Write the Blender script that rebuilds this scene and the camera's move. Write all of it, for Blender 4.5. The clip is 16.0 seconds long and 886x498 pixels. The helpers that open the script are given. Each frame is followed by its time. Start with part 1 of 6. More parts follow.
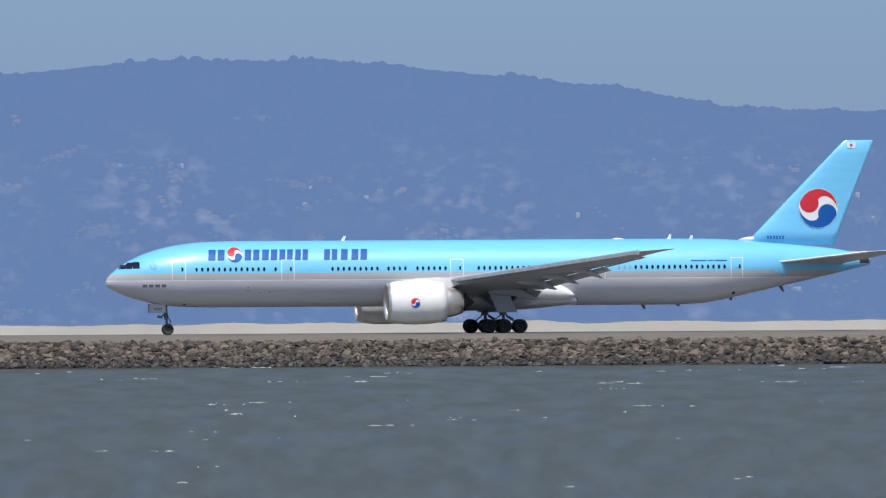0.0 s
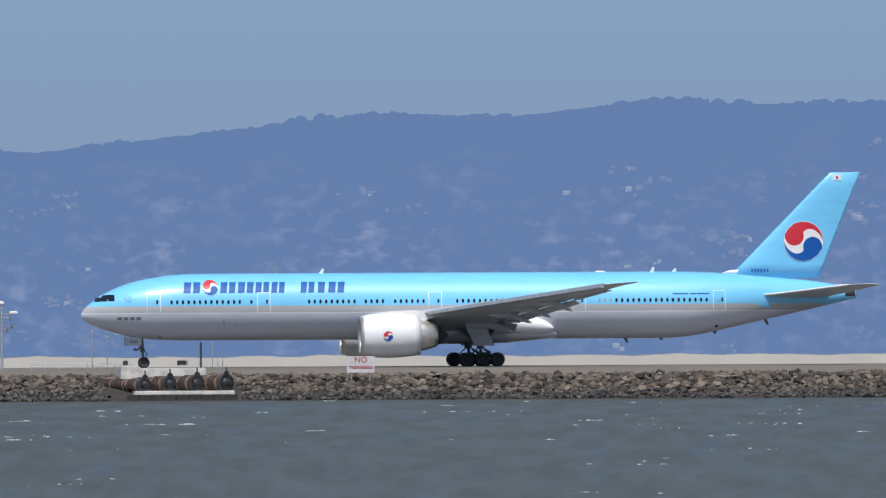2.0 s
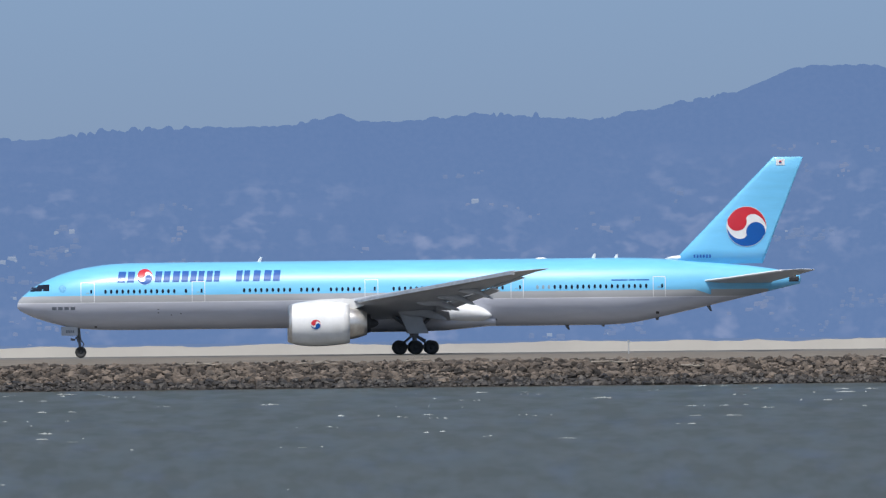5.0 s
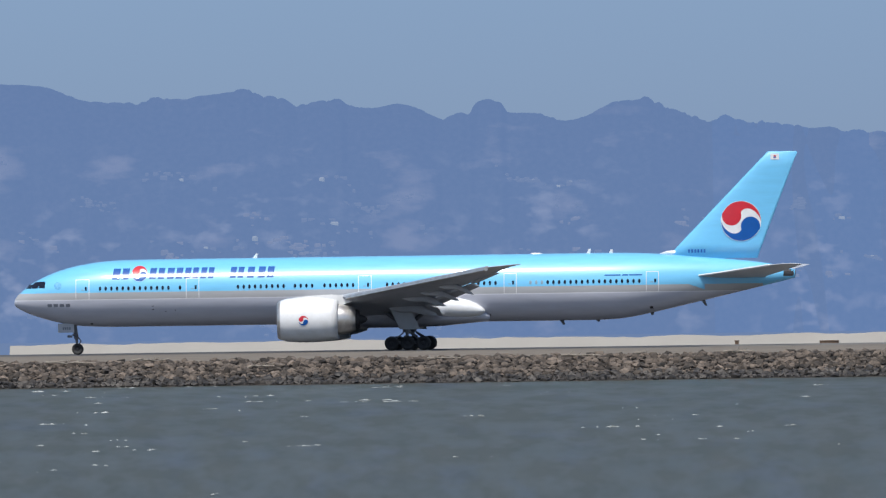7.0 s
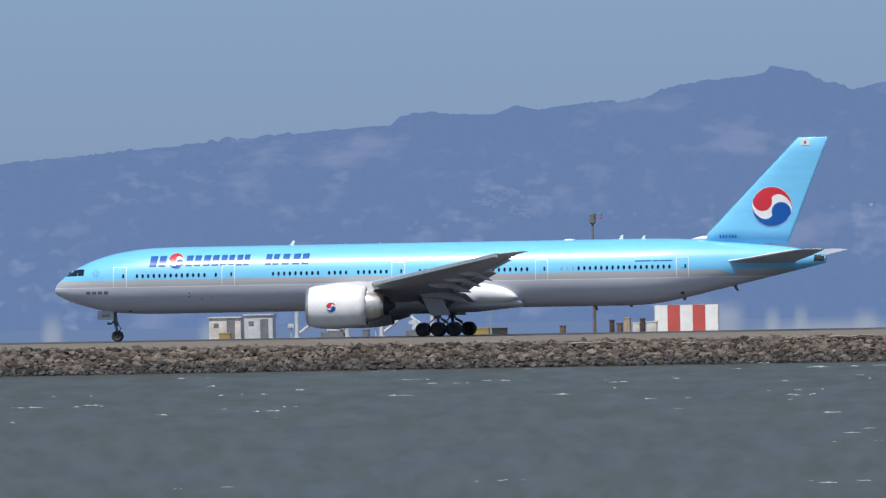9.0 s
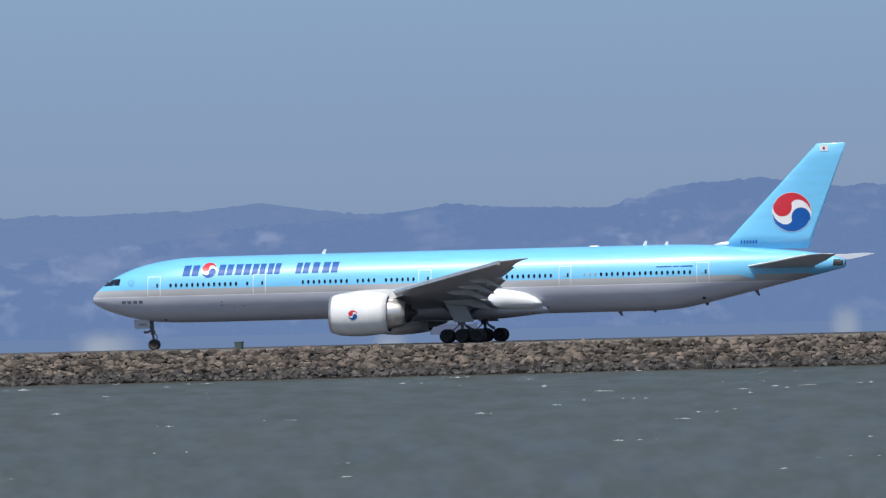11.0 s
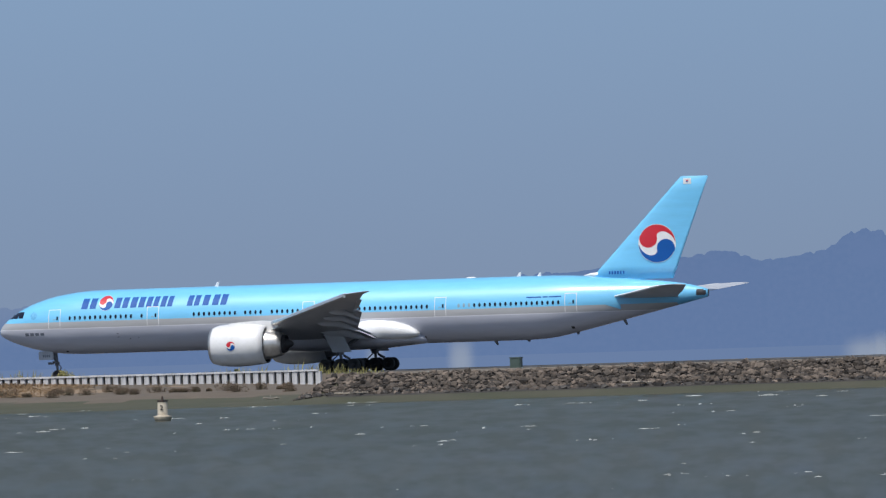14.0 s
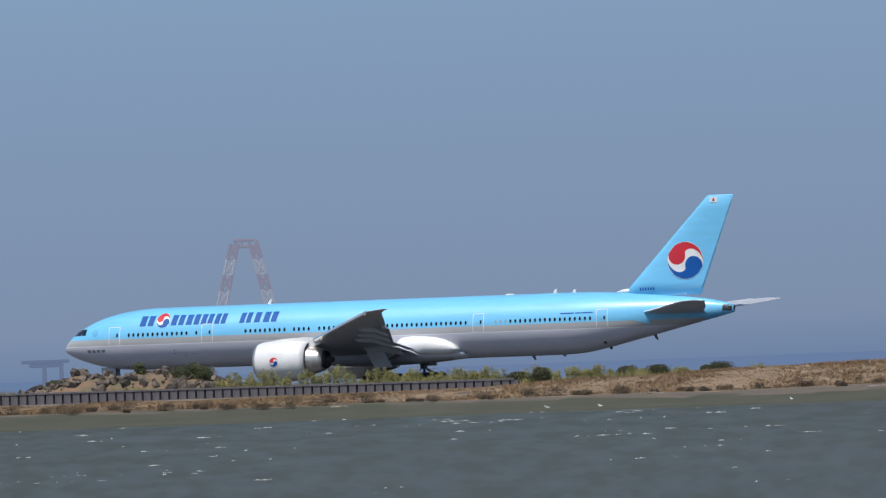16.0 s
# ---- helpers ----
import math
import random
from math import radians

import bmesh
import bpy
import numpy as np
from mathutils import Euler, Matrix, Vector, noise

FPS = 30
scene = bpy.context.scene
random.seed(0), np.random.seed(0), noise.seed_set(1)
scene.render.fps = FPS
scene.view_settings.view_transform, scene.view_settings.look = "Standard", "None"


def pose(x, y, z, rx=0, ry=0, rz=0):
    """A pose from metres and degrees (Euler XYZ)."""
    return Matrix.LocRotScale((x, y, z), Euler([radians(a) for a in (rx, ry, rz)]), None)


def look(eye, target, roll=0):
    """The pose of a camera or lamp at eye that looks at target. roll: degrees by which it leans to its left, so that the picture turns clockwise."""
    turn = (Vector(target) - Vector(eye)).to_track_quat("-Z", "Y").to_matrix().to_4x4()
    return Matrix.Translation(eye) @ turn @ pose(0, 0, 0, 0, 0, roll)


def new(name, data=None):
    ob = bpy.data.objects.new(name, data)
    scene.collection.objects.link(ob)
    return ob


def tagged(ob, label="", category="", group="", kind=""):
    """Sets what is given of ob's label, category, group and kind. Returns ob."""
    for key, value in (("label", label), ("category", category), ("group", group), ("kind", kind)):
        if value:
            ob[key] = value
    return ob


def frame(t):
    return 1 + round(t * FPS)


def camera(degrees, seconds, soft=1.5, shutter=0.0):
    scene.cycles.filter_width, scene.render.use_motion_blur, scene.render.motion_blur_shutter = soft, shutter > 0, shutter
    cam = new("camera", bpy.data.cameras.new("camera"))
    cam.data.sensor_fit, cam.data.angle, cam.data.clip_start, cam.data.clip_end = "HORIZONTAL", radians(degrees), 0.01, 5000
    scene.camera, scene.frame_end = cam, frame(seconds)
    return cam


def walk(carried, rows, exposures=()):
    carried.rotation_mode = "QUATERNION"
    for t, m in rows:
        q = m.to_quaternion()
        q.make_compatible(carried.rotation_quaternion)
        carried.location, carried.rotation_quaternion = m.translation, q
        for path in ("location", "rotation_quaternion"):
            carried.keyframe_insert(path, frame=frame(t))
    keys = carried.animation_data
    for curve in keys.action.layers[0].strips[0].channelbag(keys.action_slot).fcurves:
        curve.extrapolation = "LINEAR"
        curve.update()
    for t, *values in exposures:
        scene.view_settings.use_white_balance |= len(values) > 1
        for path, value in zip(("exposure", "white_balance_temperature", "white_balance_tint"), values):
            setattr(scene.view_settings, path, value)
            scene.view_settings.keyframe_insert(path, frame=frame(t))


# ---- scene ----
import itertools

# The camera stands still on the far bank, 7.1 m above the water, and pans with the airliner.
EYE = (0.0, 0.0, 7.1)
LANE = 1643.9        # the runway's centre line runs along x at this y
DECK = 2.6           # height of the runway above the water
# seconds, pan, tilt and lean of the camera in degrees, x of the airliner's nose
ROWS = [
    (0.0, 8.7770, 0.1192, -0.352, 221.64),
    (0.5, 8.0777, 0.1630, -0.369, 200.43),
    (1.0, 7.2599, 0.2059, -0.434, 178.67),
    (1.5, 6.4805, 0.2299, -0.385, 156.35),
    (2.0, 5.8205, 0.2262, -0.291, 133.48),
    (2.5, 5.1173, 0.2243, -0.364, 110.06),
    (3.0, 4.3233, 0.2282, -0.432, 86.09),
    (3.5, 3.5026, 0.2240, -0.504, 61.58),
    (4.0, 2.6743, 0.2051, -0.493, 36.53),
    (4.5, 1.7715, 0.1896, -0.603, 10.94),
    (5.0, 0.8570, 0.1848, -0.625, -15.19),
    (5.5, -0.0760, 0.1800, -0.615, -41.85),
    (6.0, -1.0241, 0.1768, -0.600, -69.03),
    (6.5, -1.9890, 0.1800, -0.580, -96.74),
    (6.8, -2.5720, 0.1825, -0.590, -113.62),
    (7.0, -2.9513, 0.1704, -0.831, -124.97),
    (7.5, -3.8839, 0.1683, -1.069, -153.71),
    (8.0, -4.9262, 0.1341, -0.959, -182.97),
    (8.5, -6.0385, 0.1110, -0.998, -212.74),
    (8.7, -6.4840, 0.1235, -1.010, -224.78),
    (9.0, -7.1450, 0.1275, -1.037, -243.00),
    (9.5, -8.2280, 0.1320, -1.118, -273.77),
    (10.0, -9.3040, 0.1420, -1.218, -305.02),
    (10.5, -10.3890, 0.1525, -1.318, -336.77),
    (11.0, -11.5102, 0.1521, -1.469, -369.00),
    (11.5, -12.6542, 0.1573, -1.722, -401.70),
    (12.0, -13.6879, 0.1763, -1.498, -434.88),
    (12.5, -14.6561, 0.1995, -1.669, -468.53),
    (13.0, -15.6302, 0.2102, -1.917, -502.63),
    (13.5, -16.6832, 0.2278, -1.836, -537.19),
    (14.0, -17.7462, 0.2403, -1.833, -572.20),
    (14.5, -18.8222, 0.2451, -2.011, -607.65),
    (15.0, -20.0167, 0.2695, -2.127, -643.53),
    (15.5, -21.1573, 0.2823, -2.093, -679.84),
    (16.0, -22.3165, 0.2958, -2.100, -716.58),
]


# the camera's own exposure drifts a little
EXPOSURES = [(0.0, .05), (3.0, -.03), (5.0, 0.0), (8.0, .02), (12.0, .05), (13.5, -.04), (15.0, -.12), (16.0, -.12)]


def aim(pan, tilt, lean):
    a, b = radians(pan), radians(tilt)
    way = Vector((math.sin(a) * math.cos(b), math.cos(a) * math.cos(b), math.sin(b)))
    return look(EYE, Vector(EYE) + 100 * way, lean)


cam = camera(2.8807, 16.0, soft=1.3)
walk(cam, [(t, aim(p, q, r)) for t, p, q, r, s in ROWS], EXPOSURES)

# ---- world, sun ----
SUN_UP, SUN_TURN = 61.5, 192.0          # elevation; compass turn from +y towards +x
world = bpy.data.worlds.new("world")
scene.world = world
world.use_nodes = True
wn = world.node_tree
sky = wn.nodes.new("ShaderNodeTexSky")
sky.sky_type, sky.sun_disc = "NISHITA", False
sky.sun_elevation, sky.sun_rotation = radians(SUN_UP), radians(SUN_TURN)
wn.links.new(sky.outputs[0], wn.nodes["Background"].inputs[0])
wn.nodes["Background"].inputs[1].default_value = 0.115
sun = new("sun", bpy.data.lights.new("sun", "SUN"))
sun.data.energy, sun.data.angle, sun.data.color = 4.3, radians(0.55), (1.0, 0.97, 0.92)
a, b = radians(SUN_TURN), radians(SUN_UP)
to_sun = Vector((math.sin(a) * math.cos(b), math.cos(a) * math.cos(b), math.sin(b)))
sun.matrix_basis = look(to_sun * 500, (0, 0, 0))
scene.view_settings.exposure = 0.0


# ---- materials ----
def node(nt, kind, **values):
    n = nt.nodes.new(kind)
    for key, value in values.items():
        n.inputs[key].default_value = value
    return n


def mat(name, base, rough=0.6, metal=0.0, second=None, scale=1.0, grain=0.25, cut=(0.36, 0.64), bump=0.0, bump_scale=None, stretch=(1, 1, 1),
        glow=None, coat=0.0, rand=0.0, island=False, spec=0.5):
    """A Principled surface: base to second colour by two scales of noise, with fine relief. rand: spread of value per object or island."""
    m = bpy.data.materials.new(name)
    m.use_nodes = True
    nt = m.node_tree
    bsdf = nt.nodes["Principled BSDF"]
    bsdf.inputs["Roughness"].default_value, bsdf.inputs["Metallic"].default_value = rough, metal
    bsdf.inputs["Specular IOR Level"].default_value = spec
    bsdf.inputs["Coat Weight"].default_value, bsdf.inputs["Coat Roughness"].default_value = coat, 0.06
    second = second or tuple(c * 0.72 for c in base)
    co = nt.nodes.new("ShaderNodeTexCoord")
    mp = nt.nodes.new("ShaderNodeMapping")
    mp.inputs["Scale"].default_value = stretch
    nt.links.new(co.outputs["Object"], mp.inputs[0])
    big = node(nt, "ShaderNodeTexNoise", Scale=scale, Detail=4.0, Roughness=0.6)
    fine = node(nt, "ShaderNodeTexNoise", Scale=scale * 9.0, Detail=3.0, Roughness=0.7)
    for n in (big, fine):
        nt.links.new(mp.outputs[0], n.inputs["Vector"])
    add = nt.nodes.new("ShaderNodeMath")
    add.operation = "MULTIPLY_ADD"
    nt.links.new(fine.outputs["Fac"], add.inputs[0])
    add.inputs[1].default_value = grain
    nt.links.new(big.outputs["Fac"], add.inputs[2])
    ramp = node(nt, "ShaderNodeMapRange")
    for key, value in ((1, cut[0] + grain * 0.45), (2, cut[1] + grain * 0.55)):
        ramp.inputs[key].default_value = value
    nt.links.new(add.outputs[0], ramp.inputs[0])
    mix = nt.nodes.new("ShaderNodeMix")
    mix.data_type = "RGBA"
    mix.inputs["A"].default_value, mix.inputs["B"].default_value = (*base, 1), (*second, 1)
    nt.links.new(ramp.outputs[0], mix.inputs["Factor"])
    out = mix.outputs["Result"]
    if rand:
        src = nt.nodes.new("ShaderNodeNewGeometry" if island else "ShaderNodeObjectInfo")
        hsv = nt.nodes.new("ShaderNodeHueSaturation")
        mr = node(nt, "ShaderNodeMapRange")
        mr.inputs[3].default_value, mr.inputs[4].default_value = 1 - rand, 1 + rand
        nt.links.new(src.outputs["Random Per Island" if island else "Random"], mr.inputs[0])
        nt.links.new(mr.outputs[0], hsv.inputs["Value"])
        nt.links.new(out, hsv.inputs["Color"])
        out = hsv.outputs[0]
    nt.links.new(out, bsdf.inputs["Base Color"])
    if bump:
        bn = node(nt, "ShaderNodeTexNoise", Scale=bump_scale or scale * 14.0, Detail=4.0)
        nt.links.new(mp.outputs[0], bn.inputs["Vector"])
        bm_ = node(nt, "ShaderNodeBump", Strength=bump, Distance=0.05)
        nt.links.new(bn.outputs["Fac"], bm_.inputs["Height"])
        nt.links.new(bm_.outputs[0], bsdf.inputs["Normal"])
    if glow:
        bsdf.inputs["Emission Color"].default_value = (*glow, 1)
        bsdf.inputs["Emission Strength"].default_value = 1.0
    return m


def paint_bands(name, bands, rough=0.42, coat=0.8, tail=None):
    """Gloss paint in level bands of the airframe: (height from, colour), from below upwards; faint streaks of wear."""
    m = mat(name, bands[-1][1], rough, coat=coat)
    nt = m.node_tree
    bsdf = nt.nodes["Principled BSDF"]
    co, sep = nt.nodes.new("ShaderNodeTexCoord"), nt.nodes.new("ShaderNodeSeparateXYZ")
    nt.links.new(co.outputs["Object"], sep.inputs[0])
    mr = node(nt, "ShaderNodeMapRange")
    mr.inputs[1].default_value, mr.inputs[2].default_value = 0.0, 20.0
    nt.links.new(sep.outputs["Z"], mr.inputs[0])
    ramp = nt.nodes.new("ShaderNodeValToRGB")
    ramp.color_ramp.interpolation = "CONSTANT"
    while len(ramp.color_ramp.elements) < len(bands):
        ramp.color_ramp.elements.new(0.5)
    for el, (z, colour) in zip(ramp.color_ramp.elements, bands):
        el.position, el.color = z / 20.0, (*colour, 1)
    nt.links.new(mr.outputs[0], ramp.inputs[0])
    mp = nt.nodes.new("ShaderNodeMapping")
    mp.inputs["Scale"].default_value = (0.25, 1.0, 1.6)
    nt.links.new(co.outputs["Object"], mp.inputs[0])
    noi = node(nt, "ShaderNodeTexNoise", Scale=1.2, Detail=6.0, Roughness=0.65)
    nt.links.new(mp.outputs[0], noi.inputs["Vector"])
    wear = node(nt, "ShaderNodeMapRange")
    wear.inputs[1].default_value, wear.inputs[2].default_value = 0.3, 0.75
    wear.inputs[3].default_value, wear.inputs[4].default_value = 1.03, 0.9
    nt.links.new(noi.outputs["Fac"], wear.inputs[0])
    hsv = nt.nodes.new("ShaderNodeHueSaturation")
    nt.links.new(wear.outputs[0], hsv.inputs["Value"])
    colour = ramp.outputs[0]
    if tail:                 # aft of that length one colour all round
        gt = nt.nodes.new("ShaderNodeMath")
        gt.operation = "GREATER_THAN"
        gt.inputs[1].default_value = tail[0]
        nt.links.new(sep.outputs["X"], gt.inputs[0])
        mix = nt.nodes.new("ShaderNodeMix")
        mix.data_type = "RGBA"
        mix.inputs["B"].default_value = (*tail[1], 1)
        nt.links.new(gt.outputs[0], mix.inputs["Factor"])
        nt.links.new(colour, mix.inputs["A"])
        colour = mix.outputs["Result"]
    nt.links.new(colour, hsv.inputs["Color"])
    nt.links.new(hsv.outputs[0], bsdf.inputs["Base Color"])
    bsdf.inputs["Coat Roughness"].default_value = 0.13
    return m


CYAN, SILVER, PALE = (0.165, 0.535, 0.83), (0.42, 0.425, 0.435), (0.55, 0.56, 0.63)
M = {}
M["hull"] = paint_bands("hull_paint", [(0.0, PALE), (5.07, (0.74, 0.74, 0.78)), (5.15, SILVER), (5.78, CYAN)], tail=(70.1, CYAN))
M["fin"] = paint_bands("fin_paint", [(0.0, CYAN)])
M["white"] = mat("white_paint", (0.80, 0.80, 0.80), 0.3, second=(0.70, 0.70, 0.69), scale=0.6, coat=0.4)
M["wing"] = mat("wing_grey_paint", (0.46, 0.48, 0.52), 0.4, second=(0.39, 0.41, 0.45), scale=0.5, stretch=(1, 0.3, 1))
M["bare"] = mat("bare_metal", (0.70, 0.68, 0.65), 0.34, 0.8, second=(0.56, 0.53, 0.5), scale=1.5)
M["dark"] = mat("dark_metal", (0.05, 0.05, 0.055), 0.5, 0.3, scale=2)
M["gear"] = mat("grey_gear_enamel", (0.14, 0.15, 0.17), 0.4, second=(0.09, 0.09, 0.10), scale=2)
M["tyre"] = mat("tyre_rubber", (0.022, 0.022, 0.024), 0.8, second=(0.035, 0.034, 0.033), scale=3, bump=0.3)
M["rim"] = mat("dusty_wheel_rim", (0.03, 0.03, 0.034), 0.6, 0.2, scale=4)
M["glass"] = mat("dark_cabin_glass", (0.012, 0.016, 0.03), 0.12, scale=3)
M["blind"] = mat("pale_window_blind", (0.30, 0.42, 0.5), 0.4, scale=3)
M["navy"] = mat("navy_blue_paint", (0.004, 0.082, 0.33), 0.5, second=(0.005, 0.090, 0.36), scale=1, spec=0.2)
M["red"] = mat("red_paint", (0.60, 0.018, 0.03), 0.35, second=(0.52, 0.016, 0.03), scale=1)
for key, gloss in (("navy", .7), ("red", .6), ("white", .5)):     # under the same clear coat as the hull
    M[key].node_tree.nodes["Principled BSDF"].inputs["Coat Weight"].default_value = gloss
    M[key].node_tree.nodes["Principled BSDF"].inputs["Coat Roughness"].default_value = 0.13
M["roundel"] = mat("dark_sky_blue_paint", (0.085, 0.33, 0.60), 0.4, second=(0.20, 0.50, 0.72), scale=4, coat=0.3)
M["grey_bar"] = mat("grey_paint", (0.16, 0.18, 0.22), 0.5, scale=1)


# ---- building helpers ----
def part(name, bm, material, parent, label="", smooth=False):
    me = bpy.data.meshes.new(name)
    bm.to_mesh(me)
    bm.free()
    if smooth:
        me.shade_smooth()
    me.materials.append(material)
    ob = new(name, me)
    ob.parent = parent
    return tagged(ob, label)


def share(name, me, parent, m=None, label=""):
    ob = new(name, me)
    ob.parent = parent
    if m is not None:
        ob.matrix_basis = m
    return tagged(ob, label)


def thing(name, at, label, category, group="", kind=""):
    ob = new(name)
    ob.matrix_basis = at if isinstance(at, Matrix) else pose(*at)
    return tagged(ob, label, category, group, kind)


def mesh_np(name, verts, faces, material, smooth=False):
    me = bpy.data.meshes.new(name)
    me.from_pydata([tuple(v) for v in verts], [], [tuple(f) for f in faces])
    me.materials.append(material)
    if smooth:
        me.shade_smooth()
    return me


def box(bm, x0, x1, y0, y1, z0, z1, bevel=0.0, m=None):
    vs = [bm.verts.new(v) for v in ((x0, y0, z0), (x1, y0, z0), (x1, y1, z0), (x0, y1, z0), (x0, y0, z1), (x1, y0, z1), (x1, y1, z1), (x0, y1, z1))]
    fs = [bm.faces.new([vs[i] for i in f]) for f in ((3, 2, 1, 0), (4, 5, 6, 7), (0, 1, 5, 4), (1, 2, 6, 5), (2, 3, 7, 6), (3, 0, 4, 7))]
    if bevel:
        es = list({e for f in fs for e in f.edges})
        geo = bmesh.ops.bevel(bm, geom=es, offset=bevel, segments=2, affect="EDGES")
        vs = list({v for f in geo["faces"] for v in f.verts} | {v for v in vs if v.is_valid})
    if m is not None:
        bmesh.ops.transform(bm, matrix=m, verts=[v for v in vs if v.is_valid])
    return bm


def tube(bm, p, q, r0, r1=None, n=10, cap=True):
    """A round bar from p to q."""
    p, q = Vector(p), Vector(q)
    r1 = r0 if r1 is None else r1
    rot = (q - p).to_track_quat("Z", "Y").to_matrix()
    rings = []
    for c, r in ((p, r0), (q, r1)):
        rings.append([bm.verts.new(c + rot @ Vector((r * math.cos(k * math.tau / n), r * math.sin(k * math.tau / n), 0))) for k in range(n)])
    for k in range(n):
        bm.faces.new((rings[0][k], rings[0][(k + 1) % n], rings[1][(k + 1) % n], rings[1][k]))
    if cap:
        bm.faces.new(rings[0][::-1])
        bm.faces.new(rings[1])
    return bm


def lathe(bm, profile, axis="x", at=(0, 0, 0), n=40):
    """Turns (along, radius) pairs round an axis through at."""
    rings = []
    for s, r in profile:
        ring = []
        for k in range(n):
            u, v = r * math.cos(k * math.tau / n), r * math.sin(k * math.tau / n)
            co = {"x": (s, u, v), "y": (v, s, u), "z": (u, v, s)}[axis]
            ring.append(bm.verts.new(Vector(at) + Vector(co)))
        rings.append(ring)
    for a_, b_ in zip(rings, rings[1:]):
        for k in range(n):
            bm.faces.new((a_[k], a_[(k + 1) % n], b_[(k + 1) % n], b_[k]))
    bmesh.ops.remove_doubles(bm, verts=[v for r in rings for v in r], dist=1e-4)
    bmesh.ops.recalc_face_normals(bm, faces=bm.faces)
    return bm


def loft(bm, rings, close_ends=True):
    vs = [[bm.verts.new(p) for p in ring] for ring in rings]
    n = len(vs[0])
    for a_, b_ in zip(vs, vs[1:]):
        for k in range(n):
            bm.faces.new((a_[k], a_[(k + 1) % n], b_[(k + 1) % n], b_[k]))
    if close_ends:
        bm.faces.new(vs[0][::-1])
        bm.faces.new(vs[-1])
    bmesh.ops.recalc_face_normals(bm, faces=bm.faces)
    return bm


def sheet(bm, us, vs, fn):
    """A grid of points fn(u, v)."""
    grid = [[bm.verts.new(fn(u, v)) for v in vs] for u in us]
    for i in range(len(us) - 1):
        for j in range(len(vs) - 1):
            bm.faces.new((grid[i][j], grid[i + 1][j], grid[i + 1][j + 1], grid[i][j + 1]))
    return bm


# ---- the airliner; its own x runs aft from the nose, -y is its left side, z up from the tarmac ----
NOSE_X = (0, .05, .2, .48, 1.15, 1.73, 2.4, 3.36, 4.7, 6.24, 8.36, 10.1, 13)
TOP_Z = (4.88, 5.22, 5.47, 5.78, 6.3, 6.74, 7.12, 7.56, 8.03, 8.39, 8.70, 8.79, 8.82)
LOW_Z = (4.88, 4.66, 4.52, 4.33, 4.0, 3.74, 3.53, 3.22, 2.92, 2.68, 2.58, 2.56, 2.56)
WIDE = (0, .24, .45, .72, 1.2, 1.53, 1.85, 2.22, 2.6, 2.88, 3.05, 3.1, 3.1)
TAIL_X = (50, 55, 57.2, 58.6, 60, 62.5, 65.8, 69.3, 71.5, 73.1)
TAIL_TOP = (8.82, 8.82, 8.8, 8.77, 8.7, 8.5, 8.22, 7.85, 7.5, 7.0)
TAIL_LOW = (2.56, 2.56, 2.68, 2.95, 3.24, 3.8, 4.55, 5.35, 5.85, 6.25)
TAIL_WIDE = (3.1, 3.06, 2.98, 2.86, 2.7, 2.36, 1.8, 1.12, .68, .3)
HX = np.concatenate([np.array([0, .02, .05, .1, .2, .32, .48, .7, .9, 1.15, 1.45]), np.arange(1.75, 13, 0.35), np.arange(13, 54, 2.0), np.arange(54, 73.0, 0.6), [73.1]])


def hull_line(nose, tail):
    v = np.interp(HX, NOSE_X + TAIL_X, nose + tail)
    for _ in range(3):
        w = v.copy()
        w[8:-1] = (v[7:-2] + 2 * v[8:-1] + v[9:]) / 4
        v = w
    return v


H_TOP, H_LOW, H_WIDE = hull_line(TOP_Z, TAIL_TOP), hull_line(LOW_Z, TAIL_LOW), hull_line(WIDE, TAIL_WIDE)


def hull_at(x):
    t_, l_, w_ = (float(np.interp(x, HX, v)) for v in (H_TOP, H_LOW, H_WIDE))
    return (t_ + l_) / 2, (t_ - l_) / 2, w_


def skin(x, z, out=0.0, side=-1):
    """The point of the hull's skin at that length and height."""
    c, h, w = hull_at(x)
    s = max(-1.0, min(1.0, (z - c) / max(h, 1e-4)))
    k = math.sqrt(max(0.0, 1 - s * s))
    nrm = Vector((0, k / max(w, .01), s / max(h, .01))).normalized()
    return Vector((x, side * (w * k + out * nrm.y), z + out * nrm.z))


def skin_patch(bm, x0, x1, z0, z1, out=0.012, side=-1, nx=2, nz=4, shear=0.0):
    us, vs = np.linspace(x0, x1, nx), np.linspace(z0, z1, nz)
    return sheet(bm, us, vs, lambda u, v: skin(u + shear * (v - z0), v, out, side))


def comma():
    """Outline of one comma of the emblem in a unit disc: a round head at the side, its tail swept over the top."""
    arc = lambda cx, cy, r, a0, a1, n: [(cx + r * math.cos(radians(a)), cy + r * math.sin(radians(a))) for a in np.linspace(a0, a1, n)]
    tail = [(.0, .42), (.05, .49), (.12, .54), (.21, .575), (.31, .585), (.42, .57), (.53, .525), (.64, .455), (.74, .365), (.81, .275), (.87, .17), (.91, .07)]
    return [(u * 1.055, v * 1.055) for u, v in arc(0, 0, .93, -2, 150, 30) + arc(-.44, .25, .455, 158, 378, 26)[1:] + tail]


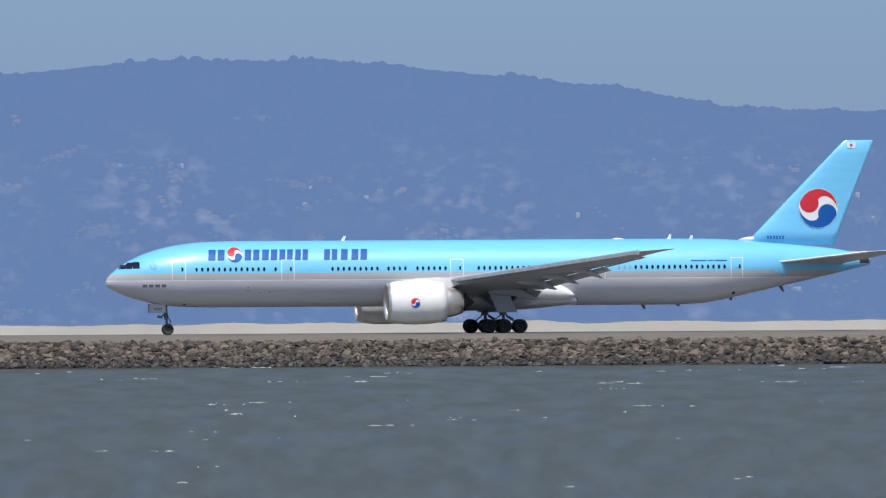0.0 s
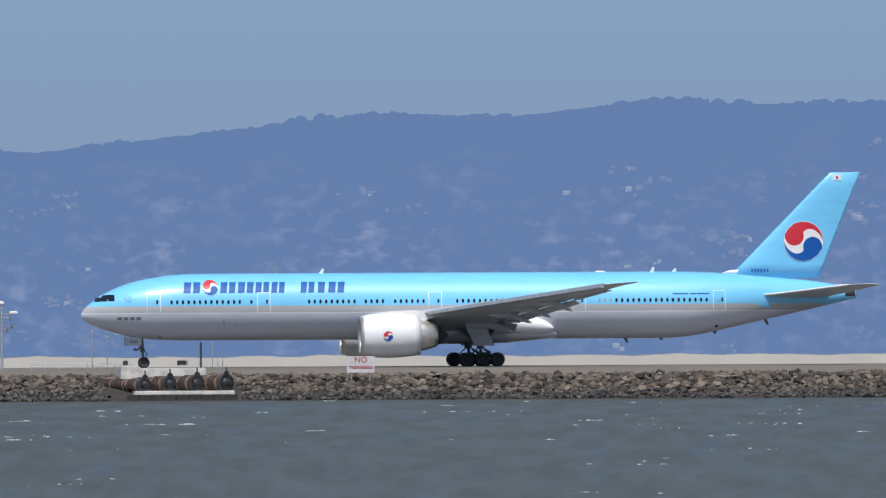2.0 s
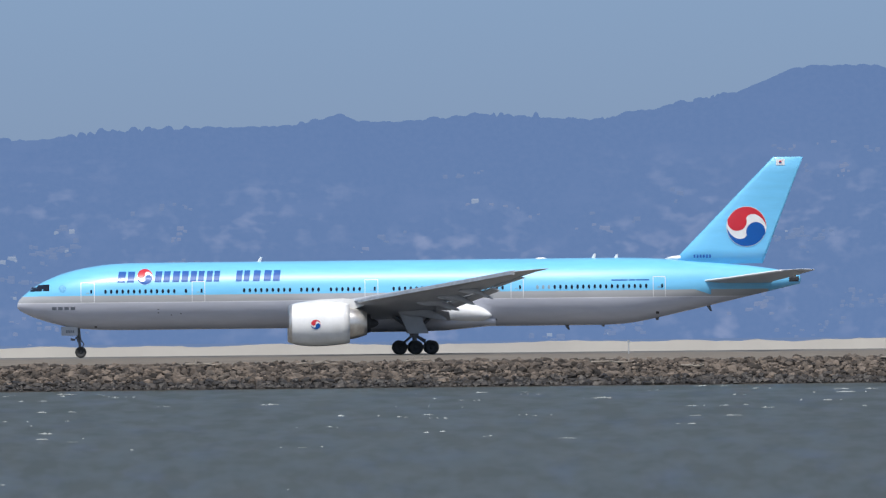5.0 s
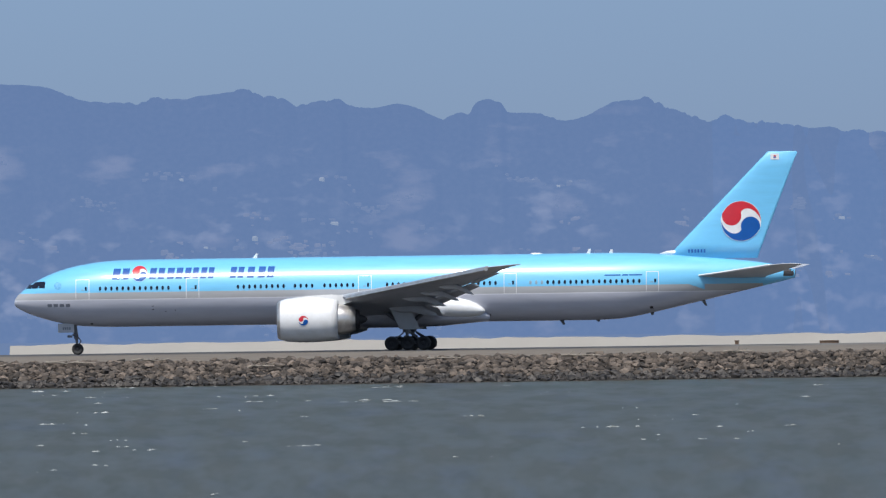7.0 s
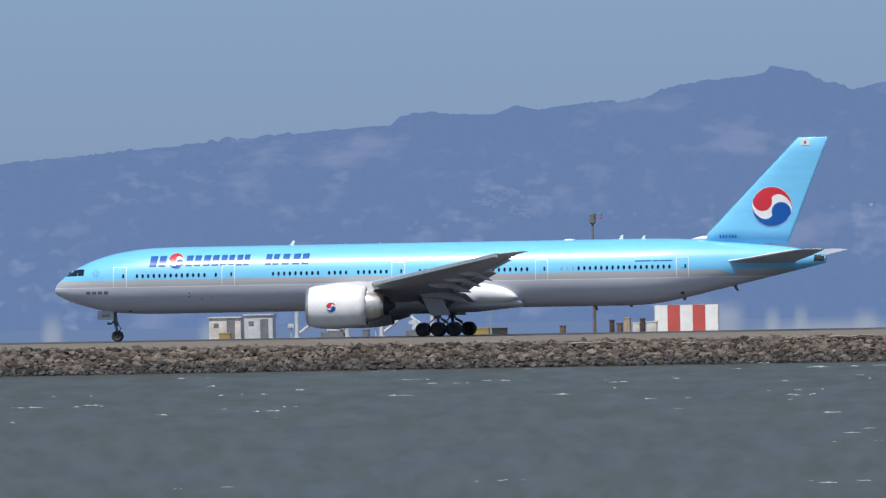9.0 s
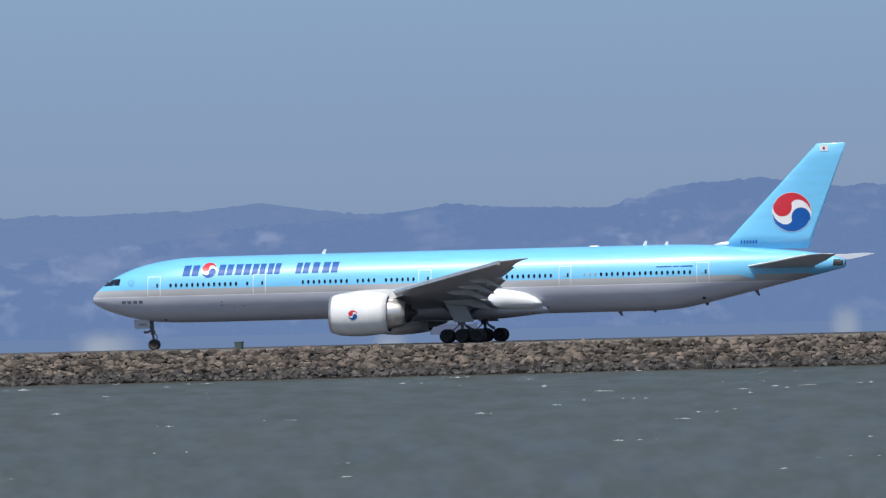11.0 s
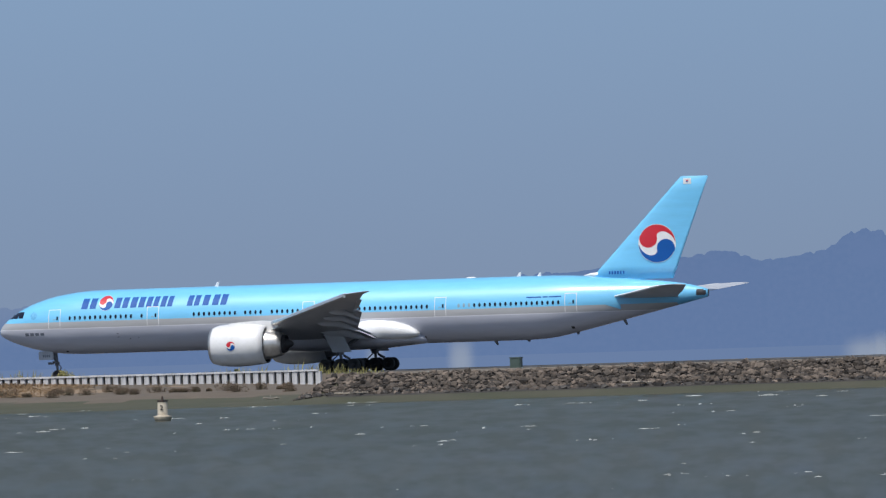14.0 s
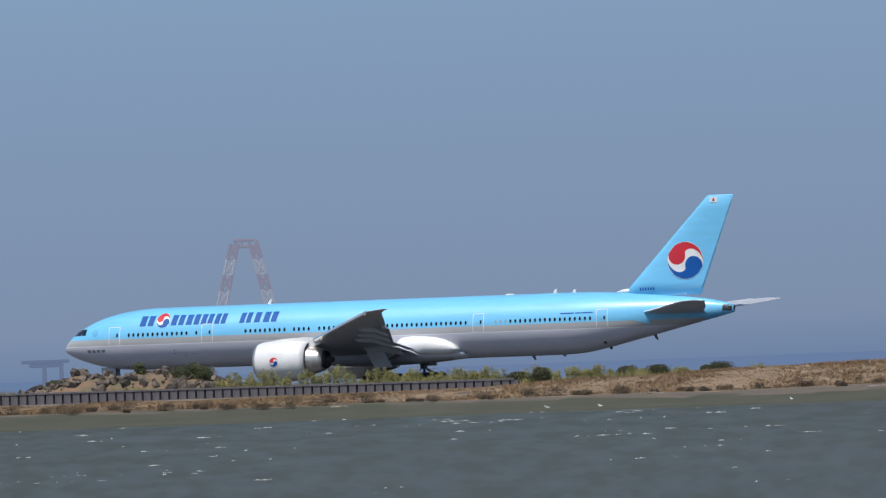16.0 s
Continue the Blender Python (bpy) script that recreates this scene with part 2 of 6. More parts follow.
def emblem(parent, centre, r, put, label):
    """A round emblem of a red and a blue comma on white, put(u, v, out) giving points of the surface it is painted on."""
    ring = [(math.cos(k * math.tau / 48), math.sin(k * math.tau / 48)) for k in range(48)]
    shapes = (("disc", "white", ring, .008), ("red_comma", "red", comma(), .014), ("blue_comma", "navy", [(-u, -v) for u, v in comma()], .014))
    base = None
    for name, material, line, out in shapes:
        bm = bmesh.new()
        f = bm.faces.new([bm.verts.new((u, v, 0)) for u, v in line])
        f.normal_update()
        bmesh.ops.triangulate(bm, faces=[f], ngon_method="EAR_CLIP")
        for _ in range(2):
            bmesh.ops.subdivide_edges(bm, edges=[e for e in bm.edges if e.calc_length() > .2], cuts=1)
            bmesh.ops.triangulate(bm, faces=list(bm.faces))
        for v in bm.verts:
            v.co = put(centre[0] + r * v.co.x, centre[1] + r * v.co.y, out)
        ob = part(name if base else "emblem", bm, M[material], base or parent, "" if base else label)
        base = base or ob


def wheel(parent, at, r, w):
    bm = bmesh.new()
    lathe(bm, [(-w / 2, r * .55), (-w / 2, r * .86), (-w * .36, r * .97), (-w * .15, r), (w * .15, r), (w * .36, r * .97), (w / 2, r * .86), (w / 2, r * .55), (-w / 2, r * .55)], "y", at, 24)
    t_ = part("wheel", bm, M["tyre"], parent, "black rubber tyre", True)
    bm = bmesh.new()
    lathe(bm, [(-w * .46, .02), (-w * .46, r * .2), (-w * .30, r * .3), (-w * .42, r * .56), (w * .42, r * .56), (w * .30, r * .3), (w * .46, r * .2), (w * .46, .02)], "y", at, 18)
    part("rim", bm, M["rim"], t_)


def foil(x0, x1, z, thick, y, droop=0.0, n=9):
    """A wing section's outline at span y."""
    up, lo = [], []
    for k in range(n):
        u = 0.5 - 0.5 * math.cos(math.pi * k / (n - 1))
        th = thick * (x1 - x0) * 5 * (0.2969 * math.sqrt(u) - 0.126 * u - 0.3516 * u * u + 0.2843 * u ** 3 - 0.1015 * u ** 4)
        zz = z - droop * u
        up.append((x0 + u * (x1 - x0), y, zz + th * 1.1))
        lo.append((x0 + u * (x1 - x0), y, zz - th * 0.9 - 0.012))
    return up + lo[::-1]


# span, leading and trailing edge, height, thickness, droop of the chord
WING = [(1.5, 25.5, 39.7, 4.0, .13, .6), (3.1, 26.65, 39.7, 4.2, .13, .55), (6.3, 28.85, 39.5, 4.6, .12, .42), (9.6, 31.15, 39.5, 5.0, .115, .3), (15, 34.9, 41.6, 5.65, .11, .24),
        (20, 38.35, 43.5, 6.25, .105, .18), (25, 41.8, 45.4, 6.85, .1, .13), (29.3, 44.8, 47.05, 7.38, .095, .09), (30.9, 45.95, 47.75, 7.58, .09, .06), (31.8, 47.3, 48.4, 7.7, .09, .03), (32.5, 48.5, 49.0, 7.8, .09, .01)]


def wing_at(y):
    return [float(np.interp(y, [s[0] for s in WING], [s[k] for s in WING])) for k in range(1, 6)]


def airliner():
    jet = thing("airliner", (ROWS[0][4], LANE, DECK), "sky-blue and silver twin-engined wide-body airliner rolling along the runway", "airplane")
    # hull
    bm, n = bmesh.new(), 64
    rings = []
    for x, t_, l_, w in zip(HX, H_TOP, H_LOW, H_WIDE):
        c, h, w = (t_ + l_) / 2, max((t_ - l_) / 2, .004), max(w, .004)
        rings.append([(x, w * math.sin(k * math.tau / n), c + h * math.cos(k * math.tau / n)) for k in range(n)])
    loft(bm, rings)
    hull = part("fuselage", bm, M["hull"], jet, "sky-blue upper half, silver stripe and pale grey belly", True)
    bm = bmesh.new()
    lathe(bm, [(72.7, .02), (72.7, .2), (73.02, .24), (73.13, .24), (73.13, .02)], "x", (0, 0, 6.72), 20)
    box(bm, 72.2, 72.98, -.42, .42, 6.5, 6.86, .05)
    part("exhaust", bm, M["dark"], hull, "dark auxiliary exhaust at the tail cone")
    # belly fairing, grey below, with a white bulge on each flank behind the wing
    bm = bmesh.new()
    rings = []
    for x, lo, hi, w in ((26.6, 2.9, 3.9, 2.6), (27.6, 2.55, 4.3, 2.9), (29.2, 2.3, 4.5, 3.2), (32, 2.12, 4.5, 3.3), (37, 2.12, 4.5, 3.3), (40.0, 2.2, 4.4, 3.25), (41.8, 2.36, 4.2, 3.1), (43.3, 2.5, 3.9, 2.7), (44.6, 2.62, 3.5, 2.1)):
        c, h = (lo + hi) / 2, (hi - lo) / 2
        ring = []
        for k in range(32):
            cs, sn = math.cos(k * math.tau / 32), math.sin(k * math.tau / 32)
            ring.append((x, w * math.copysign(abs(sn) ** .7, sn), c + h * math.copysign(abs(cs) ** .8, cs)))
        rings.append(ring)
    loft(bm, rings)
    part("belly_fairing", bm, M["hull"], jet, "grey wing-to-body fairing", True)
    for side in (-1, 1):
        bm = bmesh.new()
        rings = []
        for x, z, h, w in ((37.5, 4.1, .4, 3.2), (38.2, 4.1, .85, 3.6), (39.2, 4.08, .98, 3.78), (40.6, 4.02, 1.0, 3.82), (41.8, 3.92, .95, 3.76), (42.8, 3.8, .8, 3.64), (43.5, 3.68, .58, 3.5), (43.95, 3.6, .34, 3.34), (44.2, 3.56, .12, 3.2)):
            rings.append([(x, side * (2.4 + (w - 2.4) * math.copysign(abs(math.sin(k * math.tau / 28)) ** .75, math.sin(k * math.tau / 28))), z + h * math.cos(k * math.tau / 28)) for k in range(28)])
        loft(bm, rings)
        part("root_fairing", bm, M["white"], jet, "white bulged fairing behind the wing root", True)
    # cockpit windows, cabin windows, doors
    for side in (-1, 1):
        for x0, x1, z0, z1, sh in ((1.16, 1.72, 6.22, 6.62, .62), (1.72, 2.36, 6.24, 6.84, .34), (2.40, 3.06, 6.26, 6.88, .05)):
            bm = bmesh.new()
            skin_patch(bm, x0, x1 - .05, z0, z1, .012, side, 5, 5, sh)
            part("cockpit_window", bm, M["glass"], hull)
        bm = bmesh.new()
        ring = [(.12 * math.cos(k * math.tau / 12), .205 * math.sin(k * math.tau / 12)) for k in range(12)]
        vs = [[bm.verts.new((u * s, -o, v * s)) for u, v in ring] for s, o in ((1.0, -.02), (1.0, .014), (.7, .02))]
        for a_, b_ in zip(vs, vs[1:]):
            for k in range(12):
                bm.faces.new((a_[k], a_[(k + 1) % 12], b_[(k + 1) % 12], b_[k]))
        bm.faces.new(vs[-1])
        me = bpy.data.meshes.new("cabin_window")
        bm.to_mesh(me)
        bm.free()
        me.materials.append(M["glass"])
        pale = me.copy()
        pale.materials[0] = M["blind"]
        groups = [(8.26, 13), (15.75, 1), (21.17, 9), (26.5, 4), (29.26, 6), (35.1, 20), (48.5, 20)]
        for x0, count in groups:
            for k in range(count):
                x = x0 + .5335 * k
                p = skin(x, 6.15, 0, side)
                w = hull_at(x)[2]
                tip = math.degrees(math.asin(max(-1, min(1, (6.15 - hull_at(x)[0]) / hull_at(x)[1]))))
                yaw = math.degrees(math.atan2(hull_at(x + .2)[2] - hull_at(x - .2)[2], .4))
                m = Matrix.Translation(p) @ (pose(0, 0, 0, -tip, 0, -yaw) if side < 0 else pose(0, 0, 0, 0, 0, 180) @ pose(0, 0, 0, -tip, 0, yaw))
                share("cabin_window", pale if (x0 == 48.5 and k < 3) else me, hull, m)
        for x0, x1, z0, z1 in ((5.95, 7.25, 5.12, 7.02), (16.3, 17.54, 5.12, 7.02), (32.4, 33.66, 5.12, 7.02), (46.0, 47.2, 5.12, 7.02), (59.26, 60.45, 5.12, 7.02)):
            bm = bmesh.new()
            for q in ((x0, x0 + .055, z0, z1, 2, 9), (x1 - .055, x1, z0, z1, 2, 9), (x0 + .055, x1 - .055, z0, z0 + .05, 5, 2), (x0 + .055, x1 - .055, z1 - .05, z1, 5, 2)):
                skin_patch(bm, q[0], q[1], q[2], q[3], .014, side, q[4], q[5])
            door = part("door", bm, M["white"], hull, "cabin door with a white outline")
            bm = bmesh.new()
            skin_patch(bm, x1 - .42, x1 - .24, 5.98, 6.34, .014, side, 2, 3)
            part("door_window", bm, M["glass"], door)
            bm = bmesh.new()
            skin_patch(bm, x1 - .78, x1 - .52, 6.0, 6.08, .014, side, 2, 2)
            part("door_handle", bm, M["blind"], door)
        # lettering as plain bars, and the emblems
        for x0, x1 in ((9.35, 11.05), (12.8, 14.35), (14.45, 16.05), (16.1, 17.5), (17.6, 18.95), (20.35, 21.75), (21.9, 22.75), (22.95, 24.6)):
            w = x1 - x0
            bm = bmesh.new()
            for u, v in [(0.1, 0.85)] if w < 1 else [(0.02, 0.42), (0.54, 0.92)]:
                skin_patch(bm, x0 + w * u, x0 + w * v, 6.98, 8.0, .01, side, 2, 7, .14)
            part("title_bar", bm, M["navy"], hull, "navy blue title bars")
        emblem(hull, (11.95, 7.5), .74, lambda u, v, o: skin(u, v, o, side), "round red, white and blue emblem")
        for k in range(4):
            bm = bmesh.new()
            skin_patch(bm, 3.25 + .58 * k, 3.68 + .58 * k, 4.5, 4.78, .012, side, 3, 2)
            part("nose_bar", bm, M["grey_bar"], hull)
        for x0, x1 in ((55.4, 56.9), (57.05, 57.6), (57.7, 58.9)):
            bm = bmesh.new()
            skin_patch(bm, x0, x1, 6.66, 6.78, .012, side, 3, 2)
            part("small_text_bar", bm, M["navy"], hull)
        for x0, x1, z0, z1 in ((59.55, 59.85, 3.55, 3.78), (7.2, 7.45, 2.82, 2.95), (43.1, 43.3, 3.05, 3.2), (44.5, 44.72, 3.1, 3.25), (13.1, 13.25, 4.42, 4.5), (13.1, 13.25, 4.1, 4.18), (14.3, 14.42, 3.9, 3.98), (15.2, 15.32, 4.0, 4.08)):
            bm = bmesh.new()
            skin_patch(bm, x0, x1, z0, z1, .012, side, 3, 3)
            part("vent", bm, M["dark"], hull)
        bm = bmesh.new()
        sheet(bm, np.linspace(0, math.tau, 24), (.03, .2, .36), lambda u, v: skin(4.25 + v * math.cos(u), 6.45 + v * math.sin(u), .012, side))
        part("roundel", bm, M["roundel"], hull, "small dark blue roundel")
    for x, z, h, sw in ((22.4, 8.8, .44, .3), (53.6, 8.8, .42, .25), (55.7, 8.78, .34, .2), (51.05, 2.58, -.42, .3), (54.4, 2.6, -.2, .2), (64.3, 4.24, -.5, .35), (59.5, 3.2, -.25, .12)):
        bm = bmesh.new()
        loft(bm, [[(x + u + s * sw, v, z + h * s) for u, v in ((0, -.04 * k), (.18 * k, -.05 * k), (.4 * k, 0), (.18 * k, .05 * k), (0, .04 * k))] for s, k in ((-.1, 1.0), (1.0, .5))])
        part("antenna", bm, M["white"] if h > 0 else M["gear"], hull)
    bm = bmesh.new()
    loft(bm, [[(x, w * math.sin(k * math.tau / 12), 8.76 + h * math.cos(k * math.tau / 12)) for k in range(12)] for x, w, h in ((48.3, .05, .03), (48.6, .3, .16), (49.2, .3, .16), (49.6, .05, .03))])
    part("antenna_dome", bm, M["white"], hull)
    # fin
    bm = bmesh.new()
    rings = []
    for f in np.linspace(0, 1, 8):
        x0, x1, z, th = 61.0 + 9.62 * f, 69.6 + 3.86 * f, 8.15 + 9.85 * f, .1 - .02 * f
        rings.append([(p[0], p[2] - z, z + (0 if f < .99 else 0)) for p in foil(x0, x1, z, th, 0)])
    rings.append([(p[0] * .9 + 7.22, p[1] * .4, p[2] + .06) for p in rings[-1]])
    loft(bm, rings)
    fin = part("tail_fin", bm, M["fin"], jet, "sky-blue tail fin", True)

    def fin_skin(u, v, out, side=-1):
        f = (v - 8.15) / 9.85
        x0, x1, th = 61.0 + 9.62 * f, 69.6 + 3.86 * f, .1 - .02 * f
        s = min(1, max(0.001, (u - x0) / (x1 - x0)))
        y = th * (x1 - x0) * 5.5 * (0.2969 * math.sqrt(s) - 0.126 * s - 0.3516 * s * s + 0.2843 * s ** 3 - 0.1015 * s ** 4)
        return Vector((u, side * (y + .01 + out), v))
    for side in (-1, 1):
        emblem(fin, (68.12, 11.6), 1.88, lambda u, v, o: fin_skin(u, v, o, side), "round red, white and blue tail emblem")
        bm = bmesh.new()
        sheet(bm, np.linspace(70.95, 71.75, 4), np.linspace(17.3, 17.85, 3), lambda u, v: fin_skin(u, v, .01, side))
        flag = part("flag", bm, M["white"], fin, "small white flag with a round mark")
        for z0, z1, c in ((17.58, 17.7, "red"), (17.45, 17.57, "navy")):
            bm = bmesh.new()
            sheet(bm, np.linspace(71.24, 71.46, 3), np.linspace(z0, z1, 2), lambda u, v: fin_skin(u, v, .018, side))
            part("flag_mark", bm, M[c], flag)
        for k in range(6):
            bm = bmesh.new()
            sheet(bm, np.linspace(63.15 + .29 * k, 63.31 + .29 * k, 2), np.linspace(8.72, 9.02, 2), lambda u, v: fin_skin(u, v, .012, side))
            part("registration_bar", bm, M["navy"], fin)
    bm = bmesh.new()
    loft(bm, [[(x, w * math.sin(k * math.tau / 12), z + h * math.cos(k * math.tau / 12)) for k in range(12)] for x, z, w, h in ((60.5, 8.66, .03, .05), (61.2, 8.74, .14, .18), (61.9, 8.72, .22, .26), (62.6, 8.4, .22, .2))])
    part("fin_fillet", bm, M["white"], fin, "white fillet at the foot of the fin", True)
    # tailplane
    for side in (-1, 1):
        bm = bmesh.new()
        rings = []
        for y, x0, x1, z in ((.5, 63.3, 70.3, 6.38), (1.7, 64.1, 70.5, 6.53), (6.0, 67.9, 72.4, 7.03), (9.9, 71.15, 73.85, 7.46), (10.5, 72.1, 74.05, 7.53), (10.75, 73.0, 74.1, 7.56)):
            rings.append([(p[0], side * p[1], p[2]) for p in foil(x0, x1, z, .055, y, .06)])
        loft(bm, rings)
        part("tailplane", bm, M["wing"], jet, "grey horizontal tailplane", True)
        bm = bmesh.new()
        sheet(bm, np.linspace(0, 1, 5), np.linspace(0, 1, 4), lambda u, v: skin(63.2 + 1.5 * u, 5.78 - .5 * u * (1 - v), .012, side))
        part("root_panel", bm, M["fin"], jet, "sky-blue wedge below the root of the tailplane")
        bm = bmesh.new()
        skin_patch(bm, 72.0, 72.9, 6.42, 7.02, .014, side, 4, 5, .12)
        part("exhaust_louvre", bm, M["dark"], jet, "dark louvre at the tail cone")
        bm = bmesh.new()
        loft(bm, [[(x + a_, side * (y + b_), z + c_) for a_, b_, c_ in ((0, 0, -.09), (0, .1, 0), (0, 0, .09), (.5, -.1, .08), (.5, -.1, -.08))] for x, y, z in ((63.6, 1.6, 6.52), (64.15, 2.0, 6.57), (66.2, 4.1, 6.81), (70.9, 9.7, 7.44))])
        part("leading_edge", bm, M["white"], jet, "pale leading edge of the tailplane")
    # wings, engines, gear
    for side in (-1, 1):
        bm = bmesh.new()
        loft(bm, [[(p[0], side * p[1], p[2]) for p in foil(s[1], s[2], s[3], s[4], s[0], s[5], 13)] for s in WING])
        wing = part("wing", bm, M["wing"], jet, "grey swept wing with flaps lowered", True)
        bm = bmesh.new()
        rings = []
        for y in (10.6, 15, 20, 25, 29.2, 30.6):
            x0, x1, z, th, dr = wing_at(y)
            rings.append([(x0 - .22 + .3 * u, side * y, z - .06 + .28 * v - .1 * (1 - u)) for u, v in ((0, -.3), (1, -.9), (1.4, -.2), (1.3, .7), (.4, .5))])
        loft(bm, rings)
        part("slat", bm, M["bare"], wing, "bare metal leading edge")
        for y0, y1, ext, drop, ang in ((3.7, 8.9, 1.3, .3, 20), (9.1, 11.0, 1.3, .3, 14), (11.2, 22.0, 1.25, .3, 18), (22.3, 28.6, .7, .1, 6)):
            bm = bmesh.new()
            rings = []
            for y in (y0, y1):
                x0, x1, z, th, dr = wing_at(y)
                k = (x1 - x0) / 8.0 if y0 > 9 else 1.0
                cs, sn = math.cos(radians(ang)), math.sin(radians(ang))
                zt = z - dr
                ring = []
                for u, v in ((0, 0), (.15, .13), (.5, .12), (1, 0), (.5, -.1), (.12, -.13)):
                    px_, pz_ = u * ext * max(k, .7), v * ext * max(k, .7)
                    ring.append((x1 - .55 * max(k, .7) + px_ * cs + pz_ * sn, side * y, zt - .12 - drop * .35 - px_ * sn + pz_ * cs))
                rings.append(ring)
            loft(bm, rings)
            part("flap", bm, M["wing"], wing, "lowered flap")
        for y, r, ln in ((6.7, .38, 4.6), (12.6, .28, 4.0), (16.4, .25, 3.6), (20.6, .22, 3.2)):
            x0, x1, z, th, dr = wing_at(y)
            bm = bmesh.new()
            rings = []
            for s, k in ((0, .05), (.08, .5), (.25, .9), (.5, 1), (.75, .8), (.92, .45), (1, .08)):
                x = x1 - ln * .9 + ln * s
                zz = z - dr * .8 - .32 - max(0, s - .5) * 1.5
                rings.append([(x, side * (y + r * .62 * k * math.sin(q * math.tau / 14)), zz + r * 1.25 * k * math.cos(q * math.tau / 14)) for q in range(14)])
            loft(bm, rings)
            part("flap_fairing", bm, M["wing"], wing, "", True)
        # engine
        ey, ez = side * 9.6, 2.96
        at = (0, ey, ez)
        bm = bmesh.new()
        lathe(bm, [(25.55, 1.83), (26.1, 1.98), (27.0, 2.07), (28.0, 2.1), (29.2, 2.04), (30.2, 1.93), (30.9, 1.82), (30.87, 1.76)], "x", at, 56)
        eng = part("engine", bm, M["white"], jet, "white engine nacelle", True)
        bm = bmesh.new()
        lathe(bm, [(25.56, 1.83), (25.36, 1.76), (25.25, 1.66), (25.3, 1.57), (25.55, 1.5), (25.9, 1.49)], "x", at, 56)
        part("intake_lip", bm, M["bare"], eng, "polished metal intake lip", True)
        bm = bmesh.new()
        lathe(bm, [(25.9, 1.49), (26.9, 1.56), (26.95, .5), (26.5, .3), (26.2, .02)], "x", at, 40)
        part("fan", bm, M["dark"], eng, "dark fan and spinner", True)
        bm = bmesh.new()
        lathe(bm, [(29.6, 1.5), (30.9, 1.48), (31.5, 1.38), (32.1, 1.2), (32.5, 1.06), (32.52, .98), (32.1, .9)], "x", at, 48)
        part("core_cowl", bm, M["bare"], eng, "bare metal core cowl", True)
        bm = bmesh.new()
        lathe(bm, [(30.86, 1.75), (30.2, 1.70), (29.65, 1.68), (29.65, 1.40)], "x", at, 48)
        part("fan_duct", bm, M["dark"], eng, "dark fan duct", True)
        bm = bmesh.new()
        lathe(bm, [(32.3, .96), (32.85, .84), (32.83, .74), (32.4, .7), (32.4, .56), (33.1, .42), (33.5, .2), (33.6, .02)], "x", at, 32)
        part("exhaust_cone", bm, M["dark"], eng, "", True)
        bm = bmesh.new()
        loft(bm, [[(x, ey + w * s, z) for s, z in ((-1, z0), (-1, z1), (1, z1), (1, z0))] for x, z0, z1, w in ((26.6, 4.85, 4.98, .08), (28.0, 4.7, 5.2, .22), (30.3, 4.3, 5.3, .26), (31.4, 4.35, 5.2, .26), (32.6, 4.75, 5.0, .2))])
        part("pylon", bm, M["white"], eng, "white engine pylon")
        emblem(eng, (27.75, 2.9), .46, lambda u, v, o: Vector((u, ey + side * (math.sqrt(max(.01, 2.08 ** 2 - (v - ez) ** 2)) + .03 + o), v)), "small round emblem on the nacelle")
        # main gear
        gy = side * 5.49
        gear = new("main_gear")
        gear.parent = jet
        tagged(gear, "six-wheeled main landing gear")
        for k in range(3):
            for off in (-.7, .7):
                wheel(gear, (37.1 + 1.47 * (k - 1), gy + off, .66), .66, .5)
        bm = bmesh.new()
        tube(bm, (35.6, gy, .72), (38.6, gy, .72), .17)
        for k in range(3):
            tube(bm, (37.1 + 1.47 * (k - 1), gy - .7, .66), (37.1 + 1.47 * (k - 1), gy + .7, .66), .1)
        part("bogie_beam", bm, M["gear"], gear)
        bm = bmesh.new()
        tube(bm, (37.1, gy, .7), (37.0, gy, 2.0), .15, .15, 12)
        tube(bm, (37.0, gy, 1.7), (36.9, gy + side * .3, 4.4), .36, .42, 14)
        part("strut", bm, M["gear"], gear)
        bm = bmesh.new()
        tube(bm, (37.0, gy, 2.1), (34.9, gy - side * 1.2, 3.7), .2)
        tube(bm, (37.0, gy, 2.1), (38.6, gy - side * 2.0, 3.6), .2)
        tube(bm, (35.75, gy, .85), (36.75, gy, 1.7), .06)
        tube(bm, (38.4, gy, .85), (37.3, gy, 1.6), .06)
        tube(bm, (37.3, gy, 1.7), (38.0, gy, 1.3), .08)
        part("brace", bm, M["gear"], gear)
        bm = bmesh.new()
        sheet(bm, np.linspace(0, 1, 5), np.linspace(0, 1, 3), lambda u, v: (35.4 + 1.9 * u + 1.0 * (1 - v), gy + side * (.45 + .3 * v), 1.95 + 2.2 * v))
        g = bmesh.ops.extrude_face_region(bm, geom=list(bm.faces))
        bmesh.ops.translate(bm, verts=[v for v in g["geom"] if isinstance(v, bmesh.types.BMVert)], vec=(0, side * .06, 0))
        part("gear_door", bm, M["wing"], gear, "grey landing gear door")
    gear = new("nose_gear")
    gear.parent = jet
    tagged(gear, "two-wheeled nose landing gear")
    for off in (-.32, .32):
        wheel(gear, (5.88, off, .53), .53, .36)
    bm = bmesh.new()
    tube(bm, (5.88, -.32, .53), (5.88, .32, .53), .09)
    tube(bm, (5.88, 0, .5), (5.75, 0, 1.7), .13, .13, 12)
    tube(bm, (5.76, 0, 1.5), (5.6, 0, 3.2), .2, .2, 12)
    tube(bm, (5.4, -.2, 1.9), (5.95, -.2, 1.75), .09, .09, 10)
    tube(bm, (5.4, .2, 1.9), (5.95, .2, 1.75), .09, .09, 10)
    part("strut", bm, M["gear"], gear)
    bm = bmesh.new()
    tube(bm, (5.95, 0, .8), (6.2, 0, 1.3), .05)
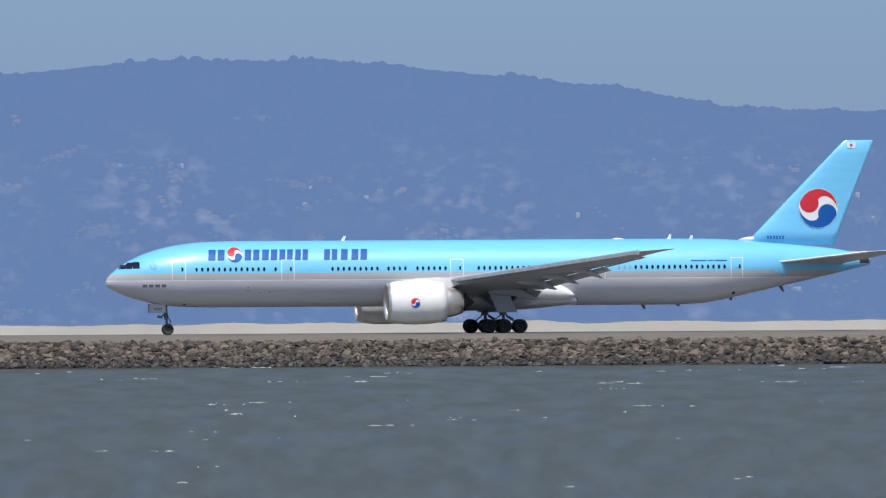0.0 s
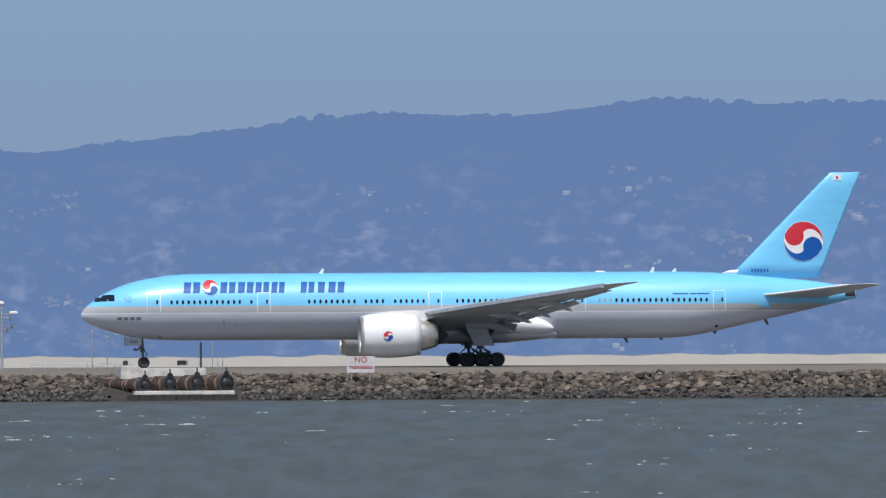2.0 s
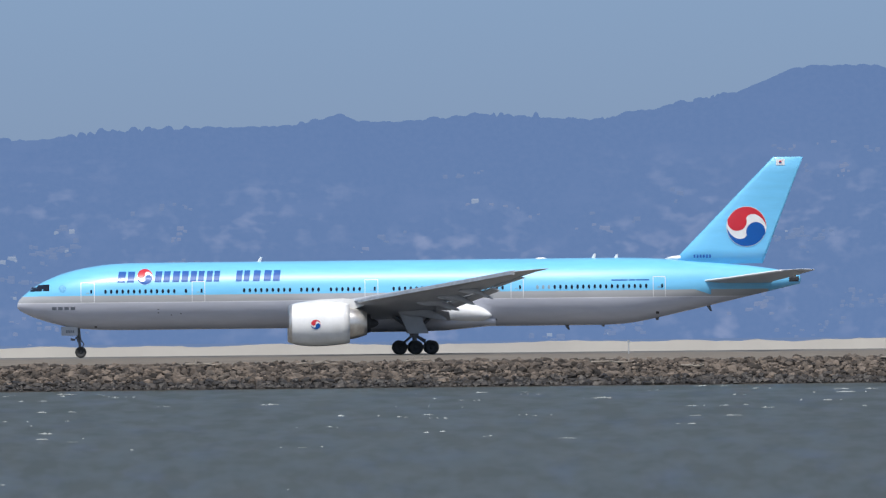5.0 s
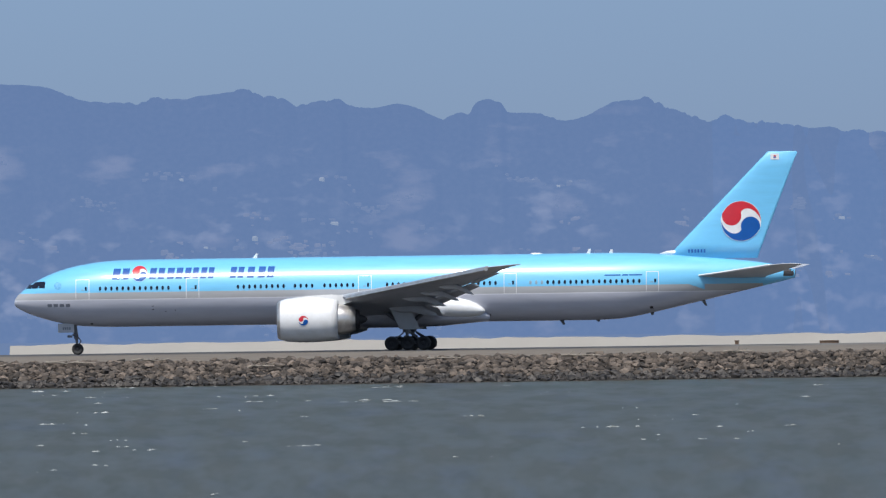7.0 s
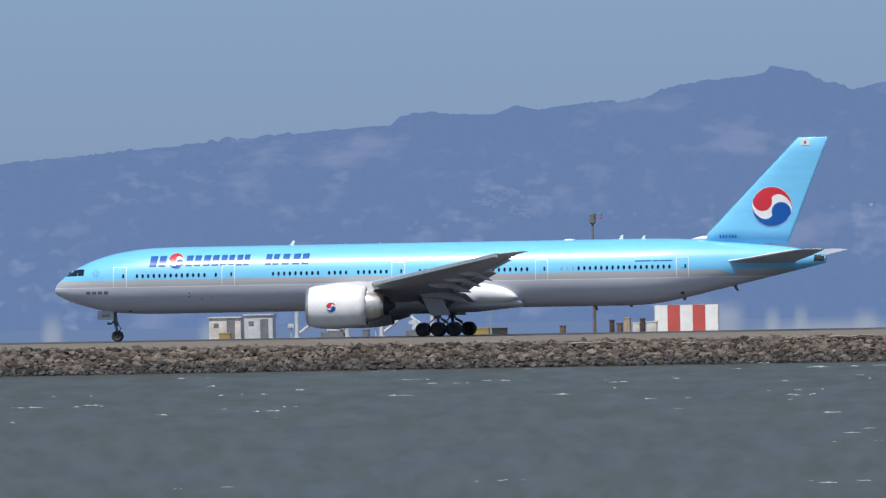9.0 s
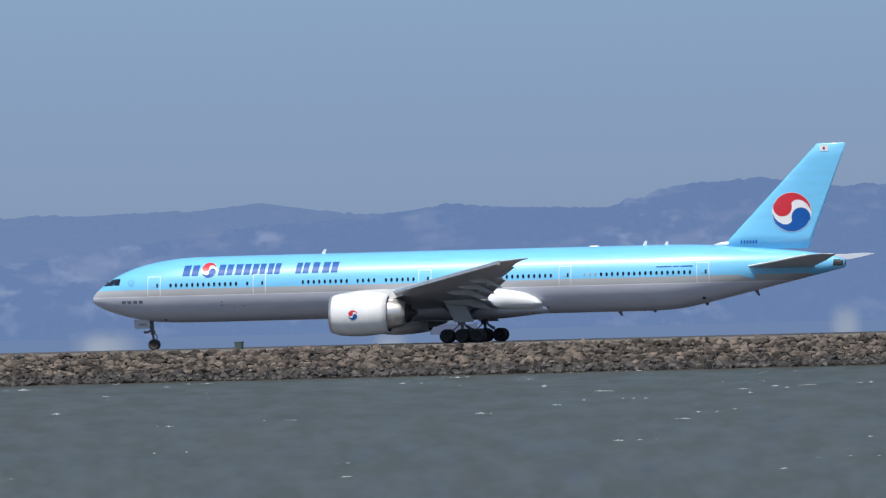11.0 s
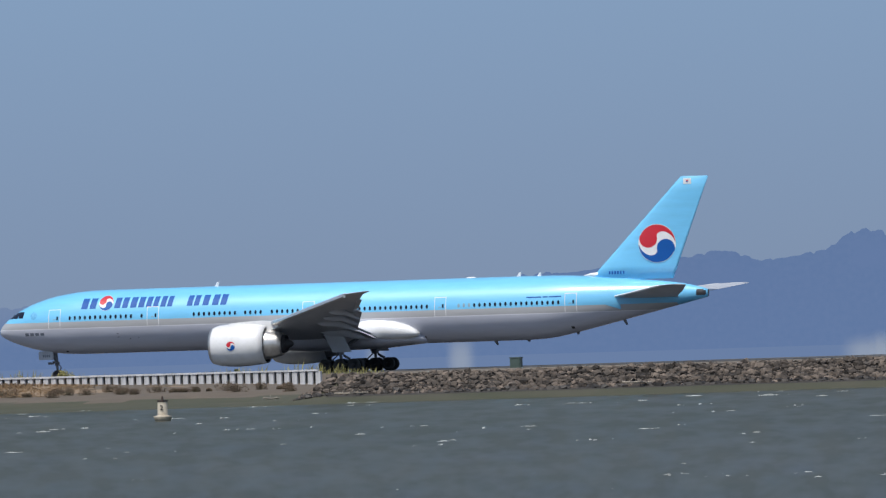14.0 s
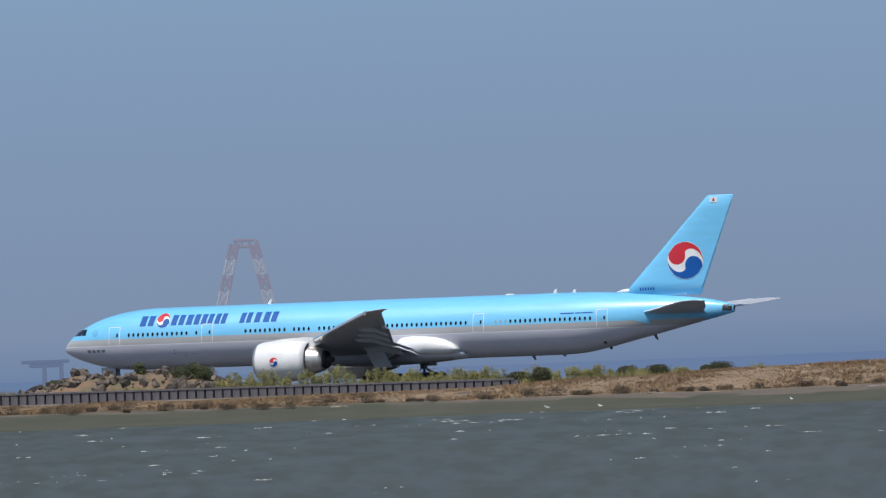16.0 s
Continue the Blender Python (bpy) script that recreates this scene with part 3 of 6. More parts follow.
    tube(bm, (6.2, 0, 1.3), (5.85, 0, 1.75), .05)
    tube(bm, (5.7, 0, 2.0), (4.6, 0, 3.0), .07)
    part("brace", bm, M["gear"], gear)
    bm = bmesh.new()
    box(bm, 4.95, 5.4, -.3, .3, 1.62, 1.82, .04)
    tube(bm, (5.1, -.25, 1.75), (4.95, -.25, 1.75), .12)
    tube(bm, (5.1, .25, 1.75), (4.95, .25, 1.75), .12)
    part("taxi_light", bm, M["gear"], gear)
    for side in (-1, 1):
        bm = bmesh.new()
        box(bm, 4.1, 5.62, side * .62 - .03, side * .62 + .03, 2.1, 2.95, .02)
        d_ = part("gear_door", bm, M["wing"], gear, "pale nose gear door")
        bm = bmesh.new()
        for k in range(4):
            box(bm, 4.55 + .2 * k, 4.68 + .2 * k, side * .655 - .006, side * .655 + .006, 2.35, 2.6)
        part("number_bar", bm, M["grey_bar"], d_)
    return jet


jet = airliner()

# ---- the bay, the shore and the distance ----
def water_material():
    m = bpy.data.materials.new("bay_water")
    m.use_nodes = True
    nt = m.node_tree
    bsdf = nt.nodes["Principled BSDF"]
    bsdf.inputs["Roughness"].default_value = 0.3
    bsdf.inputs["IOR"].default_value = 1.333
    co = nt.nodes.new("ShaderNodeTexCoord")
    # streaks lie along sight lines from the origin: turn about it, and distance from it
    sep, turn, along, reach, rows = (nt.nodes.new("ShaderNode" + k) for k in ("SeparateXYZ", "Math", "Math", "VectorMath", "CombineXYZ"))
    turn.operation, along.operation, along.inputs[1].default_value, reach.operation = "ARCTAN2", "MULTIPLY", 1300.0, "LENGTH"
    nt.links.new(co.outputs["Object"], sep.inputs[0])
    nt.links.new(co.outputs["Object"], reach.inputs[0])
    nt.links.new(sep.outputs["X"], turn.inputs[0])
    nt.links.new(sep.outputs["Y"], turn.inputs[1])
    nt.links.new(turn.outputs[0], along.inputs[0])
    nt.links.new(along.outputs[0], rows.inputs[0])
    nt.links.new(reach.outputs["Value"], rows.inputs[1])

    def streaks(scale, stretch, lo, hi, detail=4.0):
        mp = nt.nodes.new("ShaderNodeMapping")
        mp.inputs["Scale"].default_value = (1.0, stretch, 1.0)
        nt.links.new(rows.outputs[0], mp.inputs[0])
        n = node(nt, "ShaderNodeTexNoise", Scale=scale, Detail=detail, Roughness=0.6)
        nt.links.new(mp.outputs[0], n.inputs["Vector"])
        mr = node(nt, "ShaderNodeMapRange")
        mr.inputs[1].default_value, mr.inputs[2].default_value = lo, hi
        nt.links.new(n.outputs["Fac"], mr.inputs[0])
        return mr.outputs[0]

    # chop paints the light and dark of the waves as streaks of tone
    silt, chop = streaks(0.014, 0.5, 0.35, 0.65, 3.0), streaks(0.42, 0.030, 0.33, 0.67, 2.5)
    tone = []
    for fac, a_, b_ in ((silt, (0.037, 0.035, 0.016), (0.045, 0.042, 0.024)), (chop, (0.86, 0.88, 0.83), (1.13, 1.12, 1.14))):
        mix = nt.nodes.new("ShaderNodeMix")
        mix.data_type = "RGBA"
        mix.inputs["A"].default_value, mix.inputs["B"].default_value = (*a_, 1), (*b_, 1)
        nt.links.new(fac, mix.inputs["Factor"])
        tone.append(mix.outputs["Result"])
    mul = nt.nodes.new("ShaderNodeMix")
    mul.data_type, mul.blend_type = "RGBA", "MULTIPLY"
    mul.inputs["Factor"].default_value = 1.0
    # siltier towards the mud flats at -x, clearer the other way
    drift = node(nt, "ShaderNodeMapRange")
    nt.links.new(sep.outputs["X"], drift.inputs[0])
    drift.inputs[1].default_value, drift.inputs[2].default_value, drift.inputs[4].default_value = -420.0, 120.0, 0.8
    clear = nt.nodes.new("ShaderNodeMix")
    clear.data_type = "RGBA"
    clear.inputs["B"].default_value = (0.047, 0.0475, 0.038, 1)
    nt.links.new(drift.outputs[0], clear.inputs["Factor"])
    nt.links.new(tone[0], clear.inputs["A"])
    # blue streaks of reflected sky, painted into the base colour
    blue, patch = nt.nodes.new("ShaderNodeMix"), nt.nodes.new("ShaderNodeMath")
    blue.data_type, patch.operation = "RGBA", "MULTIPLY"
    blue.inputs["B"].default_value = (0.045, 0.053, 0.076, 1)
    nt.links.new(streaks(0.20, 0.045, 0.52, 0.76, 3.0), patch.inputs[0])
    nt.links.new(drift.outputs[0], patch.inputs[1])
    nt.links.new(patch.outputs[0], blue.inputs["Factor"])
    nt.links.new(clear.outputs["Result"], blue.inputs["A"])
    nt.links.new(blue.outputs["Result"], mul.inputs["A"])
    nt.links.new(tone[1], mul.inputs["B"])
    nt.links.new(mul.outputs["Result"], bsdf.inputs["Base Color"])
    gloss = streaks(0.33, 0.035, 0.40, 0.70, 2.0)
    level = node(nt, "ShaderNodeMapRange")
    level.inputs[3].default_value, level.inputs[4].default_value = 0.01, 0.035
    nt.links.new(gloss, level.inputs[0])
    nt.links.new(level.outputs[0], bsdf.inputs["Specular IOR Level"])
    bn = node(nt, "ShaderNodeTexNoise", Scale=1.6, Detail=5.0, Roughness=0.6)
    nt.links.new(co.outputs["Object"], bn.inputs["Vector"])
    bump = node(nt, "ShaderNodeBump", Strength=0.06, Distance=0.12)
    nt.links.new(bn.outputs["Fac"], bump.inputs["Height"])
    nt.links.new(bump.outputs[0], bsdf.inputs["Normal"])
    return m


M["water"] = water_material()
rng = np.random.default_rng(7)


def grid_mesh(name, xs, ys, zs, material, smooth=True):
    X, Y = np.meshgrid(xs, ys, indexing="ij")
    n, k = len(xs), len(ys)
    me = bpy.data.meshes.new(name)
    co = np.stack([X, Y, zs], -1).reshape(-1, 3).astype(np.float32)
    i = np.arange(n * k).reshape(n, k)
    quads = np.stack([i[:-1, :-1], i[1:, :-1], i[1:, 1:], i[:-1, 1:]], -1).reshape(-1, 4)
    me.vertices.add(len(co))
    me.vertices.foreach_set("co", co.ravel())
    me.loops.add(quads.size)
    me.loops.foreach_set("vertex_index", quads.ravel().astype(np.int32))
    me.polygons.add(len(quads))
    me.polygons.foreach_set("loop_start", np.arange(0, quads.size, 4, dtype=np.int32))
    me.update(calc_edges=True)
    if smooth:
        me.shade_smooth()
    me.materials.append(material)
    return me


def smooth_step(v, a_, b_):
    u = np.clip((v - a_) / (b_ - a_), 0, 1)
    return u * u * (3 - 2 * u)


WAVES = [(random.uniform(-.9, .9) + 2.6, random.uniform(2.2, 7.0), random.uniform(0, 6.28)) for _ in range(26)]


def waves(X, Y):
    z = np.zeros_like(X)
    for turn, length, phase in WAVES:
        k = math.tau / length
        z += 0.00012 * length * np.sin(k * (X * math.cos(turn) + Y * math.sin(turn)) + phase)
    return z


def bay():
    xs, ys = np.arange(-720, 330, 1.7), np.arange(560, 1552, 2.0)
    X, Y = np.meshgrid(xs, ys, indexing="ij")
    z = waves(X, Y)
    edge = np.minimum.reduce([(X + 720) / 30, (330 - X) / 30, (Y - 560) / 30, np.ones_like(X)])
    z = z * np.clip(edge, 0, 1) * (1 - .92 * smooth_step(Y, 1380, 1500)) - 0.04
    tagged(new("water", grid_mesh("water", xs, ys, z, M["water"])), "grey-green choppy bay water", "water", kind="structure")
    bm = bmesh.new()
    lathe(bm, [(-.45, 0.01), (-.45, 4950.0)], "z", (0, 0, 0), 96)
    part("deep_water", bm, M["water"], None)
    tagged(bpy.data.objects["deep_water"], "open bay water out to the horizon", "water", kind="structure")


bay()

# The land: a low embankment with the runway on it, riprap on the bay side, mud and grass past x = -540.
M["dirt"] = mat("dry_shore_dirt", (0.165, 0.140, 0.110), 0.95, second=(0.125, 0.106, 0.084), scale=0.25, bump=0.4)
M["asphalt"] = mat("runway_asphalt", (0.045, 0.045, 0.048), 0.9, second=(0.07, 0.07, 0.07), scale=0.05, bump=0.2, bump_scale=8)
M["runway_concrete"] = mat("worn_runway_concrete", (0.140, 0.134, 0.122), 0.9, second=(0.105, 0.10, 0.092), scale=0.05, bump=0.2, bump_scale=8)
M["rock"] = mat("riprap_rock", (0.122, 0.096, 0.076), 0.9, second=(0.050, 0.042, 0.036), scale=0.9, bump=0.8, bump_scale=5, rand=0.8, island=True)
M["rock_one"] = mat("riprap_rock_single", (0.122, 0.096, 0.076), 0.9, second=(0.050, 0.042, 0.036), scale=0.9, bump=0.8, bump_scale=5, rand=0.8)
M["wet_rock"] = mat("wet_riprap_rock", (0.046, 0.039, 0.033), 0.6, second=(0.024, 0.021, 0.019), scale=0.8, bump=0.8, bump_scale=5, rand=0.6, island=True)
# near-black ground under the riprap: shade in the gaps, painted as colour
M["gap_shade"] = mat("painted_shade_between_rocks", (0.045, 0.038, 0.032), 0.95, second=(0.022, 0.02, 0.018), scale=0.8, bump=0.6)
M["mud"] = mat("algae_mud", (0.042, 0.046, 0.021), 0.85, second=(0.062, 0.058, 0.034), scale=0.15, bump=0.3)
M["bank"] = mat("dark_brown_shore_bank", (0.095, 0.076, 0.058), 0.95, second=(0.12, 0.096, 0.07), scale=0.4, bump=0.5)
M["red_earth"] = mat("orange_brown_earth", (0.20, 0.125, 0.08), 0.95, second=(0.12, 0.10, 0.06), scale=0.5, bump=0.6)
M["straw"] = mat("dry_grass_ground", (0.25, 0.178, 0.112), 0.95, second=(0.17, 0.122, 0.078), scale=0.3, bump=0.6)


def shore_y(x):
    """Where the water meets the land."""
    return 1545 - 12 * smooth_step(x, 150, 330) - 30 * smooth_step(-x, 590, 690)


def wild(x):
    """0 along the riprap, 1 along the mud and grass."""
    return smooth_step(-x, 509, 513)


def apron(x):
    """Width of the muddy foot in front of the riprap."""
    return 5.5 * smooth_step(-x, 385, 450)


def mud_rise(x):
    """Height of the muddy foot where the boulders begin."""
    return .6 * smooth_step(-x, 362, 425)


def land_z(X, Y):
    d = Y - shore_y(X)
    w = wild(X)
    back = [2.52, 2.6, 2.6, 2.35, 0.5, -2]
    dr = d - apron(X)
    rip = np.interp(dr, [-30, -7, -2, 0, 6.5, 10.5, 50, 70, 132, 175, 260, 400], [-3, -.6, -.15, .1, 1.85, 2.12] + back)
    rip = rip + .5 * smooth_step(-X, 190, 290) * np.interp(dr, [0, 6.5, 40, 50], [0, 1, .4, 0])
    rip = np.maximum(rip, np.interp(d, [-30, -2, 0, 5.5], [0, .02, .06, 1]) * mud_rise(X) - np.interp(d, [-30, -2, 0], [3, .25, 0]))
    foot = np.interp(d, [-30, -2, 0, 14, 20, 28, 40], [-3, -.3, .02, .35, .8, 1.25, 1.5])
    wall = np.interp(-X, [510, 530, 545, 585, 600, 612, 622, 640, 655, 705, 760], [1.3, 1.75, 2.15, 2.95, 3.45, 3.5, 3.2, 2.65, 2.1, 1.95, 2.1])
    foot = np.minimum(foot, wall)
    soft = foot + (wall - foot) * smooth_step(d, 34, 54)
    tail = np.interp(Y, [1600.5, 1603.5], [0, 1])
    soft = soft * (1 - tail) + np.interp(d, [50, 70, 132, 175, 260, 400], back) * tail
    bumps = 0.10 * np.sin(X * .21 + 1.3 * np.sin(Y * .13)) * np.sin(Y * .19 + X * .05) * np.interp(d, [0, 20, 55, 66], [.2, 1, 1, 0])
    return rip * (1 - w) + soft * w + bumps * (0.35 + 0.65 * w)


def land():
    xs = np.concatenate([np.arange(-1500, -760, 20.0), np.arange(-760, 340, 4.0), np.arange(340, 1501, 20.0)])
    ys = np.concatenate([np.arange(1490, 1620, 2.5), np.arange(1620, 1960, 10.0)])
    X, Y = np.meshgrid(xs, ys, indexing="ij")
    me = grid_mesh("ground", xs, ys, land_z(X, Y), M["dirt"])
    me.materials.append(M["mud"])
    me.materials.append(M["straw"])
    me.materials.append(M["gap_shade"])
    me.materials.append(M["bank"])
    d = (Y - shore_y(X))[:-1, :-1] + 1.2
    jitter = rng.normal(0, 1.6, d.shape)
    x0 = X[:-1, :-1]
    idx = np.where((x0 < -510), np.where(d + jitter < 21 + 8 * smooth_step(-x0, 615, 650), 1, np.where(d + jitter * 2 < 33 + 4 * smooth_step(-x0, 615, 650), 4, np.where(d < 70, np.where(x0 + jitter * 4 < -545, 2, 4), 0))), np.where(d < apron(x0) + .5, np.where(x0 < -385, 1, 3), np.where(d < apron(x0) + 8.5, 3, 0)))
    me.polygons.foreach_set("material_index", idx.astype(np.int32).ravel())
    tagged(new("ground", me), "dry brown shore ground with mud and straw along the bay", "ground", kind="structure")
    bm = bmesh.new()
    sheet(bm, np.arange(-1500, 1501, 60.0), (1613.5, 1643.9, 1674.5), lambda u, v: (u, v, DECK + .004))
    for f in bm.faces:
        f.material_index = 1 if f.calc_center_median().x > -90 else 0
    part("runway", bm, M["asphalt"], None).data.materials.append(M["runway_concrete"])
    tagged(bpy.data.objects["runway"], "long grey asphalt runway", "runway", kind="structure")


land()


def rock_shape(seed):
    """An angular broken block."""
    r = random.Random(seed)
    vs = [(x * r.uniform(.32, .58), y * r.uniform(.32, .58), z * r.uniform(.26, .55)) for x, y, z in itertools.product((-1, 1), repeat=3)]
    for k in range(3):
        for side in (-1, 1):
            v = [r.uniform(-.22, .22) for _ in range(3)]
            v[k] = side * r.uniform(.5, .68)
            vs.append(tuple(v))
    bm = bmesh.new()
    for v in vs:
        bm.verts.new(v)
    bmesh.ops.convex_hull(bm, input=list(bm.verts))
    for v in [v for v in bm.verts if not v.link_faces]:
        bm.verts.remove(v)
    bmesh.ops.triangulate(bm, faces=list(bm.faces))
    bm.verts.index_update()
    vs = np.array([v.co[:] for v in bm.verts])
    fs = np.array([[v.index for v in f.verts] for f in bm.faces])
    bm.free()
    return vs, fs


ROCKS = [rock_shape(k) for k in range(18)]


def riprap():
    bank = thing("riprap", (0, 0, 0), "bank of broken brown and grey riprap boulders at the waterline", "rock bank", kind="structure")
    singles = [mesh_np("rock", v, f, M["rock_one"]) for v, f in ROCKS[:6]]
    r = np.random.default_rng(17)
    xs, ds, sz = [], [], []
    for d in np.arange(-.6, 10.2, .42):
        size = r.choice((.22, .28, .36, .42, .5, .6, .72, .9), 4200)
        x = -512 + np.cumsum(size * r.uniform(.62, 1.0, 4200))
        size = size * (.64 + .1 * smooth_step(-x, 230, 310) - .14 * smooth_step(-x, 430, 500))
        ok = (x < 320) & (r.uniform(0, 1, 4200) > (d - 7.2) / (3.4 - 3.0 * smooth_step(-x, 150, 260))) & (d > mud_rise(x) * 2.4 - .7) & ~((x > 127.8) & (x < 139.8) & (d < 6))
        xs.append(x[ok])
        ds.append(np.full(ok.sum(), d) + r.uniform(-.4, .4, ok.sum()))
        sz.append(size[ok])
    x, d, size = np.concatenate(xs), np.concatenate(ds), np.concatenate(sz)
    y = shore_y(x) + apron(x) + d
    z = land_z(x, y) + size * .14
    n = len(x)
    q = r.normal(0, 1, (n, 4))
    a_, b_, c_, e_ = (q / np.linalg.norm(q, axis=1)[:, None]).T
    turn = np.stack([1 - 2 * (c_ * c_ + e_ * e_), 2 * (b_ * c_ - e_ * a_), 2 * (b_ * e_ + c_ * a_), 2 * (b_ * c_ + e_ * a_), 1 - 2 * (b_ * b_ + e_ * e_), 2 * (c_ * e_ - b_ * a_), 2 * (b_ * e_ - c_ * a_), 2 * (c_ * e_ + b_ * a_), 1 - 2 * (b_ * b_ + c_ * c_)], 1).reshape(n, 3, 3)
    mats = turn * (np.stack([r.uniform(.9, 1.4, n), r.uniform(.85, 1.2, n), r.uniform(.7, 1.05, n)], 1) * size[:, None])[:, :, None]
    at = np.stack([x, y, z], 1)
    near = (x > 94) & (x < 100) & (d > 1.2)
    for i in np.nonzero(near)[0]:
        m = Matrix(mats[i].tolist()).to_4x4()
        m.translation = at[i]
        share("rock", singles[i % 6], bank, m)
    kinds = r.integers(4, 18, n)
    co, fa, mt, base = [], [], [], 0
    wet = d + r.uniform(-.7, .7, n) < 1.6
    for k in range(4, 18):
        i = np.nonzero((kinds == k) & ~near)[0]
        v, f = ROCKS[k]
        co.append((np.einsum("nij,kj->nki", mats[i], v) + at[i][:, None]).reshape(-1, 3))
        fa.append((f[None] + (base + np.arange(len(i)) * len(v))[:, None, None]).reshape(-1, 3))
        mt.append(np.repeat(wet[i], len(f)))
        base += len(i) * len(v)
    co, fa, mt = np.concatenate(co), np.concatenate(fa), np.concatenate(mt)
    me = bpy.data.meshes.new("boulders")
    me.vertices.add(len(co))
    me.vertices.foreach_set("co", co.astype(np.float32).ravel())
    me.loops.add(fa.size)
    me.loops.foreach_set("vertex_index", fa.ravel().astype(np.int32))
    me.polygons.add(len(fa))
    me.polygons.foreach_set("loop_start", np.arange(0, fa.size, 3, dtype=np.int32))
    me.update(calc_edges=True)
    me.shade_flat()
    me.materials.append(M["rock"])
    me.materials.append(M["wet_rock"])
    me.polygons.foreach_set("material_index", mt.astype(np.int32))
    ob = new("boulders", me)
    ob.parent = bank
    tagged(ob, "", kind="stuff")


riprap()

# ---- hills and sky ----
FAR = 4300.0


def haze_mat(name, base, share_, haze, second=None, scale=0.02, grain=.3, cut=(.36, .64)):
    """A far surface seen through blue air: little of its own colour is left, the air's light is put in as emission."""
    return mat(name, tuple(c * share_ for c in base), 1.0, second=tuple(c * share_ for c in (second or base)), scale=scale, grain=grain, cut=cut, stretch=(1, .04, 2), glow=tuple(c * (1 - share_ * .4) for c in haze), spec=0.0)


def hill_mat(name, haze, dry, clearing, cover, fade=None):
    """A wooded slope, the blue air over it painted as emission, with dry grass, and soft pale patches of houses and
    clearings. fade: x from, x to and the emission colour of the air further off.
    """
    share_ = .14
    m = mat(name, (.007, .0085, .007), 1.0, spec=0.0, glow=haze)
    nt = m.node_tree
    bsdf = nt.nodes["Principled BSDF"]
    co = nt.nodes.new("ShaderNodeTexCoord")

    # along the ridge (turn about the bay, in metres at its distance) and up the slope
    sep, turn, along, flat_ = nt.nodes.new("ShaderNodeSeparateXYZ"), nt.nodes.new("ShaderNodeMath"), nt.nodes.new("ShaderNodeMath"), nt.nodes.new("ShaderNodeCombineXYZ")
    nt.links.new(co.outputs["Object"], sep.inputs[0])
    turn.operation, along.operation, along.inputs[1].default_value = "ARCTAN2", "MULTIPLY", 4000.0
    nt.links.new(sep.outputs["X"], turn.inputs[0])
    nt.links.new(sep.outputs["Y"], turn.inputs[1])
    nt.links.new(turn.outputs[0], along.inputs[0])
    nt.links.new(along.outputs[0], flat_.inputs[0])
    nt.links.new(sep.outputs["Z"], flat_.inputs[2])

    def ramped(value, lo, hi):
        mr = node(nt, "ShaderNodeMapRange")
        mr.inputs[1].default_value, mr.inputs[2].default_value = lo, hi
        nt.links.new(value, mr.inputs[0])
        return mr.outputs[0]

    def cloud(scale, lo, hi, detail, stretch):
        mp = nt.nodes.new("ShaderNodeMapping")
        mp.inputs["Scale"].default_value = stretch
        nt.links.new(flat_.outputs[0], mp.inputs[0])
        n = node(nt, "ShaderNodeTexNoise", Scale=scale, Detail=detail, Roughness=0.55)
        nt.links.new(mp.outputs[0], n.inputs["Vector"])
        return ramped(n.outputs["Fac"], lo, hi)

    def over(below, colour, fac):
        mix = nt.nodes.new("ShaderNodeMix")
        mix.data_type = "RGBA"
        mix.inputs["B"].default_value = (*(c * share_ for c in colour), 1)
        nt.links.new(below, mix.inputs["A"])
        nt.links.new(fac, mix.inputs["Factor"])
        return mix.outputs["Result"]

    def both(a_, b_):
        mul = nt.nodes.new("ShaderNodeMath")
        mul.operation = "MULTIPLY"
        nt.links.new(a_, mul.inputs[0])
        nt.links.new(b_, mul.inputs[1])
        return mul.outputs[0]

    wood = nt.nodes.new("ShaderNodeRGB")
    wood.outputs[0].default_value = (.005, .006, .005, 1)
    out = over(wood.outputs[0], (.09, .09, .085), cloud(.7, .35, .75, 3.0, (1, 1, 1.2)))
    out = over(out, dry, both(cloud(.04, .56, .66, 5.0, (1, 1, 2.2)), ramped(sep.outputs["Z"], 62.0, 48.0)))
    # settled slopes: thicker lower down, in groups
    town = both(cloud(.03, cover[0], cover[0] + .22, 2.0, (1, 1, 1.3)), ramped(sep.outputs["Z"], 46.0, 26.0))
    out = over(out, clearing, both(town, cloud(.15, cover[1], cover[1] + .2, 2.5, (1, 1, 1.7))))
    nt.links.new(out, bsdf.inputs["Base Color"])
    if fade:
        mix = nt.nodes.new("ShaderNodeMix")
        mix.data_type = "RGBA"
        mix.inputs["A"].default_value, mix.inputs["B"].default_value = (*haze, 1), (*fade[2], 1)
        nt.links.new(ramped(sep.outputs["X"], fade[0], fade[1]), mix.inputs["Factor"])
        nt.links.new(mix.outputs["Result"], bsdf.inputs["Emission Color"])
    return m


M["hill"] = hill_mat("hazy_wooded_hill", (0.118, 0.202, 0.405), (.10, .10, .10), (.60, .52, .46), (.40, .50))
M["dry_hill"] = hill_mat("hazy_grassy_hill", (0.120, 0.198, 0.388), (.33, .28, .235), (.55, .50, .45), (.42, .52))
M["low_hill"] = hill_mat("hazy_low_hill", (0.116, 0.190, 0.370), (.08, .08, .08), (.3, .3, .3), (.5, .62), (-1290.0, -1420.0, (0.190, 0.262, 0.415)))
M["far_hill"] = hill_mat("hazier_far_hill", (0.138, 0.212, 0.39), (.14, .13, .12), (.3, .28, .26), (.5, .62))
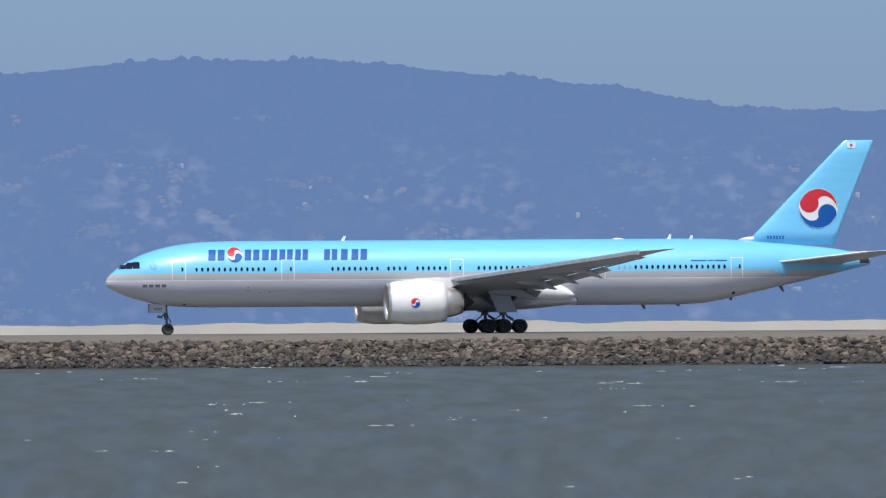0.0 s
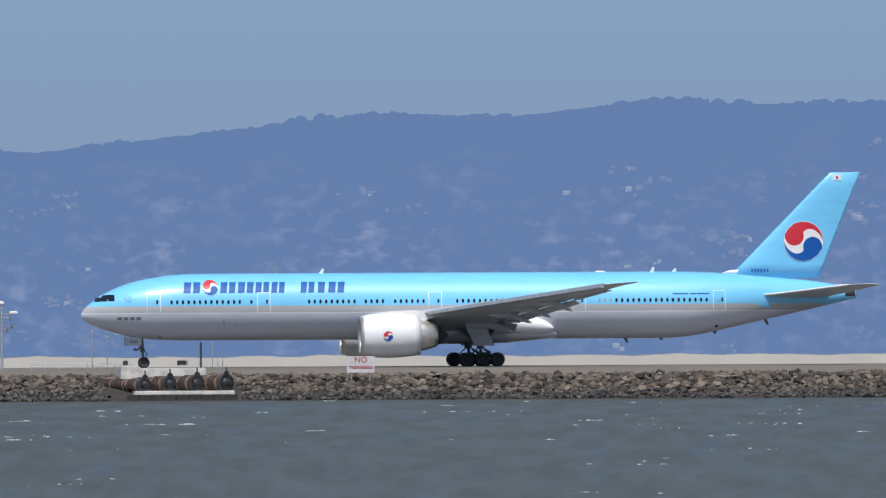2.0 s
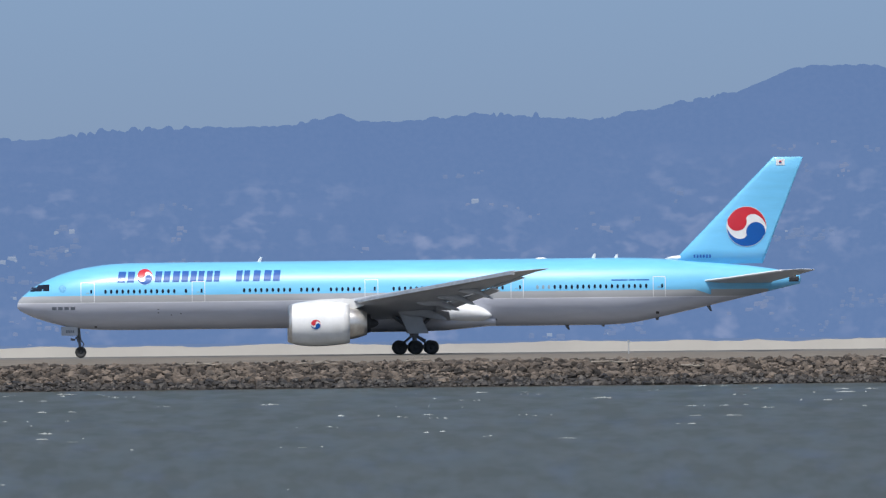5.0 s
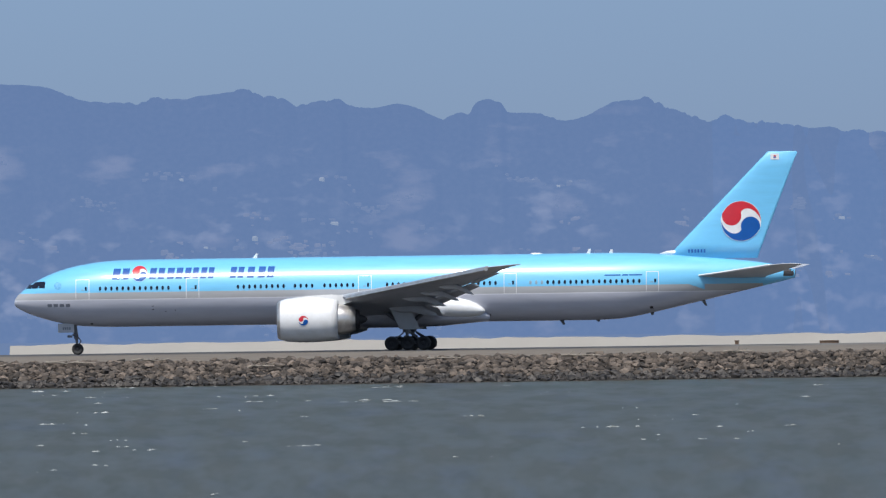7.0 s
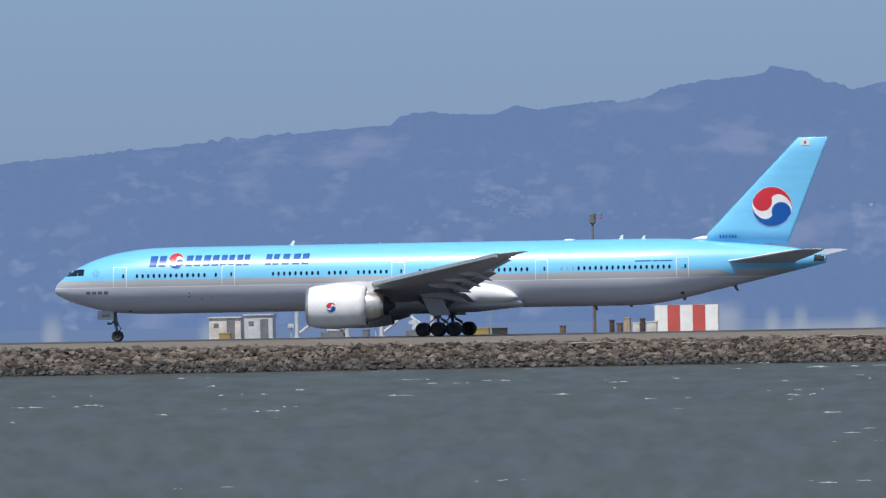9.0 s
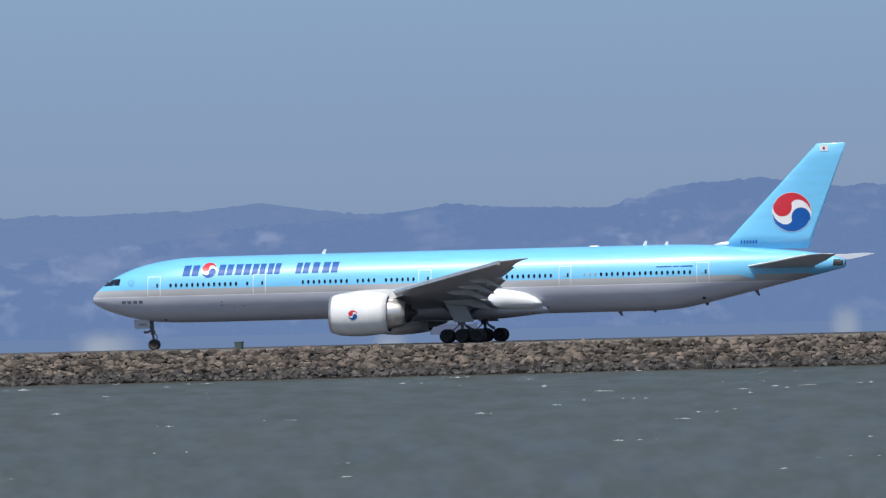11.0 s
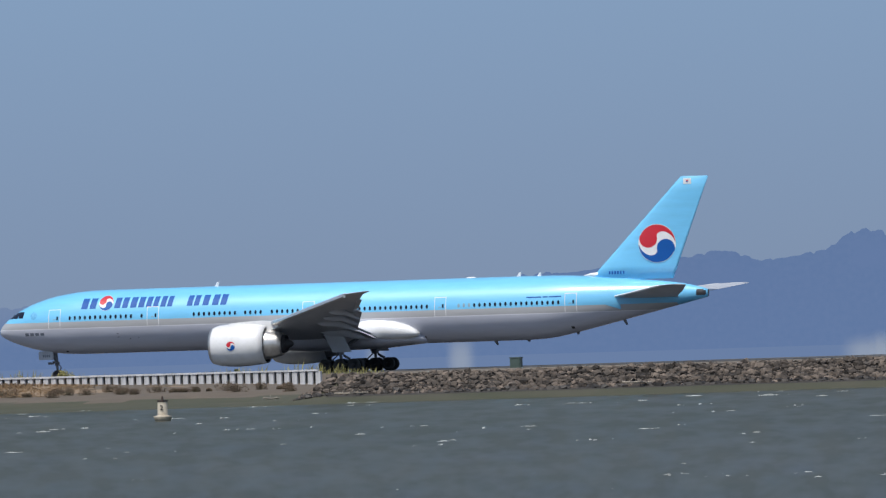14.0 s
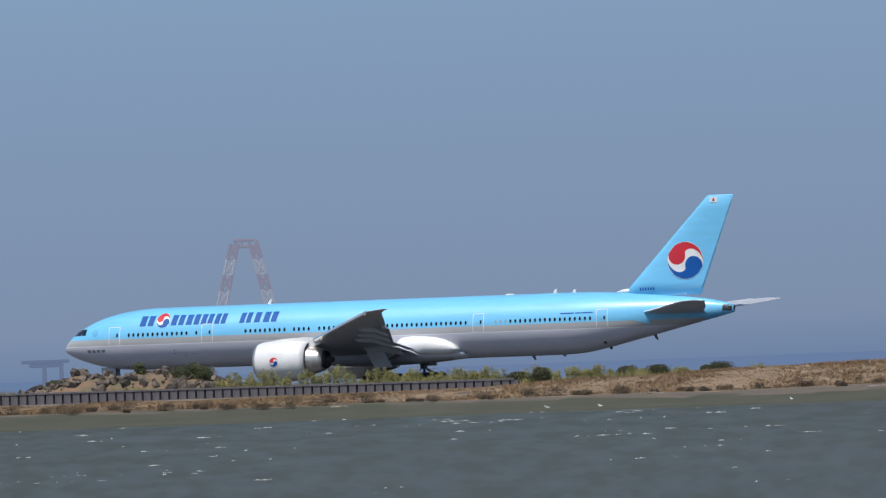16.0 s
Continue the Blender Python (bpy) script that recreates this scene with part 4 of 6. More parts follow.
# summits and saddles of the ridges: degrees from +y towards +x, height above the eye in metres at FAR
RIDGE_EAST = [(14, 40), (10.2, 42.5), (9.75, 43), (9.38, 48.4), (9.0, 51.5), (8.44, 55.5), (7.86, 56), (7.4, 53), (6.8, 52.4), (6.5, 53.8), (6.05, 49.7), (5.6, 50.7), (5.05, 46.1), (4.5, 41.5), (4.27, 42.6), (3.9, 41.2),
              (3.6, 43.8), (2.93, 46.4), (2.7, 49.5), (2.43, 55.5), (2.2, 58.3), (2.0, 57.8), (1.81, 51.6), (1.35, 45.4), (.98, 46.8), (.72, 45.6), (.58, 46.0), (.53, 47.4), (.47, 46.2), (.38, 45), (.1, 44.6), (-.03, 44.2), (-.6, 41.5), (-1.51, 39.6), (-2.07, 44)]
RIDGE_MID = [(-1.4, 38.5), (-1.506, 40), (-1.63, 39.8), (-1.685, 41.6), (-1.768, 41.3), (-1.795, 42.4), (-1.823, 40.7), (-1.942, 42.6), (-1.997, 43.6), (-2.089, 43.3), (-2.144, 44.7), (-2.217, 46.6), (-2.29, 48.6), (-2.391, 48.5), (-2.437, 46.8), (-2.475, 45.1), (-2.548, 43.5), (-2.64, 46), (-2.739, 46.2), (-2.755, 48.9), (-2.827, 49), (-2.847, 47.6), (-2.859, 45.2), (-2.888, 46.5), (-2.945, 44.5), (-2.989, 46.1), (-3.035, 47.9), (-3.099, 48.9), (-3.154, 47.8), (-3.259, 47.9), (-3.275, 49.8), (-3.356, 49.2), (-3.43, 48.1), (-3.466, 49.9), (-3.521, 50.1), (-3.576, 52.2), (-3.741, 51.3), (-3.778, 50.4), (-3.889, 50.6), (-3.944, 49.3), (-4.109, 50.3), (-4.2, 52.9), (-4.25, 54.2), (-4.4, 55.0),
             (-4.587, 56.3), (-4.638, 56.9), (-4.712, 56.0), (-4.776, 57.2), (-4.804, 55.0), (-4.859, 56.4), (-4.932, 54.9), (-5.006, 53.8), (-5.098, 53.8), (-5.19, 52.5), (-5.236, 51.5), (-5.274, 49.1), (-5.356, 49.7), (-5.448, 50.2), (-5.522, 50.0), (-5.632, 49.2), (-5.724, 48.5), (-5.816, 46.7), (-5.825, 47.8), (-5.889, 48.6), (-5.944, 50.7), (-5.999, 52.1),
             (-6.045, 52.9), (-6.072, 53.3), (-6.082, 51.6), (-6.183, 50.2), (-6.275, 49.8), (-6.367, 48.8), (-6.441, 46.9), (-6.478, 45.6), (-6.552, 44.6), (-6.662, 44.9), (-6.791, 43.9), (-6.828, 43.0), (-6.865, 44.0), (-6.901, 44.4), (-6.975, 42.4), (-7.14, 42.9), (-7.195, 43.2), (-7.282, 42.4), (-7.306, 40.2), (-7.38, 40.2), (-7.472, 39.4), (-8.5, 33), (-9.5, 27), (-10.2, 24.3), (-10.45, 27), (-10.7, 26), (-10.98, 20.6), (-11.5, 22.3), (-11.8, 19.7), (-12.1, 18), (-13, 10)]
RIDGE_FAR = [(-9, 22), (-11.8, 20.5), (-12.1, 24), (-12.3, 22.3), (-13.0, 21.5), (-13.3, 20), (-13.9, 17.6), (-14.3, 15.2), (-14.6, 11), (-15.2, 8), (-17, 6)]
RIDGE_NORTH = [(-13.2, 6), (-14.5, 12.4), (-14.95, 16.8), (-15.3, 15.8), (-15.75, 16.4), (-16.1, 17), (-16.42, 18.8), (-16.5, 15), (-16.72, 13.3), (-16.85, 15.6), (-17.05, 13.8), (-17.37, 11.8), (-17.6, 8.2), (-18, 8), (-18.6, 6.2), (-19.04, 7), (-19.5, 5.5), (-19.8, 2.5), (-19.9, -2), (-20.2, -12), (-26, -13)]


def ridge(name, summits, near, far, material, label, seed, trees=1.0):
    az = np.arange(min(s[0] for s in summits), max(s[0] for s in summits), 0.004)
    pts = sorted(summits)
    h = np.interp(az, [p[0] for p in pts], [p[1] for p in pts]) - .8 * trees
    ker = np.hanning(9)
    h = np.convolve(np.pad(h, 4, mode="edge"), ker / ker.sum(), "valid")
    r_ = np.random.default_rng(seed)
    # wooded crest: clumps of crowns of several sizes
    crest = np.zeros_like(az)
    for c in np.arange(az[0], az[-1], .007):
        c = c + r_.uniform(-.01, .01)
        wide = r_.choice((.005, .007, .009, .011, .014, .018, .024))
        grove = max(.12, .45 + .6 * math.sin(c * 7.3 + seed) * math.sin(c * 2.9 + 1.7) + .25 * math.sin(c * 19))
        tall = r_.beta(1.2, 2.2) * 2.8 * (wide / .022) ** .5 * min(1, grove + .1)
        i0, i1 = np.searchsorted(az, (c - wide, c + wide))
        if i1 > i0:
            crest[i0:i1] = np.maximum(crest[i0:i1], tall * np.sqrt(1 - ((az[i0:i1] - c) / wide) ** 2) * r_.uniform(.85, 1.0, i1 - i0))
    depth = np.linspace(0, 1, 28)
    A, Dp = np.meshgrid(az, depth, indexing="ij")
    R_ = near + (far - near) * Dp
    prof = Dp ** .8
    gully = (np.sin(A * 9 + 2.2 * np.sin(A * 3.1 + seed)) * .5 + np.sin(A * 23 + 4 * Dp) * .25 + np.sin(A * 51 + 9 * Dp + seed) * .12)
    Z = EYE[2] - 20 + (h[:, None] + 20) * prof + np.maximum(0, h[:, None] - 8) * .06 * gully * np.sin(np.pi * Dp) + crest[:, None] * trees * smooth_step(Dp, .93, 1.0)
    Z = np.where(Dp >= .999, EYE[2] + (h[:, None] + crest[:, None] * trees) * far / FAR, Z)
    X, Y = R_ * np.sin(np.radians(A)), R_ * np.cos(np.radians(A))
    n, k = A.shape
    i = np.arange(n * k).reshape(n, k)
    quads = np.stack([i[:-1, :-1], i[1:, :-1], i[1:, 1:], i[:-1, 1:]], -1).reshape(-1, 4)
    me = bpy.data.meshes.new(name)
    me.vertices.add(n * k)
    me.vertices.foreach_set("co", np.stack([X, Y, Z], -1).astype(np.float32).ravel())
    me.loops.add(quads.size)
    me.loops.foreach_set("vertex_index", quads.ravel().astype(np.int32))
    me.polygons.add(len(quads))
    me.polygons.foreach_set("loop_start", np.arange(0, quads.size, 4, dtype=np.int32))
    me.update(calc_edges=True)
    me.shade_smooth()
    me.materials.append(material)
    tagged(new(name, me), label, "hills", kind="structure")
    return lambda a_, f: (near + (far - near) * f, float(np.interp(f, depth, Z[min(len(az) - 1, np.searchsorted(az, a_))])))


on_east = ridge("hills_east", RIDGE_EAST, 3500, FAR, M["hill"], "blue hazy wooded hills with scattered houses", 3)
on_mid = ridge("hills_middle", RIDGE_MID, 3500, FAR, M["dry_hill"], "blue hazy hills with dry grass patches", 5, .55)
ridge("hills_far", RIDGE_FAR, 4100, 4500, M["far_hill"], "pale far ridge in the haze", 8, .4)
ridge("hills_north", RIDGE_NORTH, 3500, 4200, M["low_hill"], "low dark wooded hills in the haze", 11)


def far_haze_sheet():
    """An added sheet, glowing in haze colour, that hides the far water at the foot of the hills."""
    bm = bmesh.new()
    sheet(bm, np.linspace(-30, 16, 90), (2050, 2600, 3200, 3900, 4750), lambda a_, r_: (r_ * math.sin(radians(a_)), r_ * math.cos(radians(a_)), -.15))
    ob = part("haze_sheet", bm, M["flats"], None)
    tagged(ob, "haze-coloured sheet over the far water at the foot of the hills", "land", kind="structure")


# haze put in as emission, to cover the dark band of far water
M["flats"] = haze_mat("far_haze_paint", (0.10, 0.10, 0.09), .1, (0.140, 0.217, 0.395), None, .02)
far_haze_sheet()


def sky_backdrop():
    m = bpy.data.materials.new("sky_haze")
    m.use_nodes = True
    nt = m.node_tree
    nt.nodes.remove(nt.nodes["Principled BSDF"])
    em = nt.nodes.new("ShaderNodeEmission")
    co, sep = nt.nodes.new("ShaderNodeTexCoord"), nt.nodes.new("ShaderNodeSeparateXYZ")
    nt.links.new(co.outputs["Object"], sep.inputs[0])
    mr = node(nt, "ShaderNodeMapRange")
    mr.inputs[1].default_value, mr.inputs[2].default_value = 0.0, 120.0
    nt.links.new(sep.outputs["Z"], mr.inputs[0])
    ramp = nt.nodes.new("ShaderNodeValToRGB")
    for el, (p, c) in zip((ramp.color_ramp.elements[0], ramp.color_ramp.elements[1]), ((0.0, (0.172, 0.248, 0.405)), (1.0, (0.248, 0.374, 0.56)))):
        el.position, el.color = p, (*c, 1)
    ramp.color_ramp.elements.new(0.1).color = (0.222, 0.298, 0.44, 1)
    nt.links.new(mr.outputs[0], ramp.inputs[0])
    nt.links.new(ramp.outputs[0], em.inputs[0])
    nt.links.new(em.outputs[0], nt.nodes["Material Output"].inputs[0])
    bm = bmesh.new()
    lathe(bm, [(-30, 4800.0), (700, 4800.0)], "z", (0, 0, 0), 128)
    ob = part("sky_backdrop", bm, m, None)
    tagged(ob, "pale blue hazy summer sky", "sky", kind="structure")


sky_backdrop()

# ---- things on the shore and beyond the runway ----
def bearing(az, y):
    """x at that y on a line of sight, from its degrees off +y."""
    return y * math.tan(radians(az))


def ground_z(x, y):
    return float(land_z(np.array([float(x)]), np.array([float(y)]))[0])


def put(name, x, y, label, category, group="", turn=0.0, z=None, kind=""):
    return thing(name, pose(x, y, ground_z(x, y) if z is None else z, 0, 0, turn), label, category, group, kind)


M["concrete"] = mat("weathered_concrete", (0.62, 0.59, 0.55), 0.85, second=(0.36, 0.34, 0.31), scale=0.9, cut=(.42, .72), bump=0.3)
M["berm"] = mat("pale_dry_berm", (0.33, 0.315, 0.285), 0.95, second=(0.27, 0.255, 0.235), scale=0.02, bump=0.2)
M["rust"] = mat("rusty_pipe", (0.090, 0.058, 0.046), 0.8, 0.2, second=(0.036, 0.029, 0.027), scale=1.6, grain=.6, bump=0.5)
M["hoop_pale"] = mat("flaking_grey_hoop", (0.26, 0.20, 0.17), 0.8, 0.1, second=(0.17, 0.10, 0.07), scale=2.0)
M["black"] = mat("tarred_timber", (0.025, 0.024, 0.024), 0.8, second=(0.04, 0.037, 0.035), scale=2)
M["sign"] = mat("white_sign_enamel", (0.62, 0.60, 0.61), 0.6, second=(0.5, 0.48, 0.49), scale=1.2)
M["sign_red"] = mat("faded_red_enamel", (0.42, 0.08, 0.09), 0.6, scale=2)
M["signal_red"] = mat("signal_red_paint", (0.52, 0.085, 0.075), 0.6, second=(0.44, 0.08, 0.07), scale=1)
M["signal_white"] = mat("signal_white_paint", (0.80, 0.80, 0.78), 0.55, second=(0.7, 0.7, 0.68), scale=1)
M["cream"] = mat("weathered_cream_paint", (0.50, 0.45, 0.36), 0.7, second=(0.34, 0.29, 0.22), scale=1.5)
M["dull_white"] = mat("chalky_white_paint", (0.52, 0.54, 0.57), 0.7, second=(0.40, 0.42, 0.45), scale=1.2)
M["orange"] = mat("orange_windsock_cloth", (0.75, 0.13, 0.05), 0.8, scale=2)
M["galv"] = mat("galvanised_steel", (0.48, 0.50, 0.52), 0.45, 0.6, second=(0.38, 0.4, 0.42), scale=2)
M["wood"] = mat("weathered_timber", (0.42, 0.33, 0.22), 0.85, second=(0.28, 0.22, 0.15), scale=1.5, stretch=(6, 6, 1))
M["brown"] = mat("brown_board", (0.15, 0.10, 0.07), 0.8, scale=2)
M["green_box"] = mat("dark_green_enamel", (0.06, 0.09, 0.08), 0.5, second=(0.045, 0.07, 0.06), scale=1)
M["yellow"] = mat("yellow_container_paint", (0.36, 0.27, 0.08), 0.7, second=(0.27, 0.20, 0.07), scale=1)
M["grey_box"] = mat("grey_cabinet_paint", (0.17, 0.175, 0.19), 0.7, scale=1)
M["drift"] = mat("bleached_driftwood", (0.33, 0.29, 0.24), 0.9, second=(0.2, 0.175, 0.145), scale=2, stretch=(1, 6, 6))
M["sheet_white"] = mat("white_sheet_piling", (0.60, 0.60, 0.62), 0.6, second=(0.42, 0.42, 0.42), scale=0.9)
M["sheet_dark"] = mat("dark_sheet_piling", (0.135, 0.125, 0.14), 0.7, second=(0.085, 0.078, 0.085), scale=0.9)
M["leaf"] = mat("dark_bush_leaves", (0.040, 0.046, 0.024), 0.85, second=(0.075, 0.076, 0.034), scale=0.8, rand=0.25, island=True)
M["leaf_green"] = mat("green_shrub_leaves", (0.06, 0.075, 0.03), 0.85, second=(0.09, 0.10, 0.045), scale=0.8, rand=0.45, island=True)
M["fennel"] = mat("yellow_green_weeds", (0.30, 0.28, 0.10), 0.9, second=(0.20, 0.19, 0.085), scale=0.15, rand=0.35, island=True)
M["hay"] = mat("dry_grass_blades", (0.30, 0.205, 0.118), 0.9, second=(0.20, 0.135, 0.078), scale=0.12, rand=0.2, island=True)
M["scrub"] = mat("red_brown_salt_scrub", (0.135, 0.088, 0.062), 0.9, second=(0.085, 0.075, 0.045), scale=0.3, rand=0.25, island=True)
M["foam"] = mat("white_foam", (0.36, 0.38, 0.37), 0.8, second=(0.13, 0.14, 0.13), scale=1.2, grain=.7)
M["bird"] = mat("white_feathers", (0.6, 0.6, 0.58), 0.8, scale=8)
M["feather_dark"] = mat("dark_feathers", (0.06, 0.06, 0.065), 0.8, scale=8)


def word(body, size, at, parent, material, name):
    cu = bpy.data.curves.new(name, "FONT")
    cu.body, cu.size, cu.align_x, cu.align_y, cu.extrude = body, size, "CENTER", "CENTER", 0.01
    cu.offset = 0.012
    ob = new("lettering_source", cu)
    me = bpy.data.meshes.new_from_object(ob.evaluated_get(bpy.context.evaluated_depsgraph_get()))
    bpy.data.objects.remove(ob)
    me.materials.append(material)
    return share(name, me, parent, pose(*at, 90, 0, 0))


def berm():
    for x0, x1 in ((bearing(3.12, 1900), 420.0), (bearing(-4.36, 1900), bearing(2.70, 1900))):
        bm = bmesh.new()
        n = int((x1 - x0) / .9)
        crest = np.convolve(rng.normal(0, .16, n + 4), (.2, .2, .2, .2, .2), "valid")
        loft(bm, [[(x, 1900 + dy, z + (c if z > 1 else 0)) for dy, z in ((-4, .2), (-1.5, 3.02), (4, 3.06), (9, .2))] for x, c in zip(np.linspace(x0, x1, n), crest)])
        ob = part("seawall", bm, M["berm"], None)
        tagged(ob, "long low pale earth berm across the airfield", "berm", kind="structure")


berm()


def warning_sign():
    s = put("warning_sign", 150.6, 1549.6, "white no trespassing sign with red lettering on the riprap", "sign", z=ground_z(150.6, 1549.6) + .85)
    bm = bmesh.new()
    box(bm, -1.22, 1.22, -.03, .03, .15, 1.62, .02)
    panel = part("panel", bm, M["sign"], s)
    word("NO", .72, (0, -.04, 1.28), panel, M["sign_red"], "lettering")
    word("TRESPASSING", .36, (0, -.04, .62), panel, M["sign_red"], "lettering")
    for x in (-.8, .8):
        bm = bmesh.new()
        box(bm, x - .05, x + .05, .03, .13, -1.9, 1.55, .01)
        part("post", bm, M["wood"], s)


warning_sign()


def outfall():
    x0, x1, y = bearing(4.74, 1549), bearing(5.13, 1549), 1549.0
    L = x1 - x0
    s = thing("outfall_pier", (x0, y, 0), "concrete outfall pier with banded rusty drain pipes at the waterline", "pier")
    bm = bmesh.new()
    box(bm, 1.0, L * .80, 1.2, 4.8, 1.0, 2.85, .06)
    box(bm, .9, 2.6, .4, 4.6, 1.5, 3.02, .08)
    part("headwall", bm, M["concrete"], s, "pale weathered concrete headwall")
    bm = bmesh.new()
    box(bm, 1.7, L - .1, -4.4, 1.4, .50, .86, .05)
    part("apron", bm, M["concrete"], s, "pale concrete apron")
    for k in range(9):
        bm = bmesh.new()
        u0, u1 = 1.0 + (L - .8) * k / 9, 1.0 + (L - .8) * (k + 1) / 9
        box(bm, u0 + .02, u1 - .02, -4.6 - .06 * (k % 2), -4.3, -.6, .50, .03)
        part("fender", bm, M["black"], s, "black timber fender")
    for k, (xe, r) in enumerate(((2.7, .50), (4.9, .57), (7.3, .61), (9.9, .64))):
        m = Matrix.Translation((xe, -2.6, .86 + r)) @ Matrix.Rotation(radians(-50), 4, "Z")
        bm = bmesh.new()
        tube(bm, (-5.4, 0, 0), (0, 0, 0), r, r, 28)
        bm.transform(m)
        pipe = part("pipe", bm, M["rust"], s, "rusty banded steel pipe", True)
        for q in range(13):
            x = -.3 - .39 * q
            bm = bmesh.new()
            lathe(bm, [(x - .055, r), (x - .055, r + .08), (x + .055, r + .08), (x + .055, r)], "x", (0, 0, 0), 28)
            bm.transform(m)
            part("hoop", bm, M["hoop_pale" if q in (1, 4, 5, 9) else "rust"], pipe)
        bm = bmesh.new()
        lathe(bm, [(-.08, .05), (-.16, r + .2), (.14, r + .2), (.14, r * .85), (.3, r * .72), (.42, r * .4), (.45, .02)], "x", (0, 0, 0), 24)
        for q in range(10):
            u = math.tau * q / 10
            box(bm, .1, .2, math.cos(u) * (r + .05) - .06, math.cos(u) * (r + .05) + .06, math.sin(u) * (r + .05) - .06, math.sin(u) * (r + .05) + .06)
        box(bm, -.1, .32, -.22, .22, r * .7, r + .42, .08)
        tube(bm, (.1, 0, r + .3), (.1, 0, r + .8), .07, .07, 8)
        box(bm, -.15, .4, -.5, .5, -r - .1, -r + .3, .06)
        box(bm, -.1, .5, -r * .95, r * .95, -.1, .12, .04)
        bm.transform(m)
        part("flap_valve", bm, M["dark"], pipe, "dark iron flap valve")
    for x in (1.4, 6.2, 6.6):
        bm = bmesh.new()
        box(bm, x - .22, x + .22, 1.6, 2.0, 3.1, 3.52, .05)
        part("junction_box", bm, M["dark"], s)
    for x in (1.2, 1.9, 6.9, 7.9, 9.6, 10.0):
        bm = bmesh.new()
        tube(bm, (x, 2.0, 2.2), (x + .03, 2.0, 3.3 + .35 * (x > 6)), .04)
        part("stanchion", bm, M["galv"], s)
    bm = bmesh.new()
    tube(bm, (8.2, 3, 2.2), (8.2, 3, 5.1), .09)
    part("mast", bm, M["black"], s)


outfall()


def lamp_mast():
    x, y = bearing(4.385, 1600), 1600
    s = put("floodlight_mast", x, y, "grey steel mast with white floodlights on cross-arms", "lamp post")
    z0 = ground_z(x, y)
    bm = bmesh.new()
    tube(bm, (0, 0, -.1), (0, 0, 8.75 - z0), .13, .1, 12)
    part("pole", bm, M["galv"], s)
    for h, w in ((7.72, 1.05), (7.4, .8), (6.7, .9), (6.35, .5)):
        bm = bmesh.new()
        box(bm, -w, w, -.06, .06, h - z0 - .05, h - z0 + .05, .01)
        arm = part("crossarm", bm, M["galv"], s)
        for side in (-1, 1):
            bm = bmesh.new()
            if h > 7.5:
                box(bm, side * w - .38, side * w + .38, -.3, .3, h - z0 - .02, h - z0 + .26, .06)
            else:
                box(bm, side * w - .12, side * w + .12, -.2, .2, h - z0 - .3, h - z0 + .12, .04)
            part("lamp_head", bm, M["signal_white"] if h > 7.5 else M["grey_box"], arm)
    bm = bmesh.new()
    box(bm, -.2, .2, -.2, .2, 8.6 - z0, 8.9 - z0, .04)
    part("camera_head", bm, M["signal_white"], s)


lamp_mast()


def notice_board():
    x, y = bearing(4.316, 1604), 1604
    s = put("notice_board", x, y, "brown notice board between two timber posts", "sign")
    for side in (-1, 1):
        bm = bmesh.new()
        box(bm, side * .84 - .1, side * .84 + .1, -.1, .1, -.2, 2.05, .015)
        part("post", bm, M["wood"], s)
    bm = bmesh.new()
    box(bm, -.1, .7, -.05, .05, .45, 1.85, .02)
    part("board", bm, M["brown"], s)
    bm = bmesh.new()
    box(bm, -.74, .74, -.04, .04, 1.85, 1.95, .01)
    part("rail", bm, M["wood"], s)
    s = put("cabinet", bearing(4.208, 1604), y, "dark green metal equipment cabinet", "cabinet")
    bm = bmesh.new()
    box(bm, -.9, .9, -.4, .4, -.05, .98, .04)
    part("body", bm, M["green_box"], s)
    bm = bmesh.new()
    box(bm, -.86, -.02, -.43, -.4, .08, .9, .01)
    box(bm, .02, .86, -.43, -.4, .08, .9, .01)
    part("door", bm, M["green_box"], s)
    x0, x1 = bearing(4.479, 1604), bearing(4.8, 1604)
    s = put("handrail", x0, 1604, "low thin grey steel handrail", "railing")
    n = 8
    for k in range(n):
        bm = bmesh.new()
        xx = (x1 - x0) * k / (n - 1)
        tube(bm, (xx, 0, -.1), (xx, 0, .62), .03)
        part("post", bm, M["galv"], s)
    for h in (.34, .6):
        bm = bmesh.new()
        tube(bm, (0, 0, h), (x1 - x0, 0, h), .03)
        part("rail", bm, M["galv"], s)


notice_board()


def pole(az, y, top, r, material, label, name="pole"):
    x = bearing(az, y)
    z0 = ground_z(x, y)
    s = put(name, x, y, label, "pole", "thin poles on the airfield")
    bm = bmesh.new()
    tube(bm, (0, 0, -.2), (0, 0, top - z0), r, r * .7, 10)
    part("shaft", bm, M[material], s)
    bm = bmesh.new()
    box(bm, -r * 2.2, r * 2.2, -r, r, top - z0 - .05, top - z0 + .2, r * .3)
    part("cap", bm, M[material], s)


for az_, y_, top_, r_, m_ in ((4.678, 1700, 5.9, .06, "galv"), (4.727, 1700, 5.4, .06, "galv"), (5.069, 1705, 5.4, .07, "galv"), (1.457, 1602, 3.6, .05, "galv"), (2.645, 1705, 9.5, .06, "galv"),
                              (-6.995, 1700, 5.5, .07, "galv"), (-6.655, 1700, 5.6, .14, "brown"), (-15.905, 1695, 7.4, .06, "signal_white")):
    pole(az_, y_, top_, r_, m_, "thin upright steel pole on the airfield")


